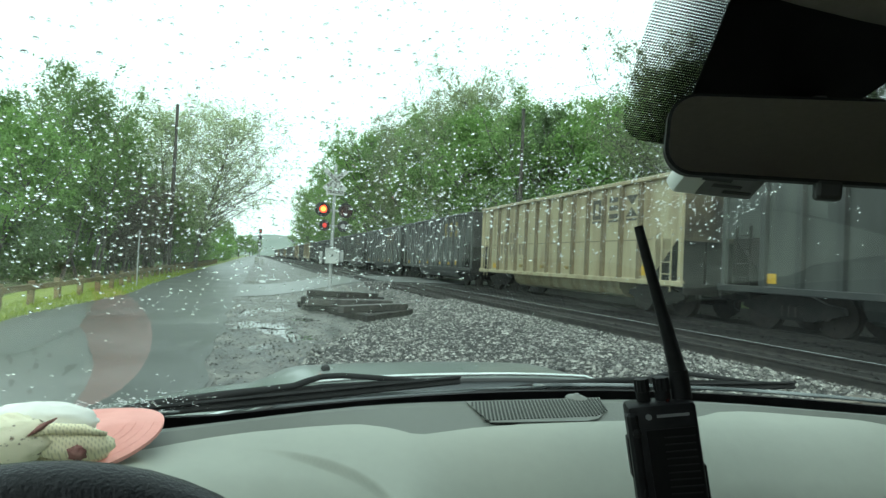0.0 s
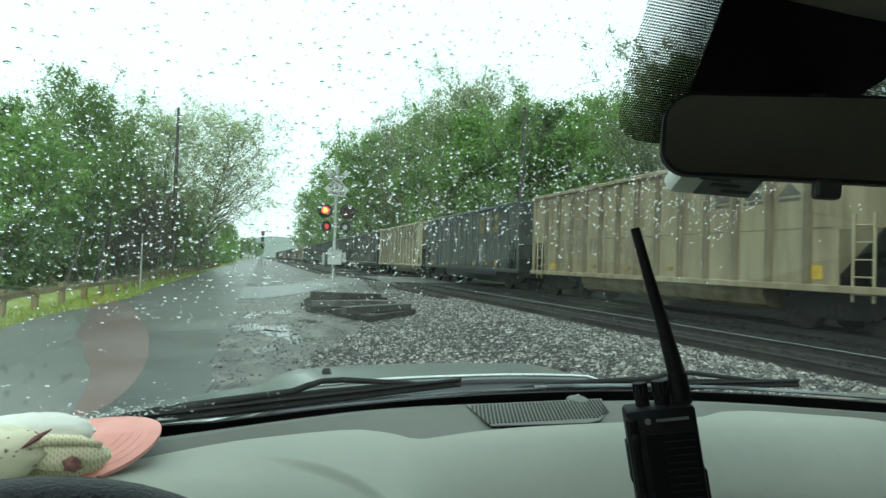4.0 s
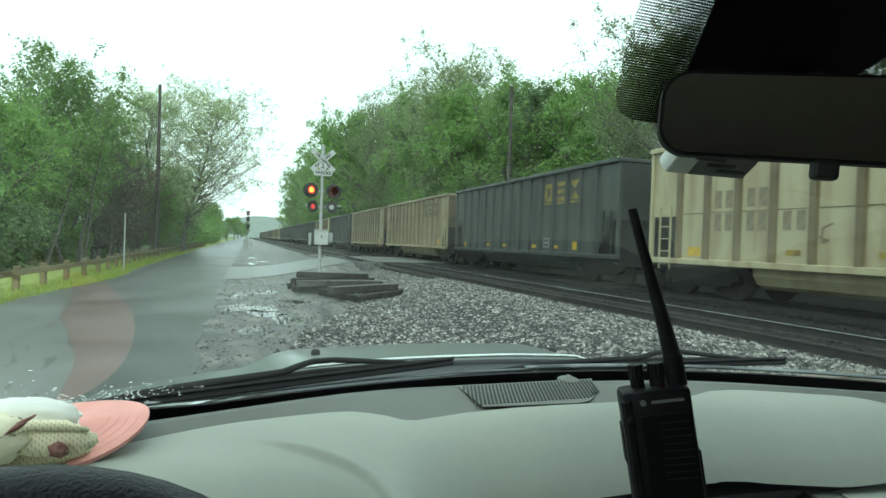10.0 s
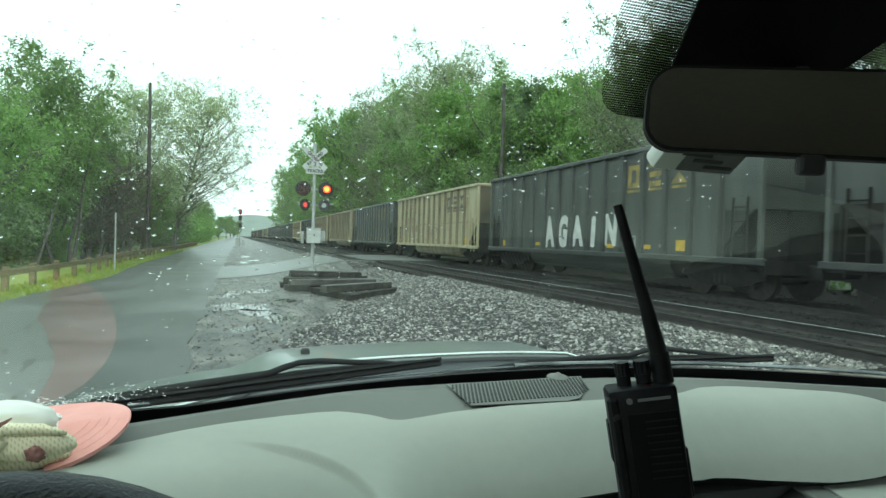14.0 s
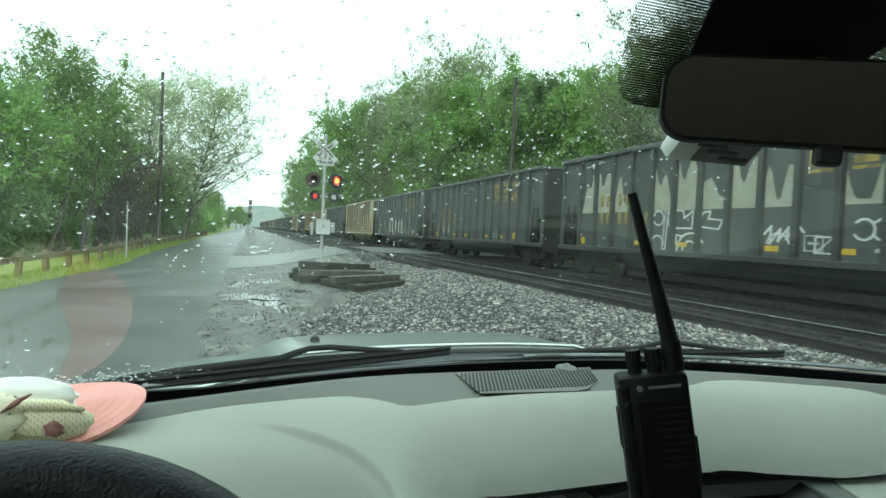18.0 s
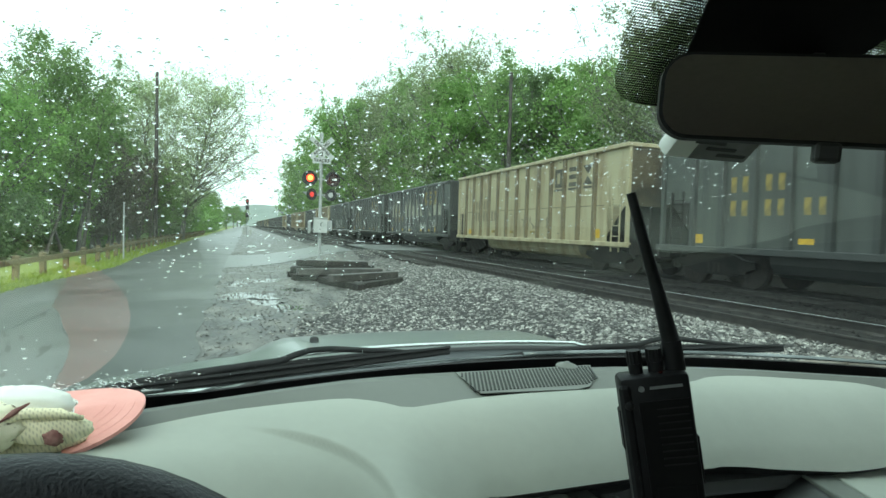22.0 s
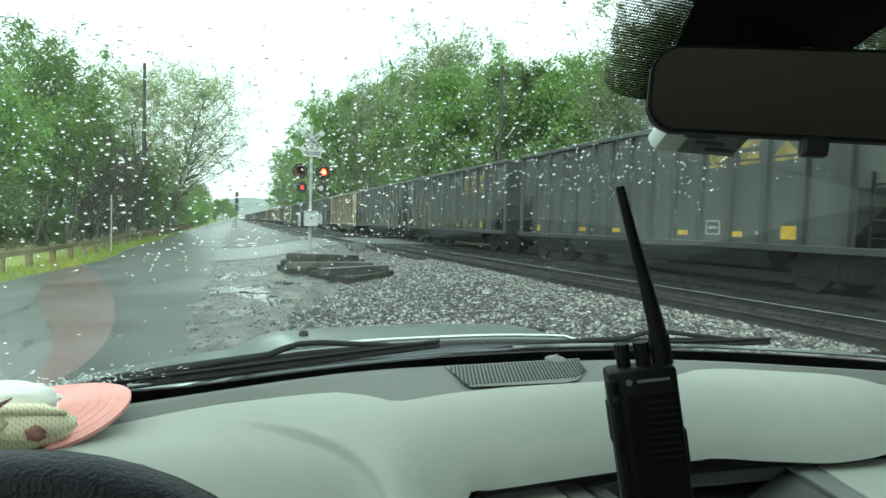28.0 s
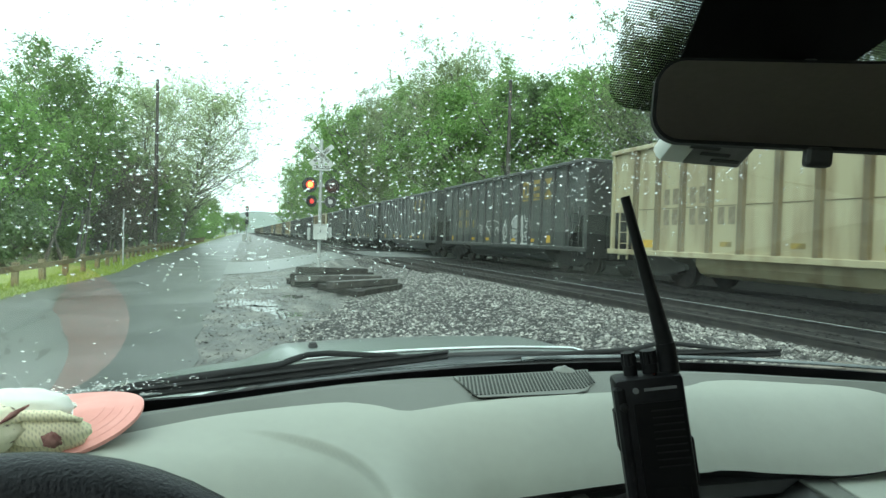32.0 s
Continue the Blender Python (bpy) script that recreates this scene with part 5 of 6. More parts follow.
            low = [2.75 + 0.75 * noise.noise(Vector((k * 1.7, q * 0.24, 3.1))) * 1.5 + (0.35 if k % 2 else -0.1) + r.uniform(-0.03, 0.03) for q in range(m + 1)]
            wall_patch(car, "paint_remnant", [(y1, 3.87), (y0, 3.87)] + [(y0 + (y1 - y0) * q / m, min(3.7, max(2.2, low[q]))) for q in range(m + 1)], M_DARK, 0.0045, "ragged remnant of dark paint")
    return car


WHEELS = []
STYLE = {0: "tan", 1: "grey", 2: "tan", 3: "tan", 4: "grey", 5: "tan", 6: "grey", 7: "dark", 8: "dark", 9: "tan", 10: "grey", 11: "grey", 12: "grey", 13: "dark", 14: "tan", 15: "tan", 16: "grey",
         -1: "dark", -2: "grey", -3: "dark", -4: "dark", -5: "grey", -6: "dark", -7: "tan", -8: "dark"}
for n in range(-20, 17):
    CARS[n] = hopper_car(STYLE.get(n, ("dark", "grey", "dark", "tan")[n % 4]), n)


def car_y(n, t):
    """The centre of car n along the track at t seconds."""
    return 14.0 + SPEED * (t + 1.95 - 2.4145 * n) - HALF_L



# ---- the parked car that the camera sits in ----
CC, CURVE = 0.46, 0.35
GLASS_N, GLASS_UP = Vector((0, 0.63, 0.777)).normalized(), Vector((0, -0.777, 0.63)).normalized()


def glass_at(x, s, out=0.0):
    """A point of the windscreen: x across, s up along the glass."""
    p = Vector((x, 0.95 - CURVE * (x - CC) ** 2, 1.36)) + GLASS_UP * s + GLASS_N * out
    return p


GLASS_M = Matrix.Translation((0, 0.95, 1.36)) @ Matrix(((1, 0, 0), tuple(GLASS_UP), tuple(-GLASS_N))).transposed().to_4x4()
auto = thing("car", "silver-green car with a grey dashboard, rain on its windscreen", "car", (CC, 1.0, 0.0))
INV = Matrix.Translation((-CC, -1.0, 0.0))


def fit_in(name, bm, material, label="", smooth=False, parent=None, at=None):
    """A part of the car, given in world coordinates."""
    if parent is None:
        return part(name, bm, material, auto, label, smooth, INV @ (at if at is not None else Matrix.Identity(4)))
    return part(name, bm, material, parent, label, smooth, at)


xs = np.linspace(CC - 0.94, CC + 0.94, 40)
pane = fit_in("windscreen", bm_sheet(bmesh.new(), lambda u, v: glass_at(u, v), xs, np.linspace(-0.06, 0.95, 20)), M_GLASS, "raked windscreen glass", True)
pane.visible_shadow = False
if pane.data.polygons[0].normal.dot(GLASS_N) > 0:
    pane.data.flip_normals()


def s01(a, b, v):
    t = min(1, max(0, (v - a) / (b - a)))
    return t * t * (3 - 2 * t)


def frit_top(x):
    return 0.012 - 0.05 * max(0, x - 0.6) ** 2 + 0.03 * s01(-0.02, -0.2, x)


fit_in("windscreen_base_band", bm_sheet(bmesh.new(), lambda u, v: glass_at(u, -0.12 + v * (frit_top(u) + 0.12), -0.004), xs, (0, 0.5, 1.0), (0, 0.0015, 0.002)), M_DASH_BLACK, "black band along the foot of the windscreen")
rim = [glass_at(x, frit_top(x) + 0.003, 0.006) for x in np.linspace(0.5, CC + 0.95, 30)]
# pale metal on a black strip: its highlight is put into the colour
fit_in("pale_reveal", bm_tube(bmesh.new(), rim, 0.0040, 8), M_COWLGLINT, "thin glossy strip at the foot of the glass, highlight in its colour", True)

# thin tubes added as glint lines, pale in colour
for off_, r_ in ((0.012, 0.0022), (0.030, 0.0016)):
    ridge = [glass_at(x, frit_top(x) - off_, 0.010) for x in np.linspace(-0.12, 0.62, 30)]
    fit_in("cowl_ridge", bm_tube(bmesh.new(), ridge, r_, 6), M_COWLGLINT, "thin ridge of the cowl, pale to stand for a glint", True)

# mirror mount: solid black print with a dotted fringe
solid_print = [(0.402, 0.62), (0.555, 0.62), (0.61, 0.73), (0.66, 0.97), (0.29, 0.97), (0.37, 0.73)]
b = bmesh.new()
bm_prism(b, solid_print, 0.004, 0.006, "z")
fit_in("mirror_mount_print", b, M_PRINTBLACK, "solid black print round the mirror mount", at=GLASS_M)
M_DOTS = bpy.data.materials.new("dotted_black_print")
M_DOTS.use_nodes = True
dn, dk = M_DOTS.node_tree.nodes, M_DOTS.node_tree.links
dn.clear()
dco = dn.new("ShaderNodeTexCoord")
dsc = dn.new("ShaderNodeVectorMath")
dsc.operation = "SCALE"
dsc.inputs["Scale"].default_value = 1 / 0.0026
dfr = dn.new("ShaderNodeVectorMath")
dfr.operation = "FRACTION"
dsub = dn.new("ShaderNodeVectorMath")
dsub.operation = "SUBTRACT"
dsub.inputs[1].default_value = (0.5, 0.5, 0.0)
dmul = dn.new("ShaderNodeVectorMath")
dmul.operation = "MULTIPLY"
dmul.inputs[1].default_value = (1, 1, 0)
dlen = dn.new("ShaderNodeVectorMath")
dlen.operation = "LENGTH"
dth = dn.new("ShaderNodeMath")
dth.operation = "LESS_THAN"
dsep = dn.new("ShaderNodeSeparateXYZ")
dk.new(dco.outputs["Object"], dsep.inputs[0])
dlean = dn.new("ShaderNodeMath")
dlean.operation, dlean.inputs[1].default_value = "MULTIPLY_ADD", 0.30
dk.new(dsep.outputs["Y"], dlean.inputs[0])
dk.new(dsep.outputs["X"], dlean.inputs[2])
dsize = dn.new("ShaderNodeMapRange")
for socket, value in (("From Min", 0.512), ("From Max", 0.580), ("To Min", 0.36), ("To Max", 0.55)):
    dsize.inputs[socket].default_value = value
dback = dn.new("ShaderNodeMath")
dback.operation, dback.inputs[0].default_value = "SUBTRACT", 0.96
dk.new(dsep.outputs["X"], dback.inputs[1])
dlean2 = dn.new("ShaderNodeMath")
dlean2.operation, dlean2.inputs[1].default_value = "MULTIPLY_ADD", 0.30
dk.new(dsep.outputs["Y"], dlean2.inputs[0])
dk.new(dback.outputs[0], dlean2.inputs[2])
dnear = dn.new("ShaderNodeMath")
dnear.operation = "MINIMUM"
dk.new(dlean.outputs[0], dnear.inputs[0])
dk.new(dlean2.outputs[0], dnear.inputs[1])
dk.new(dnear.outputs[0], dsize.inputs["Value"])
dk.new(dsize.outputs[0], dth.inputs[1])
dk.new(dco.outputs["Object"], dsc.inputs[0])
dk.new(dsc.outputs[0], dfr.inputs[0])
dk.new(dfr.outputs[0], dsub.inputs[0])
dk.new(dsub.outputs[0], dmul.inputs[0])
dk.new(dmul.outputs[0], dlen.inputs[0])
dk.new(dlen.outputs["Value"], dth.inputs[0])
dtr = dn.new("ShaderNodeBsdfTransparent")
ddf = dn.new("ShaderNodeBsdfDiffuse")
ddf.inputs["Color"].default_value = (0.01, 0.01, 0.01, 1)
dmx = dn.new("ShaderNodeMixShader")
dk.new(dth.outputs[0], dmx.inputs[0])
dk.new(dtr.outputs[0], dmx.inputs[1])
dk.new(ddf.outputs[0], dmx.inputs[2])
dout = dn.new("ShaderNodeOutputMaterial")
dk.new(dmx.outputs[0], dout.inputs["Surface"])
fringe = [(0.385, 0.597), (0.368, 0.598), (0.353, 0.603), (0.341, 0.612), (0.332, 0.626), (0.326, 0.642), (0.318, 0.662), (0.306, 0.70), (0.24, 0.97), (0.72, 0.97), (0.67, 0.70), (0.655, 0.66), (0.645, 0.63), (0.63, 0.607), (0.60, 0.60)]
b = bmesh.new()
b.faces.new([b.verts.new((x, s, 0.0028)) for x, s in fringe])
fit_in("mirror_mount_dots", b, M_DOTS, "fringe of fine black dots on the glass", at=GLASS_M)

# dashboard


def curve_of(*knots):
    """A line through a few (x, y) knots."""
    kx, ky = zip(*knots)
    return lambda x: float(np.interp(x, kx, ky))


dash_far = curve_of((-0.54, 0.60), (-0.09, 0.727), (0.06, 0.774), (0.15, 0.797), (0.23, 0.805), (0.36, 0.802), (0.58, 0.779), (0.70, 0.754), (0.79, 0.717), (0.99, 0.611), (1.46, 0.36))
# the pad's far edge peaks over the instruments and steps back beside them
ridge_y = curve_of((-0.54, 0.50), (-0.09, 0.690), (0.0, 0.724), (0.07, 0.741), (0.115, 0.746), (0.138, 0.742), (0.193, 0.688), (0.21, 0.684), (0.28, 0.695), (0.36, 0.700), (0.45, 0.697), (0.62, 0.690), (0.66, 0.694), (0.71, 0.711), (0.75, 0.710), (0.80, 0.697), (0.87, 0.672), (1.0, 0.602), (1.46, 0.34))


def nose(x):
    return 0.585 - 0.055 * s01(0.55, 0.9, x) - 0.06 * s01(0.9, 1.25, x)


def near_edge(x):
    return nose(x) - 0.20 * s01(0.27, 0.16, x)


def pad_z(x, y):
    y0, y = y, y + (max(0.0, 0.70 - ridge_y(x)) if x > 0.6 else 0.0)
    z = 1.372 - 0.050 * s01(0.72, 0.44, y) + 0.006 * s01(0.78, 0.70, y)
    # the rounded nose above the console, and the hollow of the instrument hood
    k = min(1.3, max(0.0, (nose(x) + 0.115 - y0) / 0.115))
    z -= 0.056 * k * k * s01(0.15, 0.29, x)
    q = ((x + 0.06) / 0.208) ** 2 + (max(0.0, y - 0.525) / 0.15) ** 2
    z -= 0.008 * s01(1.0, 0.955, q) * s01(0.0, 0.09, x) + 0.075 * s01(0.62, 0.44, y) * s01(1.0, 0.6, q) * s01(-0.10, 0.03, x)
    z += 0.032 * s01(0.03, -0.12, x) * s01(0.69, 0.56, y)
    return z


dash = fit_in("dash_pad", bm_sheet(bmesh.new(), lambda u, v: (u, ridge_y(u) * (1 - v) + near_edge(u) * v, pad_z(u, ridge_y(u) * (1 - v) + near_edge(u) * v) - 0.004 * max(0, v - 0.85) ** 2 / 0.0225),
                                   np.concatenate([np.linspace(CC - 1.0, -0.06, 24), np.linspace(-0.0575, 0.22, 112), np.linspace(0.225, CC + 1.0, 130)]), np.linspace(0, 1, 90)), M_DASH, "soft grey vinyl dash pad", True)
# black sheet under the pad's edge: the gap's shade put into its colour
fit_in("dash_lip", bm_sheet(bmesh.new(), lambda u, v: (u, near_edge(u) + 0.03 * v, pad_z(u, near_edge(u)) - 0.004 - (0.022 + 0.138 * s01(0.27, 0.16, u)) * v), np.linspace(CC - 1.0, CC + 1.0, 60), np.linspace(0, 1, 6)), M_DASH_BLACK, "black sheet below the dash pad, dark for the shaded gap", True)
strip_ = fit_in("dash_deck", bm_sheet(bmesh.new(), lambda u, v: (u, (ridge_y(u) - 0.02) * (1 - v) + (dash_far(u)) * v, 1.368 + 0.017 * v), np.linspace(CC - 1.0, CC + 1.0, 60), np.linspace(0, 1, 8), (0, 0, -0.03)), M_DASH_DARK, "darker grey deck at the foot of the windscreen", True)
# black sheet added to fill the gap before the glass as deep shade
fit_in("dark_gap_sheet", bm_sheet(bmesh.new(), lambda u, v: Vector((u, dash_far(u) - 0.01, 1.372)).lerp(glass_at(u, -0.03, -0.012), v), np.linspace(CC - 1.0, CC + 1.0, 50), (0, 0.5, 1)), M_DASH_BLACK, "black sheet added for the shaded gap below the glass", True)
# grille with slots
gr = bmesh.new()
bm_prism(gr, [(0.309, 0.798 - 0.74), (0.546, 0.795 - 0.74), (0.500, 0.722 - 0.74), (0.486, 0.709 - 0.74), (0.462, 0.703 - 0.74), (0.316, 0.714 - 0.74)], 0.0, 0.0012, "z")
grille = fit_in("speaker_grille", gr, M_GRILLE, "slotted grille in the deck", at=pose(0, 0.74, 1.3790, 6.0, 0, 0))
slots = 38
for i in range(slots):
    # dark bars as parallel slanted slots, their shade painted in, clipped by the slanting ends
    xa = 0.316 + 0.226 * (i + 0.5) / slots
    v0, v1 = 0.06, min(0.92, (xa - 0.3125) / 0.026, 0.92 - max(0, xa - 0.515) * 9)
    if v1 - v0 < 0.1:
        continue
    ya = 0.797 - 0.012 * (xa - 0.3)
    x0, y0, x1, y1 = xa - 0.029 * v0, ya - 0.083 * v0, xa - 0.029 * v1, ya - 0.083 * v1
    sl = bmesh.new()
    bm_box(sl, (0, 0, 0), (0.0027, math.hypot(x1 - x0, y1 - y0), 0.0012))
    part("slot", sl, M_SLOT, grille, at=pose((x0 + x1) / 2, (y0 + y1) / 2 - 0.74, 0.0020, 0, 0, math.degrees(math.atan2(x1 - x0, y0 - y1))))
part("light_sensor", bm_tube(bmesh.new(), [(0.502, 0.056, 0.0), (0.502, 0.056, 0.003), (0.502, 0.056, 0.004), (0.502, 0.056, 0.009)], [0.019, 0.016, 0.008, 0.003], 14), M_GRILLE, grille, "small domed light sensor", True)
# centre stack below the pad
cs_ = fit_in("centre_console", bevel(bm_box(bmesh.new(), (0.66, 0.53, 1.13), (0.80, 0.22, 0.20)), 0.012, 2), M_CONSOLE, "charcoal centre console top")


def top_panel(name, outline, material, label="", z0=1.255, z1=1.274):
    return part(name, bevel(bm_prism(bmesh.new(), outline, z0, z1, "z"), 0.003, 2), material, cs_, label)


top_panel("switch_panel", [(0.22, 0.64), (0.325, 0.625), (0.392, 0.612), (0.392, 0.45), (0.22, 0.45)], M_DASH, "pale grey switch panel")
top_panel("divider", [(0.396, 0.63), (0.425, 0.63), (0.425, 0.45), (0.396, 0.45)], M_DASH_DARK)
top_panel("rear_strip", [(0.43, 0.66), (0.80, 0.66), (0.765, 0.572), (0.735, 0.572), (0.48, 0.603), (0.455, 0.594), (0.43, 0.594)], M_CONSOLE)
top_panel("tray_rim", [(0.43, 0.592), (0.452, 0.592), (0.452, 0.45), (0.43, 0.45)], M_CONSOLE)
top_panel("vent_frame", [(0.748, 0.576), (0.790, 0.572), (0.752, 0.46), (0.716, 0.46)], M_DASH_DARK, "grey rim of the tray")
top_panel("vent_panel", [(0.794, 0.572), (0.92, 0.546), (1.08, 0.50), (1.08, 0.42), (0.742, 0.42)], M_DASH, "pale grey vent panel")
tray = bmesh.new()
bm_prism(tray, [(0.45, 0.60), (0.74, 0.60), (0.74, 0.43), (0.45, 0.43)], 1.230, 1.236, "z")
part("storage_tray", tray, M_DASH_BLACK, cs_, "black storage tray")
part("tray_slope", bm_sheet(bmesh.new(), lambda u, v: (0.675 + 0.075 * u - 0.03 * v * u, 0.572 - 0.14 * v, 1.237 + 0.034 * u), np.linspace(0, 1, 6), np.linspace(0, 1, 6), (0, 0, -0.004)), M_CONSOLE, cs_, "sloping end of the tray", True)
for k in range(3):
    part("tray_slot", bm_box(bmesh.new(), (0.585 + 0.034 * k, 0.560 - 0.004 * k, 1.238), (0.026, 0.003, 0.003)), M_VENT, cs_)

# steering wheel
wheel_m = pose(-0.125, 0.30, 1.268, 68, 0, 0)
ring = [(0.195 * math.cos(2 * math.pi * i / 64), 0.195 * math.sin(2 * math.pi * i / 64), 0) for i in range(65)]
sw = fit_in("steering_wheel_rim", bm_tube(bmesh.new(), ring, 0.020, 14, False), M_LEATHER, "black grained leather steering wheel rim", True, at=wheel_m)
part("hub", bm_tube(bmesh.new(), [(0, 0, -0.03), (0, 0, 0.0), (0, 0, 0.02)], [0.07, 0.085, 0.07], 24), M_DASH_BLACK, sw, smooth=40)
for a in (20, 160, 270):
    part("spoke", bevel(bm_box(bmesh.new(), (0.135, 0, -0.005), (0.12, 0.035, 0.015)), 0.005, 1), M_DASH_BLACK, sw, at=pose(0, 0, 0, 0, 0, a))
part("column", bm_tube(bmesh.new(), [(0, 0, -0.03), (0, 0, -0.3)], 0.05, 14), M_DASH_BLACK, sw)


def rounded(w, h, r, n=6):
    out = []
    for cx, cy, a0 in ((w / 2 - r, h / 2 - r, 0), (-w / 2 + r, h / 2 - r, 90), (-w / 2 + r, -h / 2 + r, 180), (w / 2 - r, -h / 2 + r, 270)):
        for i in range(n + 1):
            a = radians(a0 + 90 * i / n)
            out.append((cx + r * math.cos(a), cy + r * math.sin(a)))
    return out


# rear-view mirror, turned to the driver
mm = pose(0.466, 0.349, 1.7197, 0, 3.3, -31.7)
shell = bmesh.new()
bm_prism(shell, rounded(0.272, 0.076, 0.026, 10), 0.0, 0.013)
shell = bevel(shell, 0.003, 2)
mir = fit_in("mirror_shell", shell, M_MIRRORBACK, "black rear-view mirror shell", 35, at=mm)
M_SILVER = mat("dim_mirror_silvering", (0.62, 0.62, 0.60), 0.03, metal=1.0, color2=(0.45, 0.45, 0.44), scale=3)
face_ = bmesh.new()
bm_prism(face_, rounded(0.266, 0.070, 0.023, 10), -0.0015, -0.0005)
part("mirror_glass", face_, M_SILVER, mir, "mirror glass that shows the dark cabin")
part("dimming_tab", bevel(bm_box(bmesh.new(), (0.003, 0.004, -0.044), (0.022, 0.012, 0.018)), 0.004, 2), M_BLACK, mir, "small black dimming tab")
part("mirror_stem", bm_tube(bmesh.new(), [(0.0, 0.02, 0.0), (0.01, 0.06, 0.03), (0.02, 0.11, 0.06)], [0.02, 0.014, 0.018], 12), M_BLACK, mir, smooth=True)

# hood, cowl and fenders


def hood_z(x, y):
    d = abs(x - CC)
    return 1.327 - 0.046 * s01(0.33, 0.48, d) - 0.006 * s01(0.1, 0.4, d) - 0.03 * s01(0.48, 0.8, d) - 0.03 * s01(0.75, 0.98, d) - 0.05 * max(0, y - 1.25) - 0.25 * max(0, y - 1.4) ** 2


def hood_back(x):
    return 1.26 - 0.22 * (x - CC) ** 2 - 0.10 * s01(0.45, 0.75, abs(x - CC))


hood = fit_in("hood", bm_sheet(bmesh.new(), lambda u, v: (u, hood_back(u) * (1 - v) + (2.25 - 0.2 * (u - CC) ** 2) * v, hood_z(u, hood_back(u) * (1 - v) + 2.25 * v)), np.linspace(CC - 0.78, CC + 0.78, 50), np.linspace(0, 1, 30), (0, 0, -0.02)), M_HOOD, "wet silver-green hood", True)
for sx in (-1, 1):
    fit_in("fender", bm_sheet(bmesh.new(), lambda u, v: (CC + sx * (0.785 + 0.16 * u), 0.9 + 1.35 * v, hood_z(CC + sx * (0.785 + 0.16 * u), 1.2 + 1.05 * v) - 0.004 - 0.5 * max(0, u - 0.7) ** 2), np.linspace(0, 1, 10), np.linspace(0, 1, 20), (0, 0, -0.02)), M_HOOD, "wet silver-green fender", True)
    fit_in("fender_side", bm_sheet(bmesh.new(), lambda u, v: (CC + sx * 0.945, 0.9 + 1.35 * u, 0.45 + (hood_z(CC + sx * 0.9, 1.2 + 1.05 * u) - 0.52) * v), np.linspace(0, 1, 12), np.linspace(0, 1, 4), (-sx * 0.02, 0, 0)), M_HOOD, "", True)
fit_in("front_fascia", bm_sheet(bmesh.new(), lambda u, v: (u, 2.27 - 0.2 * (u - CC) ** 2 - 0.05 * (v - 0.5) ** 2, 0.35 + 0.66 * v), np.linspace(CC - 0.93, CC + 0.93, 20), np.linspace(0, 1, 8), (0, -0.03, 0)), M_HOOD, "", True)
for nx_ in (0.175, 0.845):
    noz = bevel(bm_box(bmesh.new(), (0, 0, 0.006), (0.024, 0.02, 0.014), None, 0.75), 0.003, 1)
    part("washer_nozzle", noz, M_BLACK, hood, "small black washer nozzle", at=(nx_, 1.43, hood_z(nx_, 1.43)))
fit_in("cowl", bm_sheet(bmesh.new(), lambda u, v: (u, 0.985 - CURVE * (u - CC) ** 2 + (hood_back(u) + 0.02 - 0.985 + CURVE * (u - CC) ** 2) * v, hood_z(u, 1.25) - 0.006 - 0.012 * math.sin(math.pi * v)), np.linspace(CC - 0.92, CC + 0.92, 50), np.linspace(0, 1, 12), (0, 0, -0.02)), M_COWL, "wet black plastic cowl below the glass", True)
seal = [(x, hood_back(x) - 0.008, hood_z(x, hood_back(x)) - 0.012) for x in np.linspace(CC - 0.78, CC + 0.78, 40)]
lip = [(x, hood_back(x) + 0.004, hood_z(x, hood_back(x)) + 0.004) for x in np.linspace(CC - 0.78, CC + 0.78, 40)]
# the edge's pale metal colour carries the glint of the sky
fit_in("hood_lip", bm_tube(bmesh.new(), lip, 0.0045, 10), M_LIP, "rolled rear edge of the hood, pale to stand for its sky glint", True)
fit_in("hood_seal", bm_tube(bmesh.new(), seal, 0.010, 8), M_RUBBER, "black rubber hood seal", True)


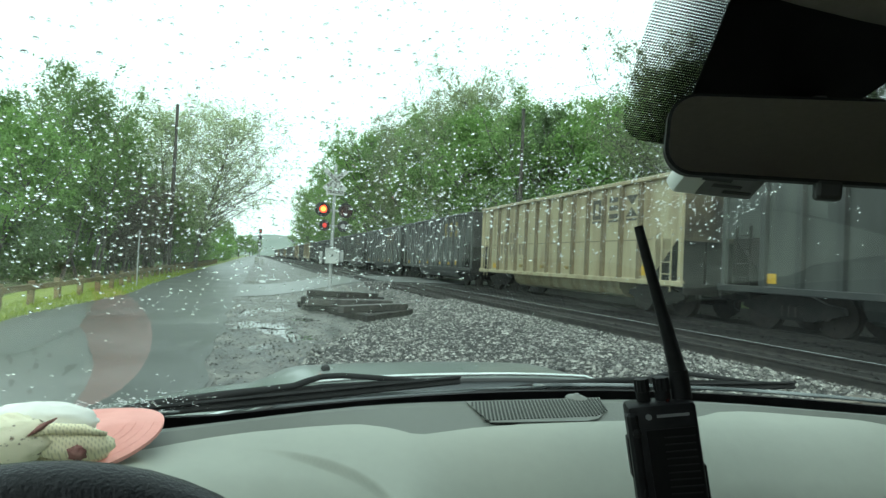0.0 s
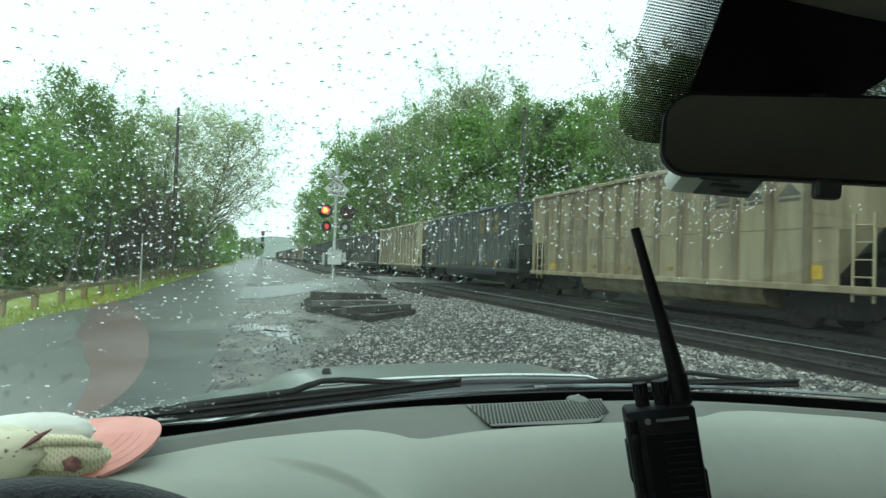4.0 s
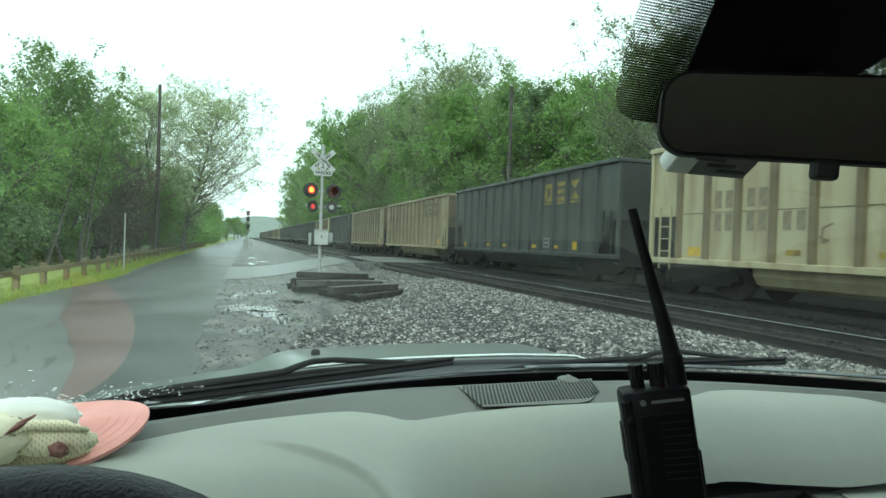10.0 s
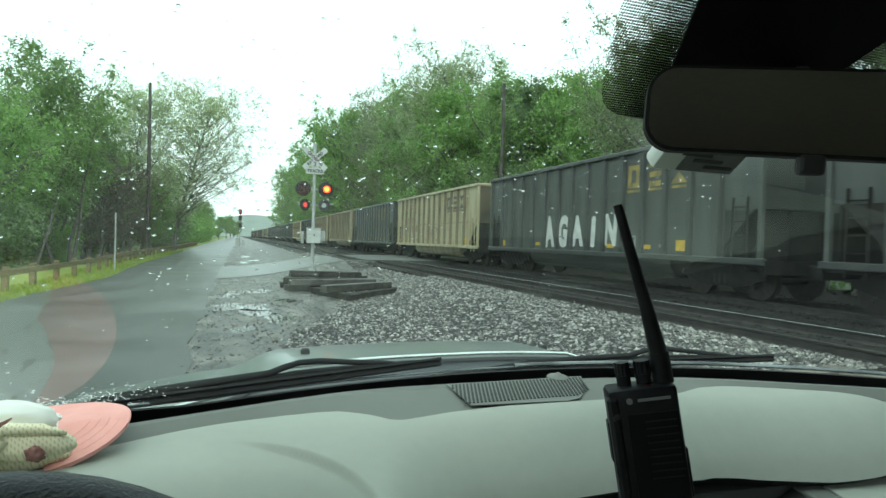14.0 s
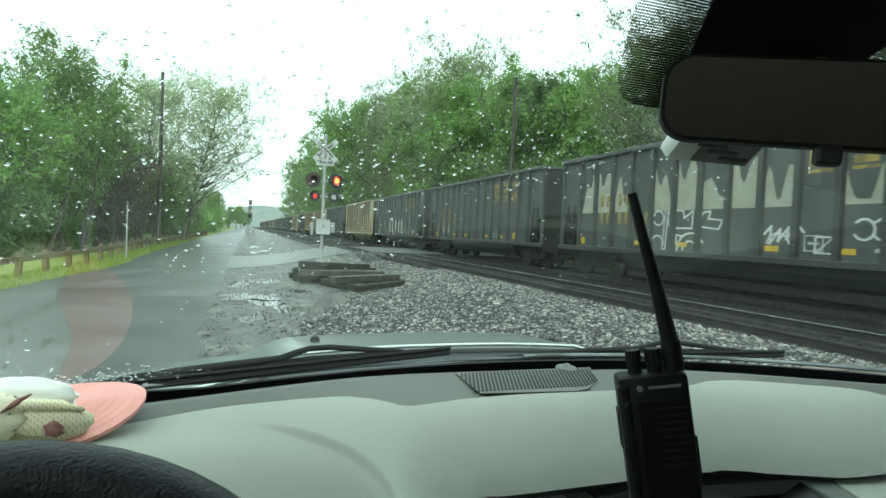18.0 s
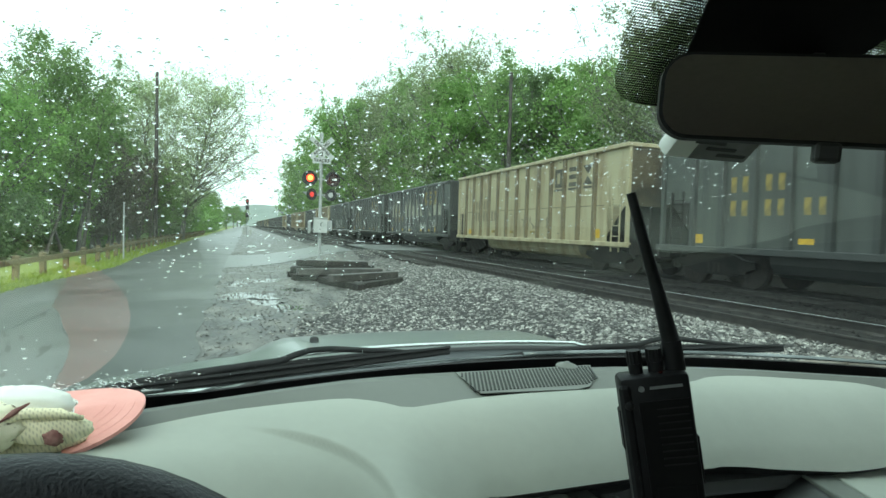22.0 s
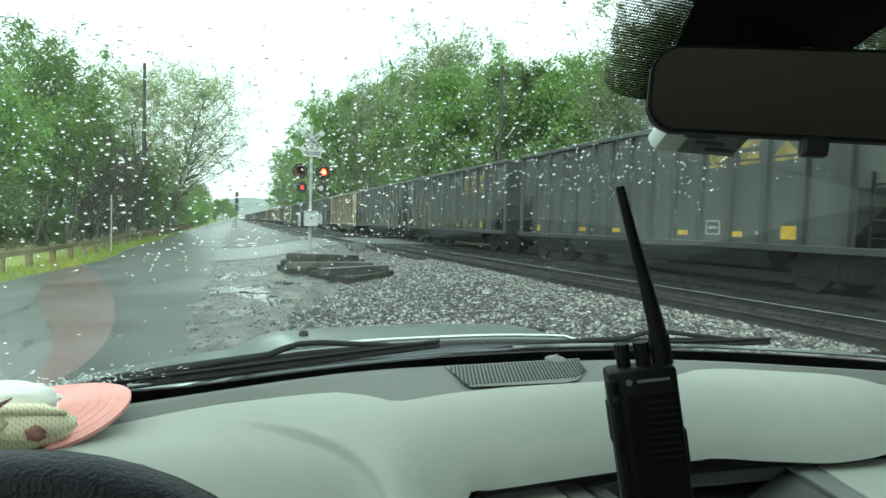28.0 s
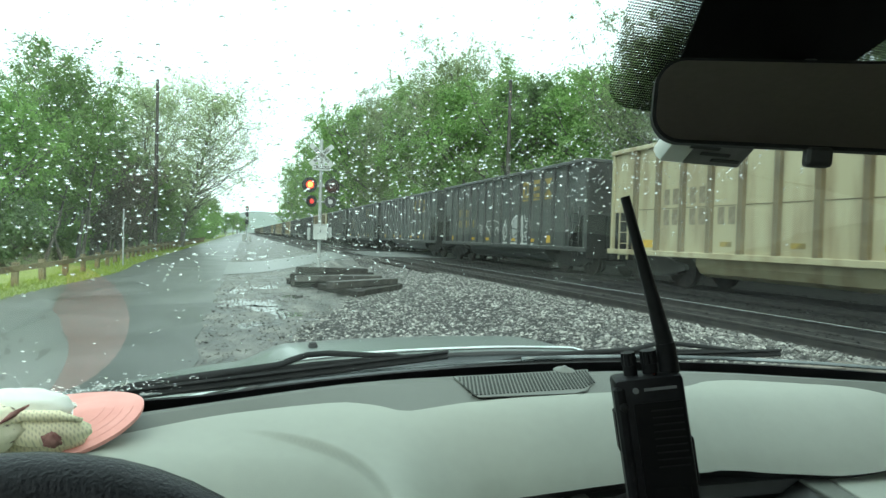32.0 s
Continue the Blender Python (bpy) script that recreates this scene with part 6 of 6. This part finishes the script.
def wiper(length, name_label):
    """Wiper: a cranked arm from its pivot, and a blade carried by bridges. x runs along it, z towards the cabin."""
    arm = bmesh.new()
    line = ((0, -0.045, -0.006), (0.07, -0.035, -0.008), (0.28, -0.004, -0.013), (0.39, -0.003, -0.017), (0.47, -0.003, -0.019), (0.55, -0.003, -0.021), (0.585, -0.002, -0.028), (0.62, -0.002, -0.033), (0.67, -0.002, -0.032), (0.75, -0.004, -0.024), (0.84, -0.006, -0.015), (0.87, -0.007, -0.010))
    bm_tube(arm, [(length * u, v, w) for u, v, w in line], [0.010, 0.009, 0.0075, 0.0068, 0.0062, 0.0058, 0.0052, 0.0050, 0.0050, 0.0048, 0.0046, 0.0046], 8)
    bm_tube(arm, [(0, -0.045, 0.012), (0, -0.045, -0.012)], 0.012, 12)
    w = part("wiper_arm", arm, M_WIPER, auto, name_label, True)
    bl = bmesh.new()
    bm_box(bl, (length * 0.62, -0.007, -0.003), (length * 0.74, 0.007, 0.009))
    bm_box(bl, (length * 0.62, -0.007, -0.0075), (length * 0.74, 0.020, 0.004))
    part("wiper_blade", bl, M_WIPER, w, "wet black rubber blade")
    br = bmesh.new()
    bm_tube(br, [(length * 0.30, -0.007, -0.009), (length * 0.46, -0.007, -0.013), (length * 0.62, -0.007, -0.016), (length * 0.78, -0.007, -0.013), (length * 0.94, -0.007, -0.009)], [0.003, 0.005, 0.006, 0.005, 0.003], 6)
    for c in (0.36, 0.54, 0.70, 0.88):
        bm_tube(br, [(length * (c - 0.07), -0.007, -0.009), (length * c, -0.007, -0.0125), (length * (c + 0.07), -0.007, -0.009)], 0.0035, 6)
    part("wiper_bridge", br, M_WIPER, w)
    return w


def wiper_plane(x, slope, out):
    ax = Vector((1, slope, 0)).normalized()
    ay = (GLASS_UP - ax * GLASS_UP.dot(ax)).normalized()
    return Matrix.Translation(glass_at(x, 0, out)) @ Matrix((tuple(ax), tuple(ay), tuple(ax.cross(ay)))).transposed().to_4x4()


REST = 9.0
# each wiper: its arm, the plane it sweeps, its pivot there, and its own angle for each angle of the drive
WIPERS = [(wiper(0.71, "black wiper arm before the driver"), wiper_plane(0.05, 0.287, 0.003), (-0.382, 0.020), ((9, 20, 34, 54, 76, 109), (0.6, 17, 35.5, 57, 78, 109))),
          (wiper(0.72, "black wiper arm before the passenger"), wiper_plane(0.70, -0.15, 0.004), (-0.341, -0.013), ((9, 20, 34, 54, 76, 93, 109), (2.6, 14, 30.5, 45.6, 69.6, 89, 106)))]


def wiper_pose(plane, pivot, gear, ang):
    return INV @ plane @ pose(*pivot, -0.002, 0, 0, float(np.interp(ang, *gear)))


for w, plane, pv, rest in WIPERS:
    w.matrix_basis = wiper_pose(plane, pv, rest, REST)

# the rest of the cabin, closed round the camera
head = bmesh.new()
bm_sheet(head, lambda u, v: (u, 0.22 - 2.6 * v, 1.915 + 0.05 * math.sin(math.pi * min(1, v + 0.2)) - 0.12 * ((u - CC) / 0.75) ** 4), np.linspace(CC - 0.75, CC + 0.75, 20), np.linspace(0, 1, 14), (0, 0, 0.03))
fit_in("headliner", head, M_LINER, "grey cloth headliner", True)
roof = bmesh.new()
bm_sheet(roof, lambda u, v: (u, 0.24 - 2.7 * v, 1.96 + 0.05 * math.sin(math.pi * min(1, v + 0.2)) - 0.12 * ((u - CC) / 0.75) ** 4), np.linspace(CC - 0.78, CC + 0.78, 20), np.linspace(0, 1, 14), (0, 0, 0.02))
fit_in("roof", roof, M_HOOD, "silver-green roof", True)
for sx in (-1, 1):
    fit_in("windscreen_pillar", bm_tube(bmesh.new(), [glass_at(CC + sx * 0.95, -0.05, -0.02), glass_at(CC + sx * 0.92, 0.45, -0.02), glass_at(CC + sx * 0.86, 0.95, -0.02)], [0.05, 0.045, 0.05], 8), M_LINER, "cloth-covered windscreen pillar", True)
    fit_in("door", bm_sheet(bmesh.new(), lambda u, v: (CC + sx * (0.93 - 0.02 * v), 0.95 - 3.3 * u, 0.35 + 0.98 * v), np.linspace(0, 1, 12), np.linspace(0, 1, 4), (-sx * 0.05, 0, 0)), M_SHELL, "dark door trim", True)
    for y0, y1 in ((0.05, -0.02), (-0.95, -1.2), (-2.1, -2.4)):
        fit_in("side_pillar", bm_box(bmesh.new(), (CC + sx * 0.84, (y0 + y1) / 2, 1.62), (0.10, y0 - y1 + 0.04, 0.62), (0, -sx * 14, 0)), M_SHELL)
# windowless wall added behind the camera; it keeps the mirror dark
fit_in("rear_wall", bm_box(bmesh.new(), (CC, -2.38, 1.15), (1.8, 0.06, 1.65)), M_SHELL, "plain wall added to close the cabin behind the camera")
fit_in("cabin_floor", bm_box(bmesh.new(), (CC, -0.6, 0.38), (1.85, 3.5, 0.06)), M_SHELL, "dark cabin floor")
fit_in("firewall", bm_box(bmesh.new(), (CC, 0.93, 0.85), (1.8, 0.04, 0.95)), M_SHELL)
roof_front = bmesh.new()
bm_sheet(roof_front, lambda u, v: glass_at(u, 0.764 + 0.25 * v, -0.012 - 0.01 * math.sin(math.pi * min(1, v * 3))), np.linspace(CC - 0.78, CC + 0.78, 24), np.linspace(0, 1, 14), (0, -0.01, 0.02))
fit_in("roof_header", roof_front, M_SHELL, "grey cloth header above the windscreen", True)
for sx, sy in ((-1, 1.55), (1, 1.55), (-1, -1.5), (1, -1.5)):
    ty = bm_tube(bmesh.new(), [(-0.1, 0, 0), (-0.1, 0, 0.0001), (0.1, 0, 0), (0.1, 0, 0.0001)], [0.2, 0.33, 0.33, 0.2], 26)
    wh = fit_in("wheel", ty, M_RUBBER, "black car tyre", 40, at=Matrix.Translation((CC + sx * 0.82, sy, 0.34)))
    part("rim", bm_tube(bmesh.new(), [(-0.07, 0, 0), (0.07, 0, 0)], 0.2, 20), M_VENT, wh)

# ---- loose things in the car ----
tag = thing("toll_tag", "white plastic toll tag stuck behind the mirror", "toll tag", GLASS_M @ pose(0.482, 0.572, 0.006))
part("case", bevel(bm_box(bmesh.new(), (0, 0, 0.012), (0.110, 0.040, 0.022)), 0.006, 2), M_TAG, tag, smooth=30)
part("paper_label", bm_box(bmesh.new(), (0.014, 0.0, 0.0236), (0.078, 0.032, 0.001)), M_LABEL, tag, "grey printed label on the tag")
for k in range(3):
    part("label_bar", bm_box(bmesh.new(), (-0.012 + 0.02 * k, 0.008 - 0.008 * k, 0.0246), (0.04, 0.004, 0.001)), M_BLACK, tag)

rad = thing("two_way_radio", "black handheld two-way radio with a tall whip antenna", "radio", pose(0.348, 0.378, 1.346, 0, -10, -27) @ Matrix.Diagonal((0.68, 0.68, 0.68, 1)))
body_ = bevel(bm_box(bmesh.new(), (0, 0, 0.105), (0.082, 0.042, 0.21)), 0.006, 2)
rb = part("radio_body", body_, M_RADIO, rad, smooth=35)
part("front_panel", bevel(bm_box(bmesh.new(), (0.008, -0.0215, 0.095), (0.060, 0.003, 0.170)), 0.001, 1), M_RADIOFACE, rb, "recessed glossy front")
part("side_bumper", bevel(bm_box(bmesh.new(), (-0.036, -0.012, 0.11), (0.014, 0.025, 0.185)), 0.004, 1), M_RADIO, rb)
part("talk_button", bevel(bm_box(bmesh.new(), (-0.0425, -0.002, 0.145), (0.004, 0.018, 0.05)), 0.0015, 1), M_RADIOFACE, rb)
for k in range(9):
    part("speaker_slot", bm_box(bmesh.new(), (0.016, -0.0236, 0.170 - 0.0085 * k), (0.036, 0.001, 0.0017)), M_MIRRORBACK, rb)
part("side_button", bm_tube(bmesh.new(), [(-0.0335, -0.0235, 0.178), (-0.0335, -0.0265, 0.178)], [0.0058, 0.0045], 16), M_MIRRORBACK, rb, "round side button", True)
for k in range(3):
    part("contact_mark", bm_box(bmesh.new(), (-0.0335, -0.0252, 0.108 - 0.018 * k), (0.002, 0.001, 0.0045), (0, 20, 0)), M_MIRRORBACK, rb)
part("accessory_cover", bevel(bm_box(bmesh.new(), (0.0425, 0.0, 0.10), (0.005, 0.022, 0.06)), 0.0015, 1), M_RADIO, rb)
part("badge", bm_tube(bmesh.new(), [(-0.017, -0.0205, 0.196), (-0.017, -0.0235, 0.196)], 0.0036, 14), M_MARK, rb, "small round pale badge")
part("maker_bar", bm_box(bmesh.new(), (0.012, -0.0216, 0.196), (0.038, 0.001, 0.0034)), M_MARK, rb, "pale bar where the maker's mark stands")
part("model_bar", bm_box(bmesh.new(), (0.030, -0.0236, 0.110), (0.014, 0.001, 0.002)), M_RADIO, rb)
part("screen", bevel(bm_box(bmesh.new(), (0.008, -0.0235, 0.060), (0.046, 0.002, 0.034)), 0.001, 1), M_RADIOFACE, rb, "dark display")
for k in range(6):
    part("key", bevel(bm_box(bmesh.new(), (-0.008 + 0.016 * (k % 3), -0.0235, 0.032 - 0.013 * (k // 3)), (0.011, 0.002, 0.007)), 0.0008, 1), M_MIRRORBACK, rb)
for kx, kr in ((-0.016, 0.0095), (0.008, 0.0105)):
    kn = bm_tube(bmesh.new(), [(kx, 0.004, 0.21), (kx, 0.004, 0.222), (kx, 0.004, 0.2225), (kx, 0.004, 0.238)], [kr * 0.9, kr * 0.9, kr, kr * 0.94], 24)
    kn.verts.index_update()
    for v_ in kn.verts:
        if v_.co.z > 0.2224 and v_.index % 2 == 0:
            v_.co.x, v_.co.y = kx + (v_.co.x - kx) * 0.86, 0.004 + (v_.co.y - 0.004) * 0.86
    part("knob", kn, M_RADIO, rad, "ribbed black knob")
part("antenna", bm_tube(bmesh.new(), [(0.031, 0.004, 0.208), (0.0305, 0.004, 0.245), (0.0302, 0.004, 0.2455), (0.024, 0.004, 0.30), (0.015, 0.004, 0.37), (0.008, 0.004, 0.432)], [0.0125, 0.0118, 0.0108, 0.0085, 0.0068, 0.0058], 14), M_RADIO, rad, "thick tapered rubber antenna", 40)
part("status_lamp", bm_tube(bmesh.new(), [(0.010, -0.012, 0.21), (0.010, -0.012, 0.2125)], 0.0022, 8), M_RED_OFF, rad, "tiny red status lamp")

# cap: folded mesh crown and a pink peak, lying on the dash
cap = thing("baseball_cap", "folded cream mesh cap with a pink peak lying on the dash", "cap", pose(-0.205, 0.655, 1.374))
peak = bmesh.new()


def peak_at(u, v, lift=0.0):
    a = math.pi * (u * 1.05 - 0.42)
    r = 0.004 + 0.086 * v
    return (0.034 + r * math.cos(a) * 0.86, 0.022 + r * math.sin(a) * (0.80 if a > 0 else 0.84), 0.016 + 0.004 * math.cos(a) + lift - 0.006 * v * math.sin(a) ** 2 - 0.006 * v * max(0.0, -math.sin(a)))


bm_sheet(peak, peak_at, np.linspace(0, 1, 32), np.linspace(0, 1, 8), (0, 0, 0.004))
pk = part("peak", peak, M_PINK, cap, "stiff pink cloth peak", 50, at=pose(0.0, 0, 0.006, 7, 0, 0))
for v in (0.5, 0.62, 0.74, 0.86):
    part("stitching", bm_tube(bmesh.new(), [peak_at(u, v, 0.0040) for u in np.linspace(0.04, 0.42, 20)], 0.0004, 4), M_PINK, pk)


def lump(fn, nu=20, nv=12):
    b = bmesh.new()
    g = [[b.verts.new(fn(2 * math.pi * i / nu, math.pi * j / nv)) for i in range(nu)] for j in range(1, nv)]
    a0, a1 = b.verts.new(fn(0, 0)), b.verts.new(fn(0, math.pi))
    for i in range(nu):
        b.faces.new((a0, g[0][i], g[0][(i + 1) % nu]))
        b.faces.new((a1, g[-1][(i + 1) % nu], g[-1][i]))
    for r0, r1 in zip(g, g[1:]):
        for i in range(nu):
            b.faces.new((r0[i], r1[i], r1[(i + 1) % nu], r0[(i + 1) % nu]))
    return b


def fold(cx, cy, cz, rx, ry, rz, wob, seed, tilt=0):
    def fn(a, p):
        x, y, z = math.sin(p) * math.cos(a), math.sin(p) * math.sin(a), math.cos(p)
        k = 1 + wob * noise.noise(Vector((x * 2.3 + seed, y * 2.3, z * 2.3))) + wob * 0.7 * noise.noise(Vector((x * 6 + seed, y * 6, z * 6))) + wob * 0.12 * math.sin(7 * a + 3 * z)
        c, s = math.cos(radians(tilt)), math.sin(radians(tilt))
        px, pz = x * rx * k, z * rz * k
        return (cx + px * c - pz * s, cy + y * ry * k, max(0.0015, cz + px * s + pz * c))
    return lump(fn, 32, 18)


part("crown", fold(-0.032, 0.020, 0.024, 0.084, 0.074, 0.026, 0.02, 4.0, 0), M_PRINT, cap, "white cloth crown with small dark print", True)
part("under_fold", fold(0.015, -0.030, 0.022, 0.056, 0.026, 0.020, 0.08, 2.0, 0), M_CREAM, cap, "", True)
part("front_panel", fold(0.012, -0.028, 0.053, 0.046, 0.022, 0.016, 0.10, 6.0, -4), M_CAPWHITE, cap, "white front panel", True)
part("mesh_fold", fold(0.040, -0.060, 0.040, 0.040, 0.015, 0.016, 0.09, 1.0, -9), M_CREAM, cap, "folded cream mesh back", True)
part("side_fold", fold(-0.008, -0.066, 0.042, 0.040, 0.020, 0.025, 0.14, 8.0, 10), M_CREAMPRINT, cap, "cream mesh with small dark print", True)
part("lining", fold(0.053, -0.077, 0.034, 0.0075, 0.004, 0.006, 0.35, 3.0, -35), M_MAROON, cap, "maroon lining showing in the fold", True)
# thin maroon tube added to draw the dark slit in the fold
part("slit_tube", bm_tube(bmesh.new(), [(0.016, -0.082, 0.053), (0.024, -0.076, 0.059), (0.032, -0.064, 0.063)], [0.0008, 0.0028, 0.0008], 8), M_MAROON, cap, "dark tube standing for the slit under the folded edge", True)
part("rolled_edge", bm_tube(bmesh.new(), [(0.012, -0.079, 0.050), (0.030, -0.072, 0.056), (0.052, -0.070, 0.053), (0.074, -0.066, 0.047)], [0.002, 0.0045, 0.004, 0.002], 8), M_CREAM, cap, "", True)

# ---- rain on the windscreen ----


def drop_mesh(points, sizes, rng):
    """Small flattened domes of water standing out from the glass; points are x across and s up the glass."""
    n = len(points)
    seg, rows = 7, 3
    ang = np.arange(seg) * 2 * np.pi / seg
    base_v = []
    for k in range(rows):
        t = k / rows * np.pi / 2
        base_v += [(math.cos(t) * math.cos(a), math.cos(t) * math.sin(a), math.sin(t)) for a in ang]
    base_v = np.array(base_v + [(0, 0, 1)])
    tris = []
    for k in range(rows - 1):
        for j in range(seg):
            a, b_, c, d = k * seg + j, k * seg + (j + 1) % seg, (k + 1) * seg + (j + 1) % seg, (k + 1) * seg + j
            tris += [(a, b_, c), (a, c, d)]
    tris += [((rows - 1) * seg + j, (rows - 1) * seg + (j + 1) % seg, rows * seg) for j in range(seg)]
    tris += [(0, j + 1, j) for j in range(1, seg - 1)]
    local = base_v[None] * np.stack([sizes * rng.uniform(0.9, 1.4, n), sizes * rng.uniform(0.8, 1.1, n), sizes * rng.uniform(0.44, 0.54, n)], 1)[:, None]
    # the glass frame: x, up the glass, and outwards
    axes = np.array([(-1, 0, 0), tuple(GLASS_UP), tuple(GLASS_N)])
    V = local @ axes + np.array([tuple(glass_at(x, s, 0.001)) for x, s in points])[:, None]
    step = (np.arange(n) * len(base_v))[:, None, None]
    return raw_mesh("rain_drops", V.reshape(-1, 3), (np.array(tris)[None] + step).reshape(-1, 3), M_DROP, True)


DROP_SETS = []
rd = np.random.default_rng(31)


SWEPT = [(plane.inverted(), pv, gear, ln) for (_, plane, pv, gear), ln in zip(WIPERS, (0.71, 0.72))]


def swept(x, s):
    """The angle at which a wiper first passes over a place of the glass, or -1 where none reaches."""
    best = -1
    p = glass_at(x, s)
    for back, (px, ps), rest, ln in SWEPT:
        u = back @ p
        d, a = math.hypot(u.x - px, u.y - ps), math.degrees(math.atan2(u.y - ps, u.x - px))
        if 0.18 < d < ln + 0.12 and rest[1][0] < a < 109:
            best = a if best < 0 else min(best, a)
    return best


def scatter(n):
    """Drops lie thickest on the upper and middle glass and thin out low down and towards the passenger."""
    p = np.stack([rd.uniform(-0.45, 1.15, n), rd.uniform(0.03, 0.93, n)], 1)
    dens = np.clip((p[:, 1] - 0.25) / 0.17, 0.05, 1) * np.where(p[:, 0] > 0.60, 0.09, 1.0) * np.where(p[:, 1] > 0.56, 0.35, 1.0)
    dens *= np.where((p[:, 0] > 0.20) & (p[:, 1] < 0.44 + 0.12 * (p[:, 0] - 0.20) + rd.normal(0, 0.03, n)), 0.15, 1.0)
    p = p[rd.random(n) < dens]
    w = np.array([swept(x, s) for x, s in p])
    return p, w, (0.0006 + 0.0012 * rd.random(len(p)) ** 2.4) * (1 - 0.6 * np.clip(p[:, 1] - 0.4, 0, 0.5))


def add_drops(p, r, when):
    ob = part("rain_drops", drop_mesh(p, r, rd), None, None)
    tagged(ob, "clear rain drops standing on the windscreen glass", "rain drops", "rain on the windscreen", "stuff")
    DROP_SETS.append((ob, when))


low = np.stack([rd.normal(-0.19, 0.06, 420), rd.normal(0.068, 0.013, 420)], 1)
add_drops(low, 0.0008 + 0.0013 * rd.random(420) ** 2, ("stay",))
p, w, r = scatter(42000)
add_drops(p[w < 0], r[w < 0], ("stay",))
edges = [0, 22, 36, 50, 64, 78, 92, 110]
for a0, a1 in zip(edges, edges[1:]):
    k = (w >= a0) & (w < a1)
    add_drops(p[k], r[k], ("wiped", max(a0, REST)))
for i in range(22):
    p, w, r = scatter(1250)
    k = w > 0
    add_drops(p[k], r[k], ("lands", 11.6 + 0.72 * i + 0.2 * math.sin(i * 2.3)))

SWEEP = [(0, REST), (8.55, REST), (8.7, 13), (8.8, 22), (8.9, 34), (9.0, 54), (9.1, 76), (9.2, 93), (9.3, 108), (9.4, 103), (9.5, 78), (9.6, 57), (9.7, 30), (9.8, 15), (9.9, REST + 1), (9.97, REST), (10.1, 14),
         (10.2, 21), (10.3, 35), (10.4, 61), (10.5, 77), (10.6, 94), (10.7, 109), (10.8, 100), (10.9, 76), (11.0, 52), (11.1, 30), (11.2, 15), (11.3, REST + 1), (11.4, REST), (32, REST)]


def rain_and_wipers():
    for w_, plane, pv, rest in WIPERS:
        walk(w_, [(t, wiper_pose(plane, pv, rest, a)) for t, a in SWEEP])
    up = [(t, a) for t, a in SWEEP if 8.5 < t < 9.35]
    here = Matrix.Identity(4)
    for ob, when in DROP_SETS:
        if when[0] == "wiped":
            t0 = float(np.interp(when[1] + 7, [a for _, a in up], [t for t, _ in up]))
            gone = Matrix.Translation(GLASS_UP * -1.5 - GLASS_N * 0.3)
            walk(ob, [(0, here), (t0 - 0.05, here), (t0 + 0.09, gone), (32, gone)])
        elif when[0] == "lands":
            t0 = min(when[1], 31.5)
            high = Matrix.Translation((0, 8, 40))
            walk(ob, [(0, high), (t0 - 0.25, high), (t0, here), (32, here)])


FLASH_START, FLASH_PERIOD, FLASH_LEFT = 12.08, 1.236, 0.65


def flashing():
    """The two red lamps light in turn: each drum shows its lit face, then its dark one."""
    switches = []
    for k in range(-12, 18):
        switches += [(FLASH_START + k * FLASH_PERIOD, "left"), (FLASH_START + k * FLASH_PERIOD + FLASH_LEFT, "right")]
    for ob, sx in LAMP_TURNERS:
        me = "left" if sx < 0 else "right"
        ang, rows = 0.0, []
        for t, side in switches:
            lit = side == me
            want = ang if (ang % 360 == 0) == lit else ang + 180
            if t <= 0.1:
                ang = want
                rows = [(0, ang)]
            elif t < 31.9 and want != ang:
                rows += [(t - 0.03, ang), (t - 0.01, ang + 60), (t + 0.01, ang + 120), (t + 0.03, want)]
                ang = want
        rows.append((32, ang))
        walk(ob, [(t, pose(sx, -0.245, 3.2, 0, 0, a)) for t, a in rows])


def motions():
    for n, car in CARS.items():
        walk(car, [(t, pose(TRAIN_X, car_y(n, t), RAIL_Z)) for t in (0.0, 16.0, 32.0)])
    turn = math.degrees(SPEED / 0.46)
    for w, n in WHEELS:
        if -3 <= n <= 15:
            yy = w.location.y
            walk(w, [(0.1 * k, pose(0, yy, 0.46, -turn * 0.1 * k, 0, 0)) for k in range(321)])
    rain_and_wipers()
    flashing()


motions()
